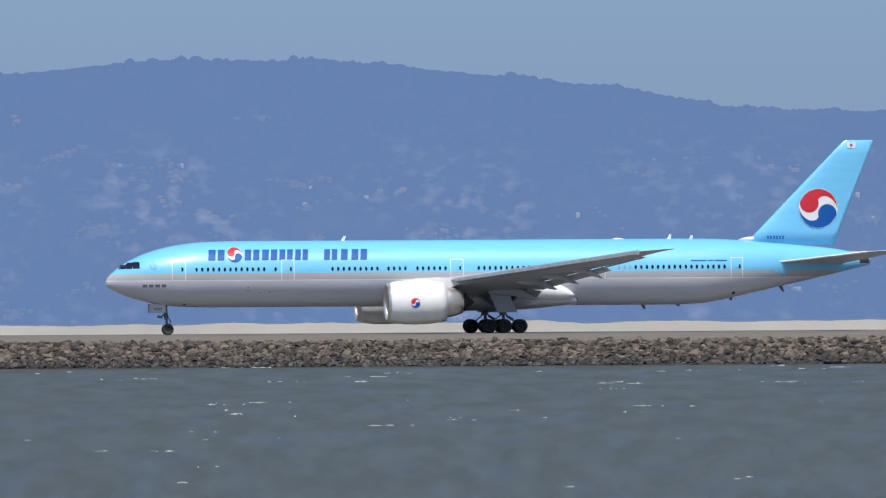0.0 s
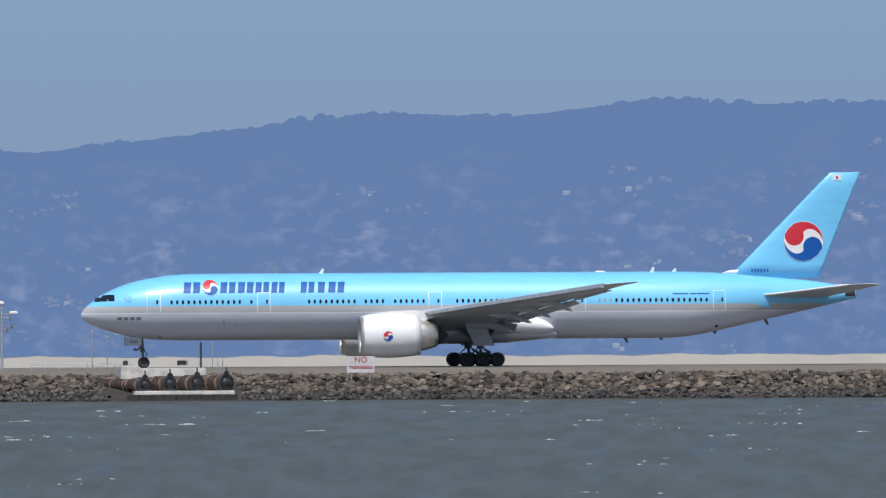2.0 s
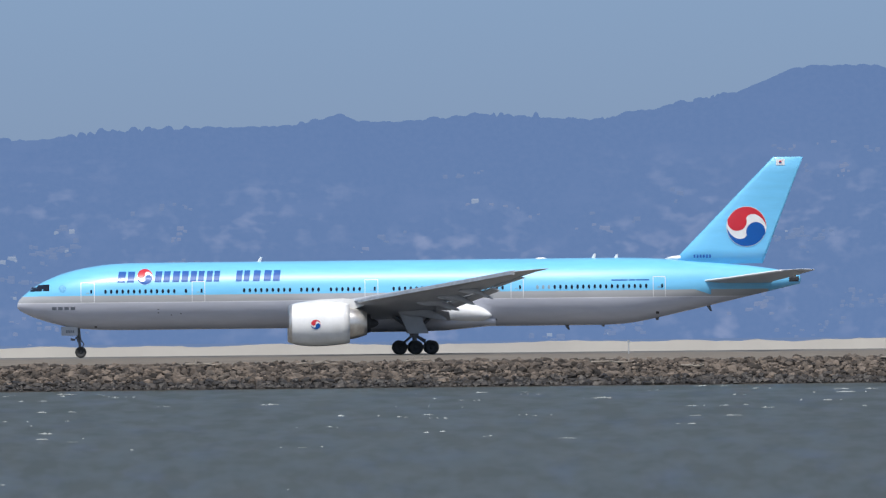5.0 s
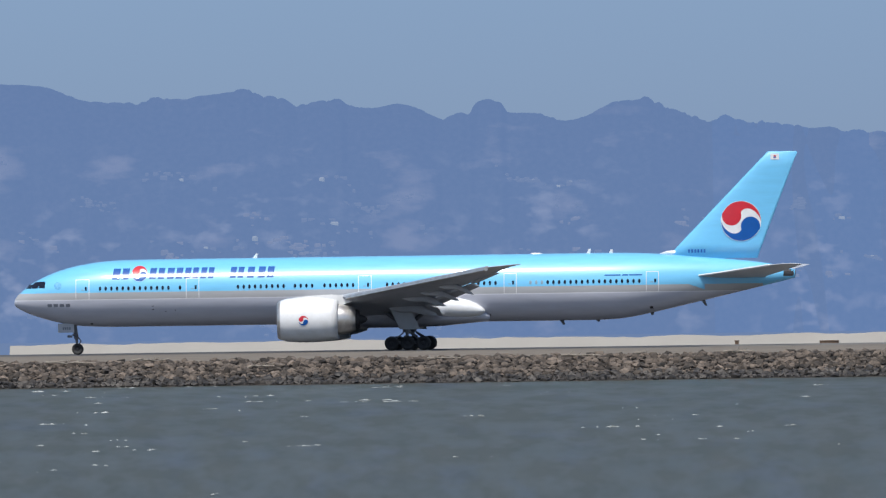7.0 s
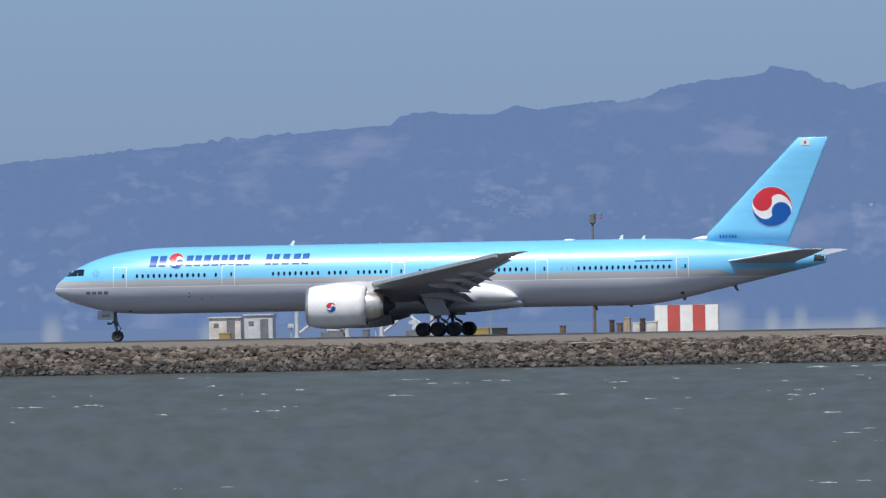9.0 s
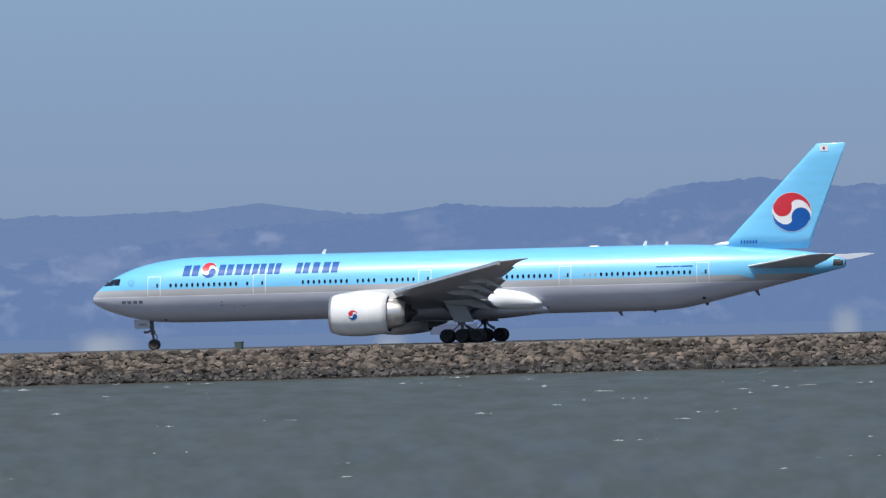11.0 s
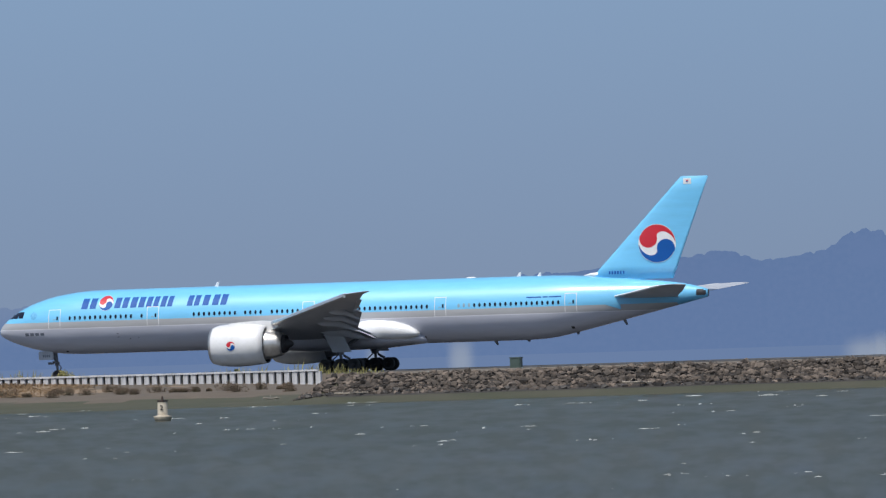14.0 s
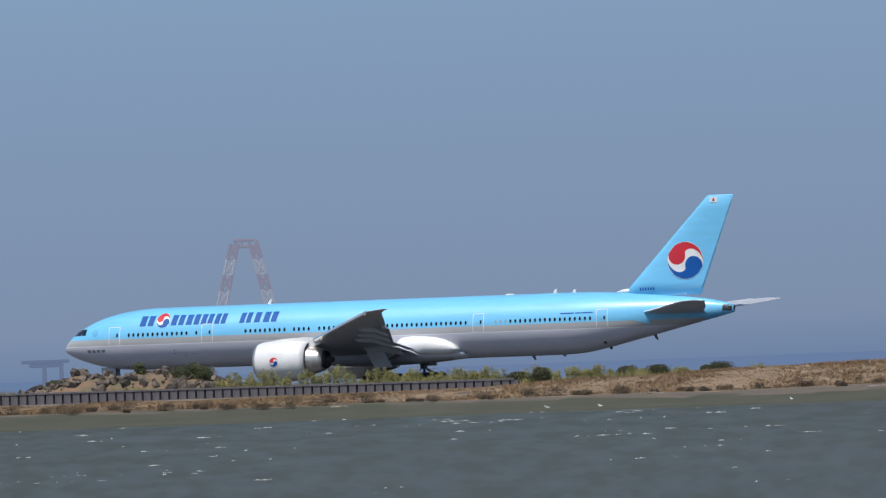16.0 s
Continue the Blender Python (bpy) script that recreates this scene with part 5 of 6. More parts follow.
def block(name, az, y, w, h, material, label, category, d=.8, lid=True, group=""):
    x = bearing(az, y)
    s = put(name, x, y, label, category, group)
    bm = bmesh.new()
    box(bm, -w / 2, w / 2, -d / 2, d / 2, -.3, h, min(.06, w * .08))
    part("body", bm, M[material], s)
    if lid:
        bm = bmesh.new()
        box(bm, -w / 2 - .04, w / 2 + .04, -d / 2 - .04, d / 2 + .04, h - .08, h + .03, .015)
        part("lid", bm, M[material], s)


# round the windsock
def windsock():
    y = 1690
    x = bearing(2.868, y)
    s = put("windsock", x, y, "orange windsock streaming over a white stand", "windsock")
    z0 = ground_z(x, y)
    bm = bmesh.new()
    lathe(bm, [(-.2, .75), (.9, .62), (1.0, .4)], "z", (-.5, 0, 0), 16)
    part("stand", bm, M["concrete"], s)
    bm = bmesh.new()
    tube(bm, (-1.1, 0, 0), (-1.1, 0, 1.75), .05)
    part("pole", bm, M["galv"], s)
    bm = bmesh.new()
    lathe(bm, [(-1.1, .30), (-.5, .30), (.1, .26), (.8, .2), (1.2, .13)], "x", (0, 0, 4.12 - z0), 14)
    part("sock", bm, M["orange"], s)


windsock()
for az_, w_, h_, m_, lb in ((2.70, 1.4, .6, "concrete", "white equipment dome housing"), (2.73, .9, .45, "grey_box", "grey cabinet"), (2.79, .5, .5, "wood", "tan timber crate"), (2.83, 1.2, .5, "concrete", "low pale concrete block"), (2.845, .4, .4, "grey_box", "small dark box"),
                            (2.905, .4, .6, "concrete", "white cabinet"), (2.945, .7, 1.0, "grey_box", "dark equipment cabinet"), (2.965, .6, .9, "rust", "rusty drum"), (2.985, .7, 1.3, "grey_box", "grey generator"), (3.005, .5, 1.1, "concrete", "white tank"), (2.955, .35, 1.5, "brown", "brown gas cylinder"), (2.975, .3, 1.6, "signal_red", "faded red cabinet"), (3.02, .4, 1.45, "galv", "slim grey cabinet"), (3.045, 1.5, 1.4, "concrete", "pale hut")):
    block("equipment_box", az_, 1690, w_, h_, m_, lb + " beyond the runway", "equipment", group="equipment beyond the runway")
block("marker_box", -4.703, 1685, .62, .95, "signal_red", "small red marker box beside the runway", "marker")
block("container", -7.03, 1688, 1.9, .65, "yellow", "yellow steel skip beyond the runway", "container")
block("container", -6.965, 1688, 1.4, .62, "black", "dark skip beside the yellow one", "container")
for az_, w_, h_, m_ in ((-6.76, .5, .75, "brown"), (-6.60, .4, 1.2, "rust"), (-6.575, .5, .9, "brown"), (-6.55, .6, 1.4, "wood"), (-6.52, .7, .9, "concrete"), (-6.50, .4, 1.3, "rust"), (-6.47, 1.0, 1.0, "concrete"), (-7.40, .6, .7, "grey_box"), (-5.55, .4, .5, "green_box"), (-2.0, .35, .4, "brown")):
    block("equipment_box", az_, 1690, w_, h_, m_, "small weathered equipment box beyond the runway", "equipment", group="equipment beyond the runway")


def checker(name, az0, az1, y, z1, rows, cols, label, red_first):
    x0, x1 = bearing(az0, y), bearing(az1, y)
    z0 = ground_z(x0, y)
    s = thing(name, (x0, y, z0), label, "marker board")
    bm = bmesh.new()
    box(bm, -.1, x1 - x0 + .1, .06, .3, -.1, z1 - z0 + .03, .02)
    back = part("frame", bm, M["galv"], s)
    w, h = (x1 - x0) / cols, (z1 - z0) / rows
    for i in range(cols):
        for j in range(rows):
            bm = bmesh.new()
            box(bm, i * w + .004, (i + 1) * w - .004, 0, .05, j * h + .004, (j + 1) * h - .004, .004)
            part("panel", bm, M["signal_red" if (i + j + red_first) % 2 == 0 else "signal_white"], back)


checker("striped_board", -6.46, -6.255, 1705, 5.05, 1, 5, "red and white striped marker board behind the runway", 1)
checker("checkered_board", -16.018, -15.868, 1690, 4.95, 2, 4, "red and white checkered marker board behind the runway", 0)
block("marker_box", -16.094, 1690, 1.1, 1.5, "signal_red", "red cabinet beside the checkered board", "cabinet")


def lattice_towers():
    y = 1700
    z1 = 7.1 + .00268 * 1714
    for a0, a1, tall in ((-7.625, -7.462, 1), (-7.35, -7.185, 0)):
        x0, x1 = bearing(a0, y), bearing(a1, y)
        z0 = ground_z(x0, y)
        s = thing("antenna_frame", (x0, y, z0), "white braced antenna frame with a tall thin mast", "antenna", "white antenna frames")
        w = x1 - x0
        for k, x in enumerate((0, w)):
            bm = bmesh.new()
            tube(bm, (x, 0, -.2), (x, 0, 4.5), .21, .18, 12)
            box(bm, x - .34, x + .34, -.3, .3, -.2, .12, .03)
            m_ = part("leg", bm, M["dull_white"], s)
            bm = bmesh.new()
            tube(bm, (x, 0, 4.4), (x, 0, z1 - z0 if k == tall else 4.9), .07, .05, 8)
            part("mast", bm, M["dull_white"], m_)
        for p, q in (((0, 0, 4.2), (w, 0, .3)), ((0, .25, .3), (w, .25, 4.2)), ((0, 0, 4.35), (w, 0, 4.35))):
            bm = bmesh.new()
            tube(bm, p, q, .15, .15, 10)
            part("brace", bm, M["dull_white"], s)
        bm = bmesh.new()
        box(bm, w * tall - .5, w * tall + .35, -.5, .3, 4.1, 4.75, .06)
        part("junction_cabinet", bm, M["dull_white"], s)
        bm = bmesh.new()
        box(bm, -.85, -.25, -.3, .3, 1.0, 1.45, .06)
        tube(bm, (-.55, 0, -.1), (-.55, 0, 1.1), .06)
        part("aerial_box", bm, M["dull_white"], s)
        bm = bmesh.new()
        box(bm, w * .62, w * .86, -.7, .2, .55, 1.25, .12)
        box(bm, w * .55, w * .72, -.6, .1, 1.1, 1.6, .12)
        box(bm, w * .76, w * .95, -.6, .1, .75, 1.05, .1)
        part("transmitter", bm, M["dull_white"], s, "white weatherproof transmitter cases")
        bm = bmesh.new()
        box(bm, w * .5, w * .95, -.9, .3, -.15, .56, .04)
        part("plinth", bm, M["grey_box"], s, "grey equipment plinth")
    x = bearing(-6.657, 1740)
    s = put("radar_mast", x, 1740, "slender dark mast with a small radar cab", "mast")
    zt = 7.1 + .00408 * 1752
    z0 = ground_z(x, 1740)
    bm = bmesh.new()
    tube(bm, (0, 0, -.2), (0, 0, zt - z0 - .6), .16, .1, 10)
    part("shaft", bm, M["grey_box"], s)
    bm = bmesh.new()
    lathe(bm, [(zt - z0 - 1.1, .15), (zt - z0 - .9, .3), (zt - z0 - .1, .33), (zt - z0, .3)], "z", (0, 0, 0), 14)
    part("cab", bm, M["grey_box"], s)
    bm = bmesh.new()
    tube(bm, (.9, 0, zt - z0 - .5), (.9, 0, zt - z0 + .1), .05)
    tube(bm, (0, 0, zt - z0 - .5), (.9, 0, zt - z0 - .5), .03)
    part("side_aerial", bm, M["sign_red"], s)



def equipment_cabin(az0, az1, y, h, material, label):
    """A flat-roofed equipment cabin with a plinth, a roof slab, a door and a louvre."""
    x0, x1 = bearing(az0, y), bearing(az1, y)
    w = x1 - x0
    s = put("equipment_cabin", x0, y, label, "cabin")
    for name, m_, dims in (("plinth", "concrete", (-.1, w + .1, -1.3, 1.3, -.3, .1)), ("wall", material, (0, w, -1.2, 1.2, .1, h - .15)), ("roof", material, (-.12, w + .12, -1.35, 1.35, h - .15, h)),
                           ("door", "grey_box", (w * .56, w * .56 + .8, -1.25, -1.2, .12, min(2.0, h - .3))), ("louvre", "grey_box", (w * .15, w * .15 + .5, -1.24, -1.2, h * .55, h * .72))):
        bm = bmesh.new()
        box(bm, *dims, .02)
        part(name, bm, M[m_], s)


equipment_cabin(-7.790, -7.698, 1712, 2.5, "dull_white", "white flat-roofed equipment cabin beside the antennas")
equipment_cabin(-7.905, -7.802, 1716, 2.3, "concrete", "grey flat-roofed equipment hut beyond the runway")
block("container", -1.336, 1690, 2.1, .55, "yellow", "yellow steel skip beyond the runway", "container")
block("kerb_block", -1.70, 1690, 1.8, .28, "brown", "low brown timber block beyond the runway", "block")
block("container", -7.858, 1690, 1.1, .6, "yellow", "small orange-yellow bin beside the hut", "container")


lattice_towers()


def shelter():
    y = 1692
    x0, x1 = bearing(-15.845, y), bearing(-15.612, y)
    w = x1 - x0
    z0 = ground_z(x0, y)
    s = thing("equipment_pen", (x0, y, z0), "dark mesh-fenced equipment pen under a red canopy", "enclosure")
    bm = bmesh.new()
    box(bm, .6, w, -.5, 2.0, -.1, .75, .05)
    part("plinth", bm, M["grey_box"], s)
    bm = bmesh.new()
    box(bm, w * .5, w, -.6, -.5, .72, 1.25, .02)
    part("side_panel", bm, M["black"], s)
    bm = bmesh.new()
    box(bm, .2, .9, -.6, 0, -.1, 1.9, .05)
    part("cabinet", bm, M["grey_box"], s)
    bm = bmesh.new()
    box(bm, 1.2, w * .55, -.4, .4, .75, 1.7, .08)
    part("machine", bm, M["brown"], s)
    for k in range(15):
        bm = bmesh.new()
        x = 1.0 + (w - 1.0) * k / 14
        tube(bm, (x, -.55, .7), (x, -.55, 2.15), .035, .035, 6)
        part("post", bm, M["grey_box"], s)
    for h in (1.1, 1.5, 1.85, 2.12):
        bm = bmesh.new()
        tube(bm, (1.0, -.55, h), (w, -.55, h), .03, .03, 6)
        part("rail", bm, M["grey_box"], s)
    bm = bmesh.new()
    box(bm, w * .27, w * .96, -.6, 1.6, 2.95, 3.15, .03)
    part("canopy", bm, M["signal_red"], s, "faded red canopy")
    for x in (w * .28, w * .6, w * .95):
        bm = bmesh.new()
        tube(bm, (x, .2, .7), (x, .2, 3.0), .05)
        part("canopy_post", bm, M["galv"], s)


shelter()
for az_, y_, w_, h_ in ((-12.181, 1600, .7, .75), (-15.436, 1600, .55, .95), (-17.52, 1600, 1.05, 1.05), (-15.2, 1600, .9, .5)):
    block("marker_box", az_, y_, w_, h_, "green_box", "small dark marker box at the runway edge", "marker")


def buoy():
    s = thing("buoy", (-451.2, 1335, 0.3), "weathered cream channel buoy with a flared base", "buoy")
    bm = bmesh.new()
    lathe(bm, [(-.5, .02), (-.5, .6), (0, .74), (.07, .74), (.12, .47), (.2, .42), (1.15, .4), (1.22, .36), (1.25, .02)], "z", (0, 0, 0), 24)
    part("float", bm, M["cream"], s, "weathered cream float", True)
    bm = bmesh.new()
    lathe(bm, [(1.22, .3), (1.24, .44), (1.34, .44), (1.36, .1), (1.65, .06), (1.66, .01)], "z", (0, 0, 0), 18)
    part("collar", bm, M["rust"], s, "rusty collar and post")
    word("2", .55, (.05, -.43, .72), s, M["black"], "number")


buoy()


def sheet_wall(name, x0, x1, y, top0, top1, material, cap, gap_mat, label, pitch, wide=.31):
    n = int(abs(x1 - x0) / pitch)
    s = thing(name, (0, 0, 0), label, "wall", kind="structure")
    bm = bmesh.new()
    sheet(bm, np.linspace(x0, x1, 30), (0, 1), lambda u, v: (u, y + .42, -.5 + v * (top0 + (top1 - top0) * (u - x0) / (x1 - x0) + .4)))
    part("backing", bm, M[gap_mat], s)
    bm = bmesh.new()
    p = pitch * wide
    loft(bm, [[(a_, b_, z) for a_, b_ in ((-p, .0), (p, .0), (p + .06, .2), (p + .06, .38), (-p - .06, .38), (-p - .06, .2))] for z in (-3.4, 0)])
    me = bpy.data.meshes.new("pile")
    bm.to_mesh(me)
    bm.free()
    me.materials.append(M[material])
    for k in range(n + 1):
        f = k / n
        share("pile", me, s, pose(x0 + (x1 - x0) * f, y, top0 + (top1 - top0) * f - .14, 0, random.uniform(-.6, .6), 0))
    bm = bmesh.new()
    k = (top1 - top0) / (x1 - x0)
    loft(bm, [[(u, y + a_, top0 + (u - x0) * k + b_) for a_, b_ in ((-.08, -.12), (.5, -.12), (.5, .05), (-.08, .05))] for u in np.linspace(x0, x1, 12)])
    part("coping", bm, M[cap], s)


sheet_wall("sea_wall_1", -595.0, -525.0, 1600.0, 3.25, 3.0, "sheet_white", "sheet_white", "black", "white painted sheet-pile sea wall with dark recesses", .78)
sheet_wall("sea_wall_2", bearing(-23.9, 1601), bearing(-22.1, 1601), 1601.0, 3.3, 3.05, "sheet_dark", "sheet_dark", "black", "dark rusted sheet-pile sea wall", .95, .39)


# ---- plants ----
def leaves(name, centres, spread, size, count, material, parent, seed, flat=.8):
    """A crown of small leaf quads in clumps round the given centres."""
    r = np.random.default_rng(seed)
    c = np.array(centres)[r.integers(0, len(centres), count)]
    d = r.normal(0, 1, (count, 3))
    d /= np.linalg.norm(d, axis=1)[:, None]
    p = c[:, :3] + d * c[:, 3:4] * r.uniform(.75, 1.08, (count, 1)) * np.array([1, 1, flat])
    p[:, 2] = np.maximum(p[:, 2], 0.02)
    a_ = r.normal(0, 1, (count, 3))
    b_ = np.cross(a_, d + r.normal(0, .5, (count, 3)))
    a_ /= np.linalg.norm(a_, axis=1)[:, None]
    b_ /= np.linalg.norm(b_, axis=1)[:, None] + 1e-9
    s_ = size * r.uniform(.6, 1.5, (count, 1))
    v = np.stack([p - a_ * s_, p + b_ * s_ * .6, p + a_ * s_, p - b_ * s_ * .6], 1).reshape(-1, 3)
    me = mesh_np(name, v, np.arange(count * 4).reshape(-1, 4), M[material])
    return share(name, me, parent)


def bush(x, y, w, h, material, label, seed, n=1800, z=None):
    s = put("bush", x, y, label, "bush", "bushes on the shore", z=z)
    r = random.Random(seed)
    centres = []
    for k in range(16):
        u = r.uniform(0, 6.28)
        q = r.uniform(0, .27) * w
        rad = r.uniform(.16, .26) * w
        centres.append((q * math.cos(u), q * math.sin(u), max(rad * .6, min(h - rad * .8, r.uniform(.15, .8) * h * (1 - (q / (w * .5)) ** 2 * .6))), rad))
    bm = bmesh.new()
    for k in range(5):
        c = centres[k]
        tube(bm, (0.1 * k - .2, 0, -.2), (c[0] * .7, c[1] * .7, c[2]), .07, .03, 6)
    part("trunk", bm, M["brown"], s)
    leaves("crown", centres, 1, .012 * w ** .5 + .03, n, material, s, seed)
    return s


bush(bearing(-20.69, 1574), 1574, 7.3, 3.9, "leaf", "large round dark green bush on the muddy shore", 1, 60000)
for k, (az_, y_, w_, h_, m_) in enumerate(((-22.013, 1594, 3.0, 1.6, "leaf"), (-21.735, 1605, 3.3, 1.35, "leaf"), (-21.63, 1605, 3.0, 1.35, "leaf"), (-21.55, 1606, 2.2, 1.0, "leaf"), (-21.425, 1605, 3.4, 1.45, "leaf"), (-21.475, 1606, 2.0, 1.2, "leaf_green"),
                                         (-22.09, 1605, 3.2, 1.1, "leaf"), (-18.43, 1606, .8, .9, "leaf_green"), (-21.25, 1607, 2.0, .8, "leaf_green"))):
    bush(bearing(az_, y_), y_, w_, h_, m_, "dark green shrub in dry grass" if m_ == "leaf" else "green weedy shrub by the sea wall", 20 + k, 7000)


def tufts(name, count, xr, yfn, hr, wr, material, label, seed, blades=5, lean=.35):
    r = np.random.default_rng(seed)
    x = r.uniform(*xr, count)
    y = yfn(x, r)
    keep = r.uniform(0, 1, count) < .35 + .65 * (np.sin(x * .9 + np.sin(y * .6)) * np.sin(y * .8 + x * .31) > -.3)
    x, y = x[keep], y[keep]
    z = land_z(x, y)
    n = len(x)
    co, fa = [], []
    for b in range(blades):
        h = r.uniform(*hr, n) * (.7 + .3 * np.sin(x * .35 + 1.7 * np.sin(x * .11)))
        w = r.uniform(*wr, n)
        t_ = r.uniform(0, 6.28, n)
        ox, oy = r.normal(0, .25, n), r.normal(0, .25, n)
        lx, ly = r.normal(0, lean, n) * h, r.normal(0, lean, n) * h
        p = np.stack([x + ox, y + oy, z - .05], 1)
        dw = np.stack([np.cos(t_) * w, np.sin(t_) * w, 0 * w], 1)
        top = p + np.stack([lx, ly, h], 1)
        mid = p + np.stack([lx * .3, ly * .3, h * .55], 1)
        co += [p - dw, p + dw, mid + dw * .9, top, mid - dw * .9]
    V = np.stack(co, 1).reshape(n, blades, 5, 3).reshape(-1, 3)
    F = np.arange(len(V)).reshape(-1, 5)
    ob = new(name, mesh_np(name, V, F, M[material]))
    tagged(ob, label, "plants", kind="stuff")


tufts("dry_grass", 26000, (-735, -545), lambda x, r: shore_y(x) + r.uniform(32, 57, len(x)), (.12, .42), (.02, .05), "hay", "dry straw-coloured grass on the bank", 1, 6, .8)
tufts("weeds", 4600, (-735, -637), lambda x, r: r.uniform(1602.5, 1611, len(x)), (.4, 1.3), (.02, .05), "fennel", "tall yellow-green weeds behind the sea wall", 3, 6, .25)
tufts("weeds", 700, (-640, -604), lambda x, r: r.uniform(1602.5, 1609, len(x)), (.3, 1.1), (.02, .05), "fennel", "low yellow-green weeds on the bank", 6, 6, .3)
tufts("weeds", 160, (-600, -520), lambda x, r: r.uniform(1603, 1609, len(x)), (.6, 1.6), (.02, .05), "fennel", "thin yellow-green weeds behind the sea wall", 4, 6, .2)


def fennel(x, top, w, y=1605.0, tint="fennel"):
    """A feathery clump of tall weeds: thin stalks under a haze of fine leaves."""
    s = put("weed_clump", x, y, "feathery yellow-green weed clump behind the sea wall", "weeds", "weed clumps behind the sea wall")
    r = random.Random(int(x * 31))
    h = top - ground_z(x, y)
    bm = bmesh.new()
    cs = []
    for k in range(22):
        px_, py_ = r.uniform(-.5, .5) * w, r.uniform(-.6, .6)
        tall = h * r.uniform(.55, 1.0) * (1 - .5 * (2 * px_ / w) ** 2)
        tube(bm, (px_ * .8, py_ * .8, -.1), (px_, py_, tall * .9), .02, .01, 4)
        cs += [(px_, py_, tall * f, .28 * r.uniform(.6, 1.2)) for f in (.35, .6, .8)]
    part("stalks", bm, M[tint], s)
    leaves("foliage", cs, 1, .05, 5200 if w > 3 else 2200, tint, s, int(abs(x) * 13), 1.2)


for x_, top_, w_ in ((-681.5, 5.0, 4), (-678.5, 5.4, 4.5), (-674.5, 5.2, 4.5), (-670.6, 5.4, 5), (-666, 5.1, 4.5), (-661.5, 5.05, 4.5), (-657.5, 4.7, 4), (-654, 4.75, 4.5), (-649.5, 4.6, 4), (-646, 4.3, 3.5), (-642.7, 4.4, 3.5), (-639, 3.9, 2.5), (-634, 3.7, 2.5), (-626, 3.8, 2),
                     (-563.6, 4.4, 2.6), (-552.3, 3.8, 1.6), (-591.2, 4.15, 1.6), (-589, 4.05, 1.4), (-587.3, 4.05, 1.2), (-580.5, 3.9, 1.8), (-573.8, 3.95, 2.0), (-568, 3.7, 1.2)):
    fennel(x_, top_, w_)


def clumps():
    """Dense low scrub bushes along the top of the mud."""
    r = random.Random(5)
    for k in range(150):
        x = -514 - 220 * (k + r.uniform(0, .9)) / 150
        y = float(shore_y(np.float64(x))) + r.gauss(33, 3.5)
        w = .5 + r.gammavariate(2.0, .45)
        s = put("scrub_clump", x, y, "low red-brown scrub clump on the mud bank", "scrub", "scrub clumps on the bank")
        cs = [(r.uniform(-.35, .35) * w, r.uniform(-.2, .2) * w, r.uniform(.1, .22) * w, r.uniform(.18, .28) * w) for _ in range(8)]
        leaves("crown", cs, 1, .045, 1100, "scrub", s, 90 + k, r.uniform(.6, 1.1))


clumps()


def mound():
    """A heap of broken rock and red earth behind the dark wall."""
    cx, cy = bearing(-23.33, 1608), 1608
    s = thing("rock_heap", (cx, cy, 0), "heap of broken rocks and orange-brown earth behind the wall", "rock heap")
    rise = lambda x, y: 2.3 + (2.45 + .3 * np.sin(x * .8) + .2 * np.sin(x * 1.9 + 1)) * np.exp(-((x + .5) / 11.5) ** 4) * np.exp(-(y / 4) ** 2)
    xs, ys = np.linspace(-16, 16, 80), np.linspace(-5, 6, 20)
    X, Y = np.meshgrid(xs, ys, indexing="ij")
    ob = new("earth", grid_mesh("earth", xs, ys, rise(X, Y), M["red_earth"]))
    ob.parent = s
    singles = [mesh_np("rock", v, f, M["rock_one"]) for v, f in ROCKS[:6]]
    for k in range(290):
        x, y = random.uniform(-11.5, 10.5), random.uniform(-3.8, 1.5)
        q = random.choice((.2, .25, .3, .4, .5, .6, .8))
        m = Matrix.Translation((x, y, float(rise(x, y)) + .06)) @ Euler([random.uniform(0, 6.28) for _ in range(3)]).to_matrix().to_4x4() @ Matrix.Diagonal((q * 1.3, q, q * .8, 1))
        share("rock", random.choice(singles), s, m)
    for x, w, h in ((5.4, 3.0, 1.6), (7.8, 3.0, 1.7), (6.6, 2.4, 1.7), (.8, 1.8, 1.2), (-8.5, 1.6, .7)):
        bush(cx + x, cy - .6, w, h, "leaf_green", "green leafy weeds on the rock heap", int(200 + x * 3), 5000, z=float(rise(x, -.6)) - .2)


mound()


def driftwood(x, d, length, turn, lift=.35):
    """A bleached, crooked branch with side twigs."""
    y = float(shore_y(np.float64(x))) + d
    s = put("driftwood", x, y, "bleached driftwood branch on the riprap", "driftwood", "driftwood on the riprap", turn)
    r = random.Random(int(x * 7 + d))
    pts = [Vector((length * (u - .5), r.uniform(-.15, .15), lift + .1 + r.uniform(-.07, .07))) for u in np.linspace(0, 1, 6)]
    bm = bmesh.new()
    for k, (p, q) in enumerate(zip(pts, pts[1:])):
        tube(bm, p, q, .1 - .012 * k, .088 - .012 * k, 7)
    log = part("log", bm, M["drift"], s)
    for k in (1, 2, 3):
        bm = bmesh.new()
        tip = pts[k] + Vector((r.uniform(.2, .9), r.uniform(-.3, .3), r.uniform(.02, .5)))
        tube(bm, pts[k], tip, .045, .02, 5)
        part("twig", bm, M["drift"], log)


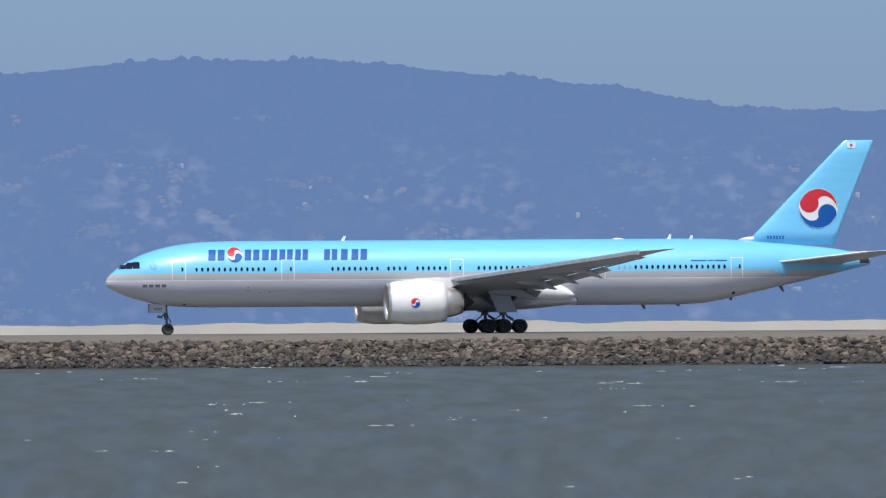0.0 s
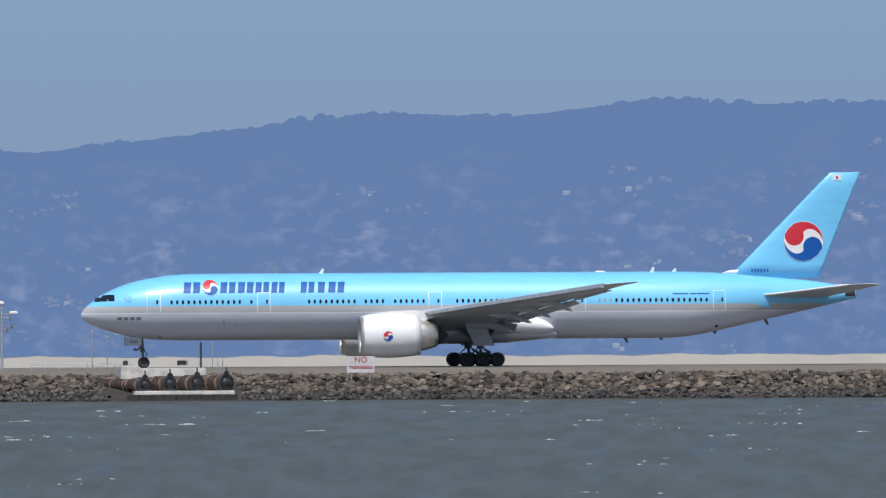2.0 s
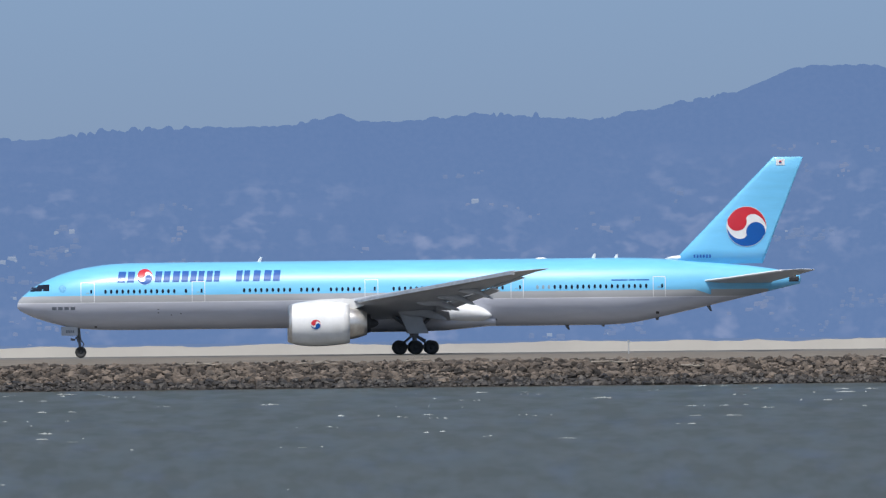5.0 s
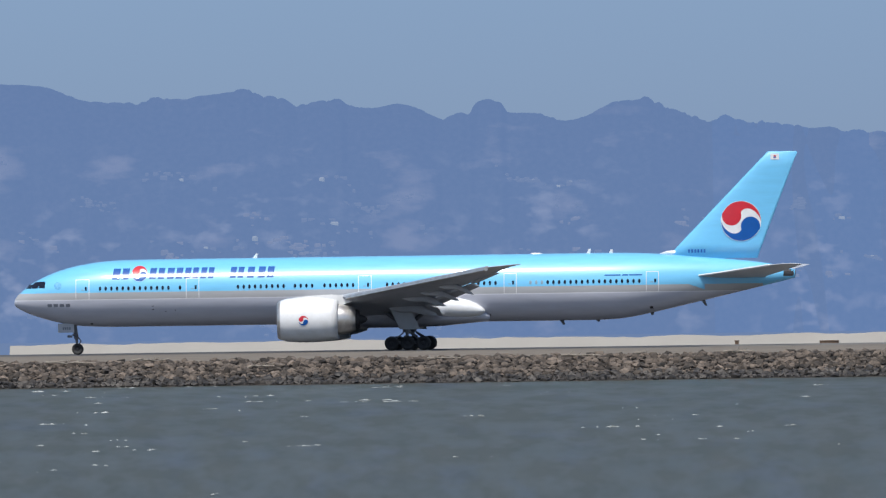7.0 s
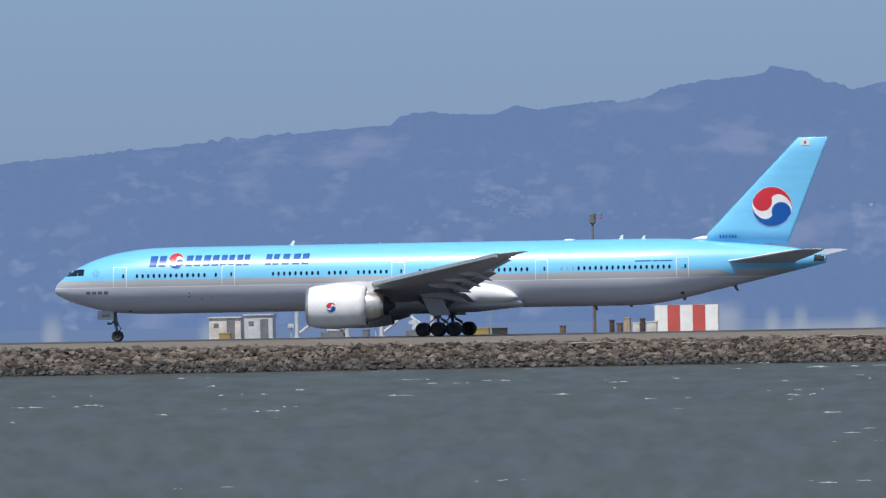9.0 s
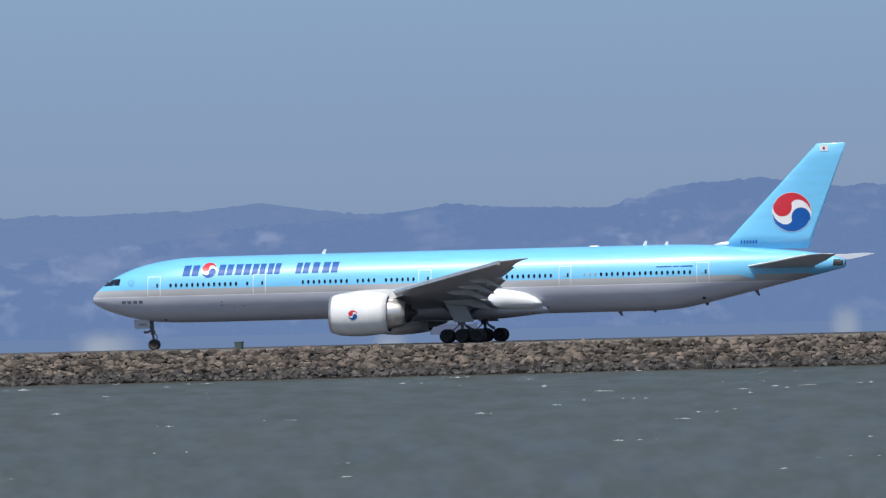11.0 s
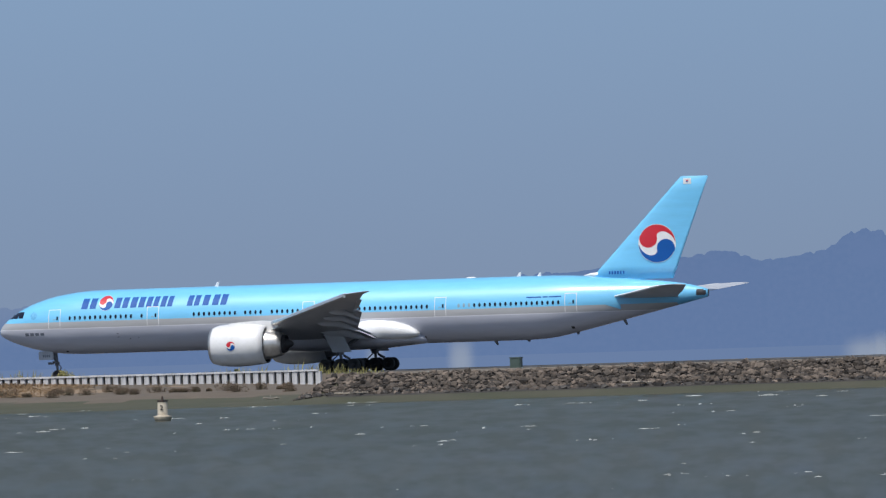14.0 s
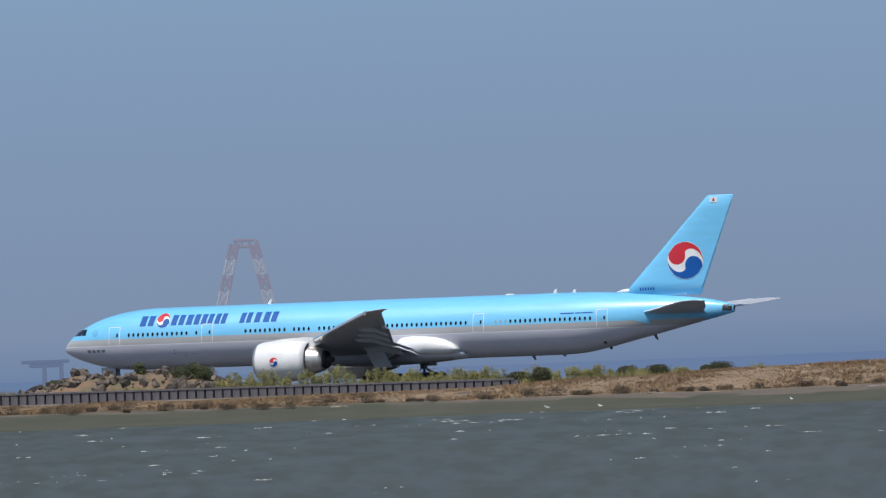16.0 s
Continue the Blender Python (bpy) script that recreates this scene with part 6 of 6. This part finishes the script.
for x_, d_, l_, t_ in ((-62.7, 6.5, 1.4, 40), (-106, 7, 3.2, 4), (-96, 4, 2.5, -8), (-80, 6, 3, 6), (-120, 5.5, 2.6, 10), (-54, 7, 2.8, -3), (-38, 6, 2.2, 12), (-24, 7, 3, 3), (2, 6, 3.2, -6), (21, 6.5, 2.4, 8), (45, 4, 2.1, -20), (63, 6, 2.8, 5), (90, 6.5, 2.5, 9), (158, 6, 2.6, -5), (183, 5, 2.2, 10),
                        (-150, 6.5, 3.4, 4), (-172, 5, 2.4, -12), (-163, 6, 2.2, 25), (-140, 7, 3, -4), (-158, 6.2, 4.2, -3), (-181, 5.5, 4.6, 5), (-190, 6.2, 3.2, -8), (-113, 6, 4.4, 2), (-127, 6.4, 3.0, 12), (12, 6, 3.6, 3), (38, 5.5, 3.8, -5), (-68, 6.3, 3.4, 5), (-134, 5.2, 3.6, -6), (-145, 4.6, 2.8, 9), (-505, 4, 3.4, -6), (-513, 4.5, 1.8, 55), (-478, 6, 2.8, 5), (-400, 5, 1.6, 20), (-370, 6, 2, -8)):
    driftwood(x_, d_, l_, t_)
for x_, d_, l_ in ((-621, 27, 2.2), (-648, 25, 1.8), (-600, 26, 2.4)):
    driftwood(x_, d_, l_, random.uniform(-12, 12), -.05)


def gull(x, y, dark):
    s = put("gull", x, y, "small white shore bird standing at the waterline" if not dark else "black and white bird standing on the mud", "bird", "shore birds", random.uniform(0, 360))
    bm = bmesh.new()
    loft(bm, [[(u, r * math.sin(k * math.tau / 10), .26 + e + r * math.cos(k * math.tau / 10)) for k in range(10)] for u, r, e in ((-.28, .01, .02), (-.15, .07, .0), (0, .11, .0), (.12, .1, .03), (.2, .06, .1), (.22, .03, .12))])
    body = part("body", bm, M["feather_dark" if dark else "bird"], s, "", True)
    bm = bmesh.new()
    lathe(bm, [(.16, .01), (.18, .05), (.23, .06), (.28, .04), (.38, .008)], "x", (0, 0, .42), 10)
    part("head", bm, M["bird"], s)
    for side in (-1, 1):
        bm = bmesh.new()
        tube(bm, (.02, side * .04, 0), (.02, side * .04, .2), .012, .012, 5)
        part("leg", bm, M["orange"], s)


for az_, d_, dk in ((-20.36, 5, 0), (-20.42, 3, 0), (-20.5, 3.5, 0), (-20.28, 3, 0), (-21.19, 3, 0), (-21.75, 4, 0), (-20.85, 4, 0), (-21.9, 3.5, 0), (-20.56, 16, 1), (-20.55, 17, 1), (-19.3, 3, 0), (-19.6, 3.5, 0)):
    y_ = 1545 + d_
    x_ = bearing(az_, y_)
    gull(x_, float(shore_y(np.float64(x_))) + d_, dk)


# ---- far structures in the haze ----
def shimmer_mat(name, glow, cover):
    """For far pale facades and bands of haze: the air's glow is emission, the edges dissolve as in shimmering air."""
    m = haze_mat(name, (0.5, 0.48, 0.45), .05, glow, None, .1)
    nt = m.node_tree
    mix, clear = nt.nodes.new("ShaderNodeMixShader"), nt.nodes.new("ShaderNodeBsdfTransparent")
    co, sep = nt.nodes.new("ShaderNodeTexCoord"), nt.nodes.new("ShaderNodeSeparateXYZ")
    nt.links.new(co.outputs["Generated"], sep.inputs[0])
    fades = []
    for axis, (p0, p1, p2, p3) in (("X", (0.0, .45, .55, 1.0)), ("Z", (-1.0, -.5, .45, 1.0))):     # thins out sideways and upwards
        pair = []
        for lo, hi in ((p0, p1), (p3, p2)):
            mr = node(nt, "ShaderNodeMapRange")
            mr.interpolation_type = "SMOOTHSTEP"
            mr.inputs[1].default_value, mr.inputs[2].default_value = lo, hi
            nt.links.new(sep.outputs[axis], mr.inputs[0])
            pair.append(mr.outputs[0])
        fades += pair
    out = None
    for f in fades:
        mul = nt.nodes.new("ShaderNodeMath")
        mul.operation = "MULTIPLY"
        nt.links.new(f, mul.inputs[0])
        mul.inputs[1].default_value = cover
        if out is not None:
            nt.links.new(out, mul.inputs[1])
        out = mul.outputs[0]
    nt.links.new(out, mix.inputs[0])
    nt.links.new(clear.outputs[0], mix.inputs[1])
    nt.links.new(nt.nodes["Principled BSDF"].outputs[0], mix.inputs[2])
    nt.links.new(mix.outputs[0], nt.nodes["Material Output"].inputs[0])
    return m


M["haze_pale"] = shimmer_mat("building_haze_glow", (0.33, 0.385, 0.475), .42)
# haze is painted as emission on these structures; none of them is a lamp
M["haze_house"] = haze_mat("hazy_pale_houses", (0.6, 0.52, 0.46), .05, (0.172, 0.240, 0.416), (0.3, 0.28, 0.26), .3)
M["haze_roof"] = haze_mat("hazy_dim_houses", (0.5, 0.45, 0.42), .04, (0.150, 0.226, 0.410), (0.3, 0.28, 0.26), .3)
M["haze_bright"] = haze_mat("hazy_bright_houses", (0.7, 0.68, 0.65), .10, (0.215, 0.290, 0.440), (0.5, 0.5, 0.5), .3)
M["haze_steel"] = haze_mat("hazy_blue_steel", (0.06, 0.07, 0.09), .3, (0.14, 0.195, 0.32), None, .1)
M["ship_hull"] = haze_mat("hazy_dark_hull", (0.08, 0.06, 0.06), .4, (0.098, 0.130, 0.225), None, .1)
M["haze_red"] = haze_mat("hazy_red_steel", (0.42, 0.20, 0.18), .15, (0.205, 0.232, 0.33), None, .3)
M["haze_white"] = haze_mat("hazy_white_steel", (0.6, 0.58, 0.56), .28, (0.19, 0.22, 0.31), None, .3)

# blurred pale buildings; the four widest are added bands of glowing haze
FAR_BLOCKS = [(-4.90, 5.5, 9.5), (-4.66, 5, 7), (-5.19, 5, 7), (-5.06, 3.5, 5), (-5.40, 5, 5), (-5.57, 3, 6), (-5.65, 3.2, 6.5), (-5.78, 4.5, 7), (-5.99, 3.2, 6), (-6.07, 2.5, 7), (-6.20, 5, 6.5), (-5.95, 24, 4.5), (-5.6, 22, 5.5), (-5.15, 24, 5), (-4.75, 20, 4.5), (-2.86, 4.5, 4)]
FAR_BLOCKS += [(-12.63, 6.5, 6), (-10.22, 6, 8.5), (-11.69, 5, 4), (-15.12, 3, 6), (-14.766, 4.5, 8), (-14.485, 4.5, 7),
                    (-13.32, 9, 5), (-12.56, 12, 5.5), (-16.40, 9, 6), (-16.31, 4, 6.5), (-17.98, 3.5, 7), (-17.72, 4.5, 9), (-15.34, 6, 8), (-19.75, 5, 8), (-8.4, 5, 7), (-9.2, 6, 6), (-7.9, 4, 5)]
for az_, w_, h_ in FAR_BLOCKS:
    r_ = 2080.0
    s_ = thing("far_haze_block", pose(r_ * math.sin(radians(az_)), r_ * math.cos(radians(az_)), -.3, 0, 0, -az_), "pale building blur and haze glow on the far shore", "building", "buildings on the far shore")
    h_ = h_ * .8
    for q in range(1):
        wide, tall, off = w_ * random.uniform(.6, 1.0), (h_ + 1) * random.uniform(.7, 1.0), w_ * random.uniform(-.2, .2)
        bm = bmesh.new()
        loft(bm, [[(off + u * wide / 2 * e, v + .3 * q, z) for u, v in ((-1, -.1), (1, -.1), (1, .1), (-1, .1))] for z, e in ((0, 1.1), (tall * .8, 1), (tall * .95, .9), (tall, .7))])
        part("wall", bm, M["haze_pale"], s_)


def far_houses():
    """Clusters of small pale houses and clearings on the hill slopes."""
    r = np.random.default_rng(21)
    unit = np.array([(x, y, z) for z in (0, 1) for y in (-.5, .5) for x in (-.5, .5)] + [(-.5, 0, 1.4), (.5, 0, 1.4)])
    faces = [(0, 1, 5, 4), (1, 3, 7, 5), (3, 2, 6, 7), (2, 0, 4, 6), (4, 5, 9, 8), (6, 7, 9, 8), (4, 6, 8), (5, 7, 9)]
    sets = {"haze_house": [], "haze_roof": [], "haze_bright": []}
    for c in range(330):
        a0 = r.uniform(-7.4, 10.3)
        f0 = .04 + r.beta(1.5, 2.4) * .8
        wide, tall = r.uniform(.012, .07), r.uniform(.004, .016)
        on = on_east if a0 > -1.7 else on_mid
        kind = r.choice(("haze_roof", "haze_house"), p=(.65, .35) if a0 > -3.9 else (.95, .05))
        if a0 < -3.9 and r.random() < .6:
            continue
        for k in range(r.integers(3, 10) if r.random() < .75 else r.integers(12, 30)):
            a_, f_ = a0 + r.normal(0, wide), min(.9, max(.03, f0 + r.normal(0, tall)))
            if (a_ > -1.75) != (a0 > -1.7):
                continue
            rad, z = on(a_, f_)
            s = r.uniform(.3, .85)
            p = unit * np.array([s * r.uniform(.8, 2.2), s * 1.2, s * r.uniform(.6, 1.1)])
            t_ = -math.radians(a_) + r.normal(0, .3)
            q = np.stack([p[:, 0] * math.cos(t_) - p[:, 1] * math.sin(t_), p[:, 0] * math.sin(t_) + p[:, 1] * math.cos(t_), p[:, 2]], 1)
            sets["haze_bright" if r.random() < (.04 if a0 > -3.9 else .01) else kind].append(q + np.array([rad * math.sin(math.radians(a_)), rad * math.cos(math.radians(a_)), z - .15]))
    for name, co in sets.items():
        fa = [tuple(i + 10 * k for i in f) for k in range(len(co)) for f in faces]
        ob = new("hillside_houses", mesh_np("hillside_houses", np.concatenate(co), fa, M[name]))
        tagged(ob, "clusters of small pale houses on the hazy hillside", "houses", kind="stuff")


far_houses()


def hill_masts():
    for az_ in (-4.66, -4.45):
        on = on_mid if az_ < -1.6 else on_east
        rad, z = on(az_, .999)
        s = thing("radio_mast", (rad * math.sin(radians(az_)), rad * math.cos(radians(az_)), z - 1), "thin radio mast on the hazy ridge", "mast", "masts on the ridge")
        bm = bmesh.new()
        tube(bm, (0, 0, 0), (0, 0, 5.6 if az_ < 0 else 3), .28, .12, 6)
        part("shaft", bm, M["hill"], s)
        bm = bmesh.new()
        tube(bm, (0, 0, 3.4), (0, 0, 4.2), .45, .3, 6)
        part("aerial", bm, M["hill"], s)


hill_masts()


def light_tower():
    y = 1760
    x = bearing(-20.32, y)
    z0 = ground_z(x, y)
    top = 7.1 + .0026 * 1877
    s = put("light_tower", x, y, "slender red and white lattice light tower", "tower")
    n = 7
    for i in range(n):
        za, zb = (top - z0) * i / n, (top - z0) * (i + 1) / n
        bm = bmesh.new()
        for sx, sy in ((-1, -1), (1, -1), (1, 1), (-1, 1)):
            tube(bm, (sx * .33, sy * .33, za), (sx * .33, sy * .33, zb), .06, .06, 6)
        for p, q in (((-1, -1), (1, -1)), ((1, -1), (1, 1)), ((1, 1), (-1, 1)), ((-1, 1), (-1, -1))):
            tube(bm, (p[0] * .33, p[1] * .33, za), (q[0] * .33, q[1] * .33, zb), .04, .04, 5)
            tube(bm, (p[0] * .33, p[1] * .33, zb), (q[0] * .33, q[1] * .33, zb), .04, .04, 5)
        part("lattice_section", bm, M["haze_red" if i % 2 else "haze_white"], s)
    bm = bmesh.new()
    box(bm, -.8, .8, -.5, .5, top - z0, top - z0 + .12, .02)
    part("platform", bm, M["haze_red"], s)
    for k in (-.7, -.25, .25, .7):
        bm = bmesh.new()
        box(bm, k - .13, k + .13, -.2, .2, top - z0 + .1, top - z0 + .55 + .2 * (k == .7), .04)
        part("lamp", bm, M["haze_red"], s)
    block("hut", -20.356, 1762, 1.7, 3.0, "signal_white", "small white hut beside the light tower", "hut", 1.6)


light_tower()


def arch():
    """A tall A-shaped lattice frame, red and white, far across the field."""
    r_ = 2500.0
    a0 = -22.963
    s = thing("lattice_arch", pose(r_ * math.sin(radians(a0)), r_ * math.cos(radians(a0)), 2.0, 0, 0, -a0), "tall red and white lattice arch in the haze", "lattice frame")
    top = 7.1 + .0059 * r_ - 2
    for side in (-1, 1):
        n = 9
        for i in range(n):
            f0, f1 = i / n, (i + 1) / n
            c0, c1 = side * (6.2 - 4.85 * f0 ** .95), side * (6.2 - 4.85 * f1 ** .95)
            z0, z1 = top * f0, top * f1
            w0, w1 = .75 - .2 * f0, .75 - .2 * f1
            bm = bmesh.new()
            for u in (-1, 1):
                for v in (-1, 1):
                    tube(bm, (c0 + u * w0, v * .6, z0), (c1 + u * w1, v * .6, z1), .25, .25, 6)
            for u in (-1, 1):
                tube(bm, (c0 + u * w0, -.6, z0), (c1 - u * w1, -.6, z1), .2, .2, 5)
                tube(bm, (c0 - w0, u * .6, z0), (c0 + w0, u * .6, z0), .13, .13, 5)
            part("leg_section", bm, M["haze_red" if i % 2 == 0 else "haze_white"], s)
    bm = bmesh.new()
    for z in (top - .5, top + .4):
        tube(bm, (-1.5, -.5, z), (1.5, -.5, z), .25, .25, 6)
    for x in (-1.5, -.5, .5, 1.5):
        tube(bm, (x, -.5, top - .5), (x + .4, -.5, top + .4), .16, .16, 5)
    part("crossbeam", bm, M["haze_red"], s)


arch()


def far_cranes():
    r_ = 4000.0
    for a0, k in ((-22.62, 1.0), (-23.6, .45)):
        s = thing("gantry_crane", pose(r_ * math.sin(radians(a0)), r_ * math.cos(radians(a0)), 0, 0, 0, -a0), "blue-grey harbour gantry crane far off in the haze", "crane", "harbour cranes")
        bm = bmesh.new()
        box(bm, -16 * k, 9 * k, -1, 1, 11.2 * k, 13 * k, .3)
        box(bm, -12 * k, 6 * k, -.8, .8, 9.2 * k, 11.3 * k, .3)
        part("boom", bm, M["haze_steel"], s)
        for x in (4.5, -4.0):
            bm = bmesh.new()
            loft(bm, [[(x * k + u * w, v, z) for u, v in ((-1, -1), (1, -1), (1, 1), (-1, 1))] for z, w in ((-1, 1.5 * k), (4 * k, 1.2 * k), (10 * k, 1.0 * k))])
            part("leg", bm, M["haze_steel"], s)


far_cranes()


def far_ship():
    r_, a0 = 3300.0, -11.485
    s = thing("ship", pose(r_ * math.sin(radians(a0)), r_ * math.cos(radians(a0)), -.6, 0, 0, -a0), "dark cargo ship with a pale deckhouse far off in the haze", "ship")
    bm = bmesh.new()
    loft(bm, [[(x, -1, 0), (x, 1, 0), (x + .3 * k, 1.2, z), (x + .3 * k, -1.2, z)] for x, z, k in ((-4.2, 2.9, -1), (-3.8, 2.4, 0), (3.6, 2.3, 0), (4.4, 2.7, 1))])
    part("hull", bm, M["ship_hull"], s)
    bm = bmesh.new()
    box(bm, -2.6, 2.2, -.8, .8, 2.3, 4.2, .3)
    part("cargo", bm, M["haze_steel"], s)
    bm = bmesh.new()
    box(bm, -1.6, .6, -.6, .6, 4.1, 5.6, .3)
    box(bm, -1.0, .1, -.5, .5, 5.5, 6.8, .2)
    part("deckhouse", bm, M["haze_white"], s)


far_ship()


def whitecaps():
    """Breaking crests on the chop, in groups that drift with the wind."""
    r = np.random.default_rng(31)
    made = []
    for g in range(4):
        co, fa, base = [], [], 0
        for k in range(225):
            x, y = r.uniform(-690, 300), 600 + 930 * r.uniform(0, 1) ** .85
            for j in range(r.integers(1, 5)):
                w = min(.85, r.gamma(1.0, .19) + .06) * min(1.0, y / 1400)
                h = (r.uniform(.03, .09) + .07 * w) * min(1.0, y / 1200)
                cx, cy = x + r.normal(0, 1.1), y + r.normal(0, 2.5)
                n = 9
                u = np.linspace(-1, 1, n)
                body = (1 - u ** 2) * r.uniform(.15, 1.0, n)
                sway = .05 * np.cumsum(r.normal(0, 1, n)) * .25
                low = .07 + .5 * h * sway
                top = np.stack([cx + u * w, cy + .3 * w * u ** 2, low + h * body + .004], 1)
                front = np.stack([cx + u * w, cy - .12 - .1 * body + .3 * w * u ** 2, low - .1 * h * body], 1)
                co.append(np.concatenate([front, top]))
                for i in range(n - 1):
                    fa.append((base + i, base + i + 1, base + n + i + 1, base + n + i))
                base += 2 * n
        V = np.concatenate(co)
        V[:, 2] += np.clip(waves(V[:, 0], V[:, 1]), -.05, .3) * (1 - .92 * smooth_step(V[:, 1], 1380, 1500)) - .04
        ob = new("whitecaps", mesh_np("whitecaps", V, fa, M["foam"], True))
        tagged(ob, "broken white wave crests on the choppy bay", "whitecaps", "drifting whitecaps", kind="stuff")
        made.append(ob)
    return made


caps = whitecaps()


def motions():
    walk(jet, [(t, pose(s, LANE, DECK)) for t, p, q, r, s in ROWS])
    for k, ob in enumerate(caps):
        vx, vy = 1.2 - .5 * k, .9 + .3 * k
        walk(ob, [(t, pose(vx * (t - 8), vy * (t - 8), .06 * math.sin(t * .9 + k))) for t in (0, 4, 8, 12, 16)])


motions()
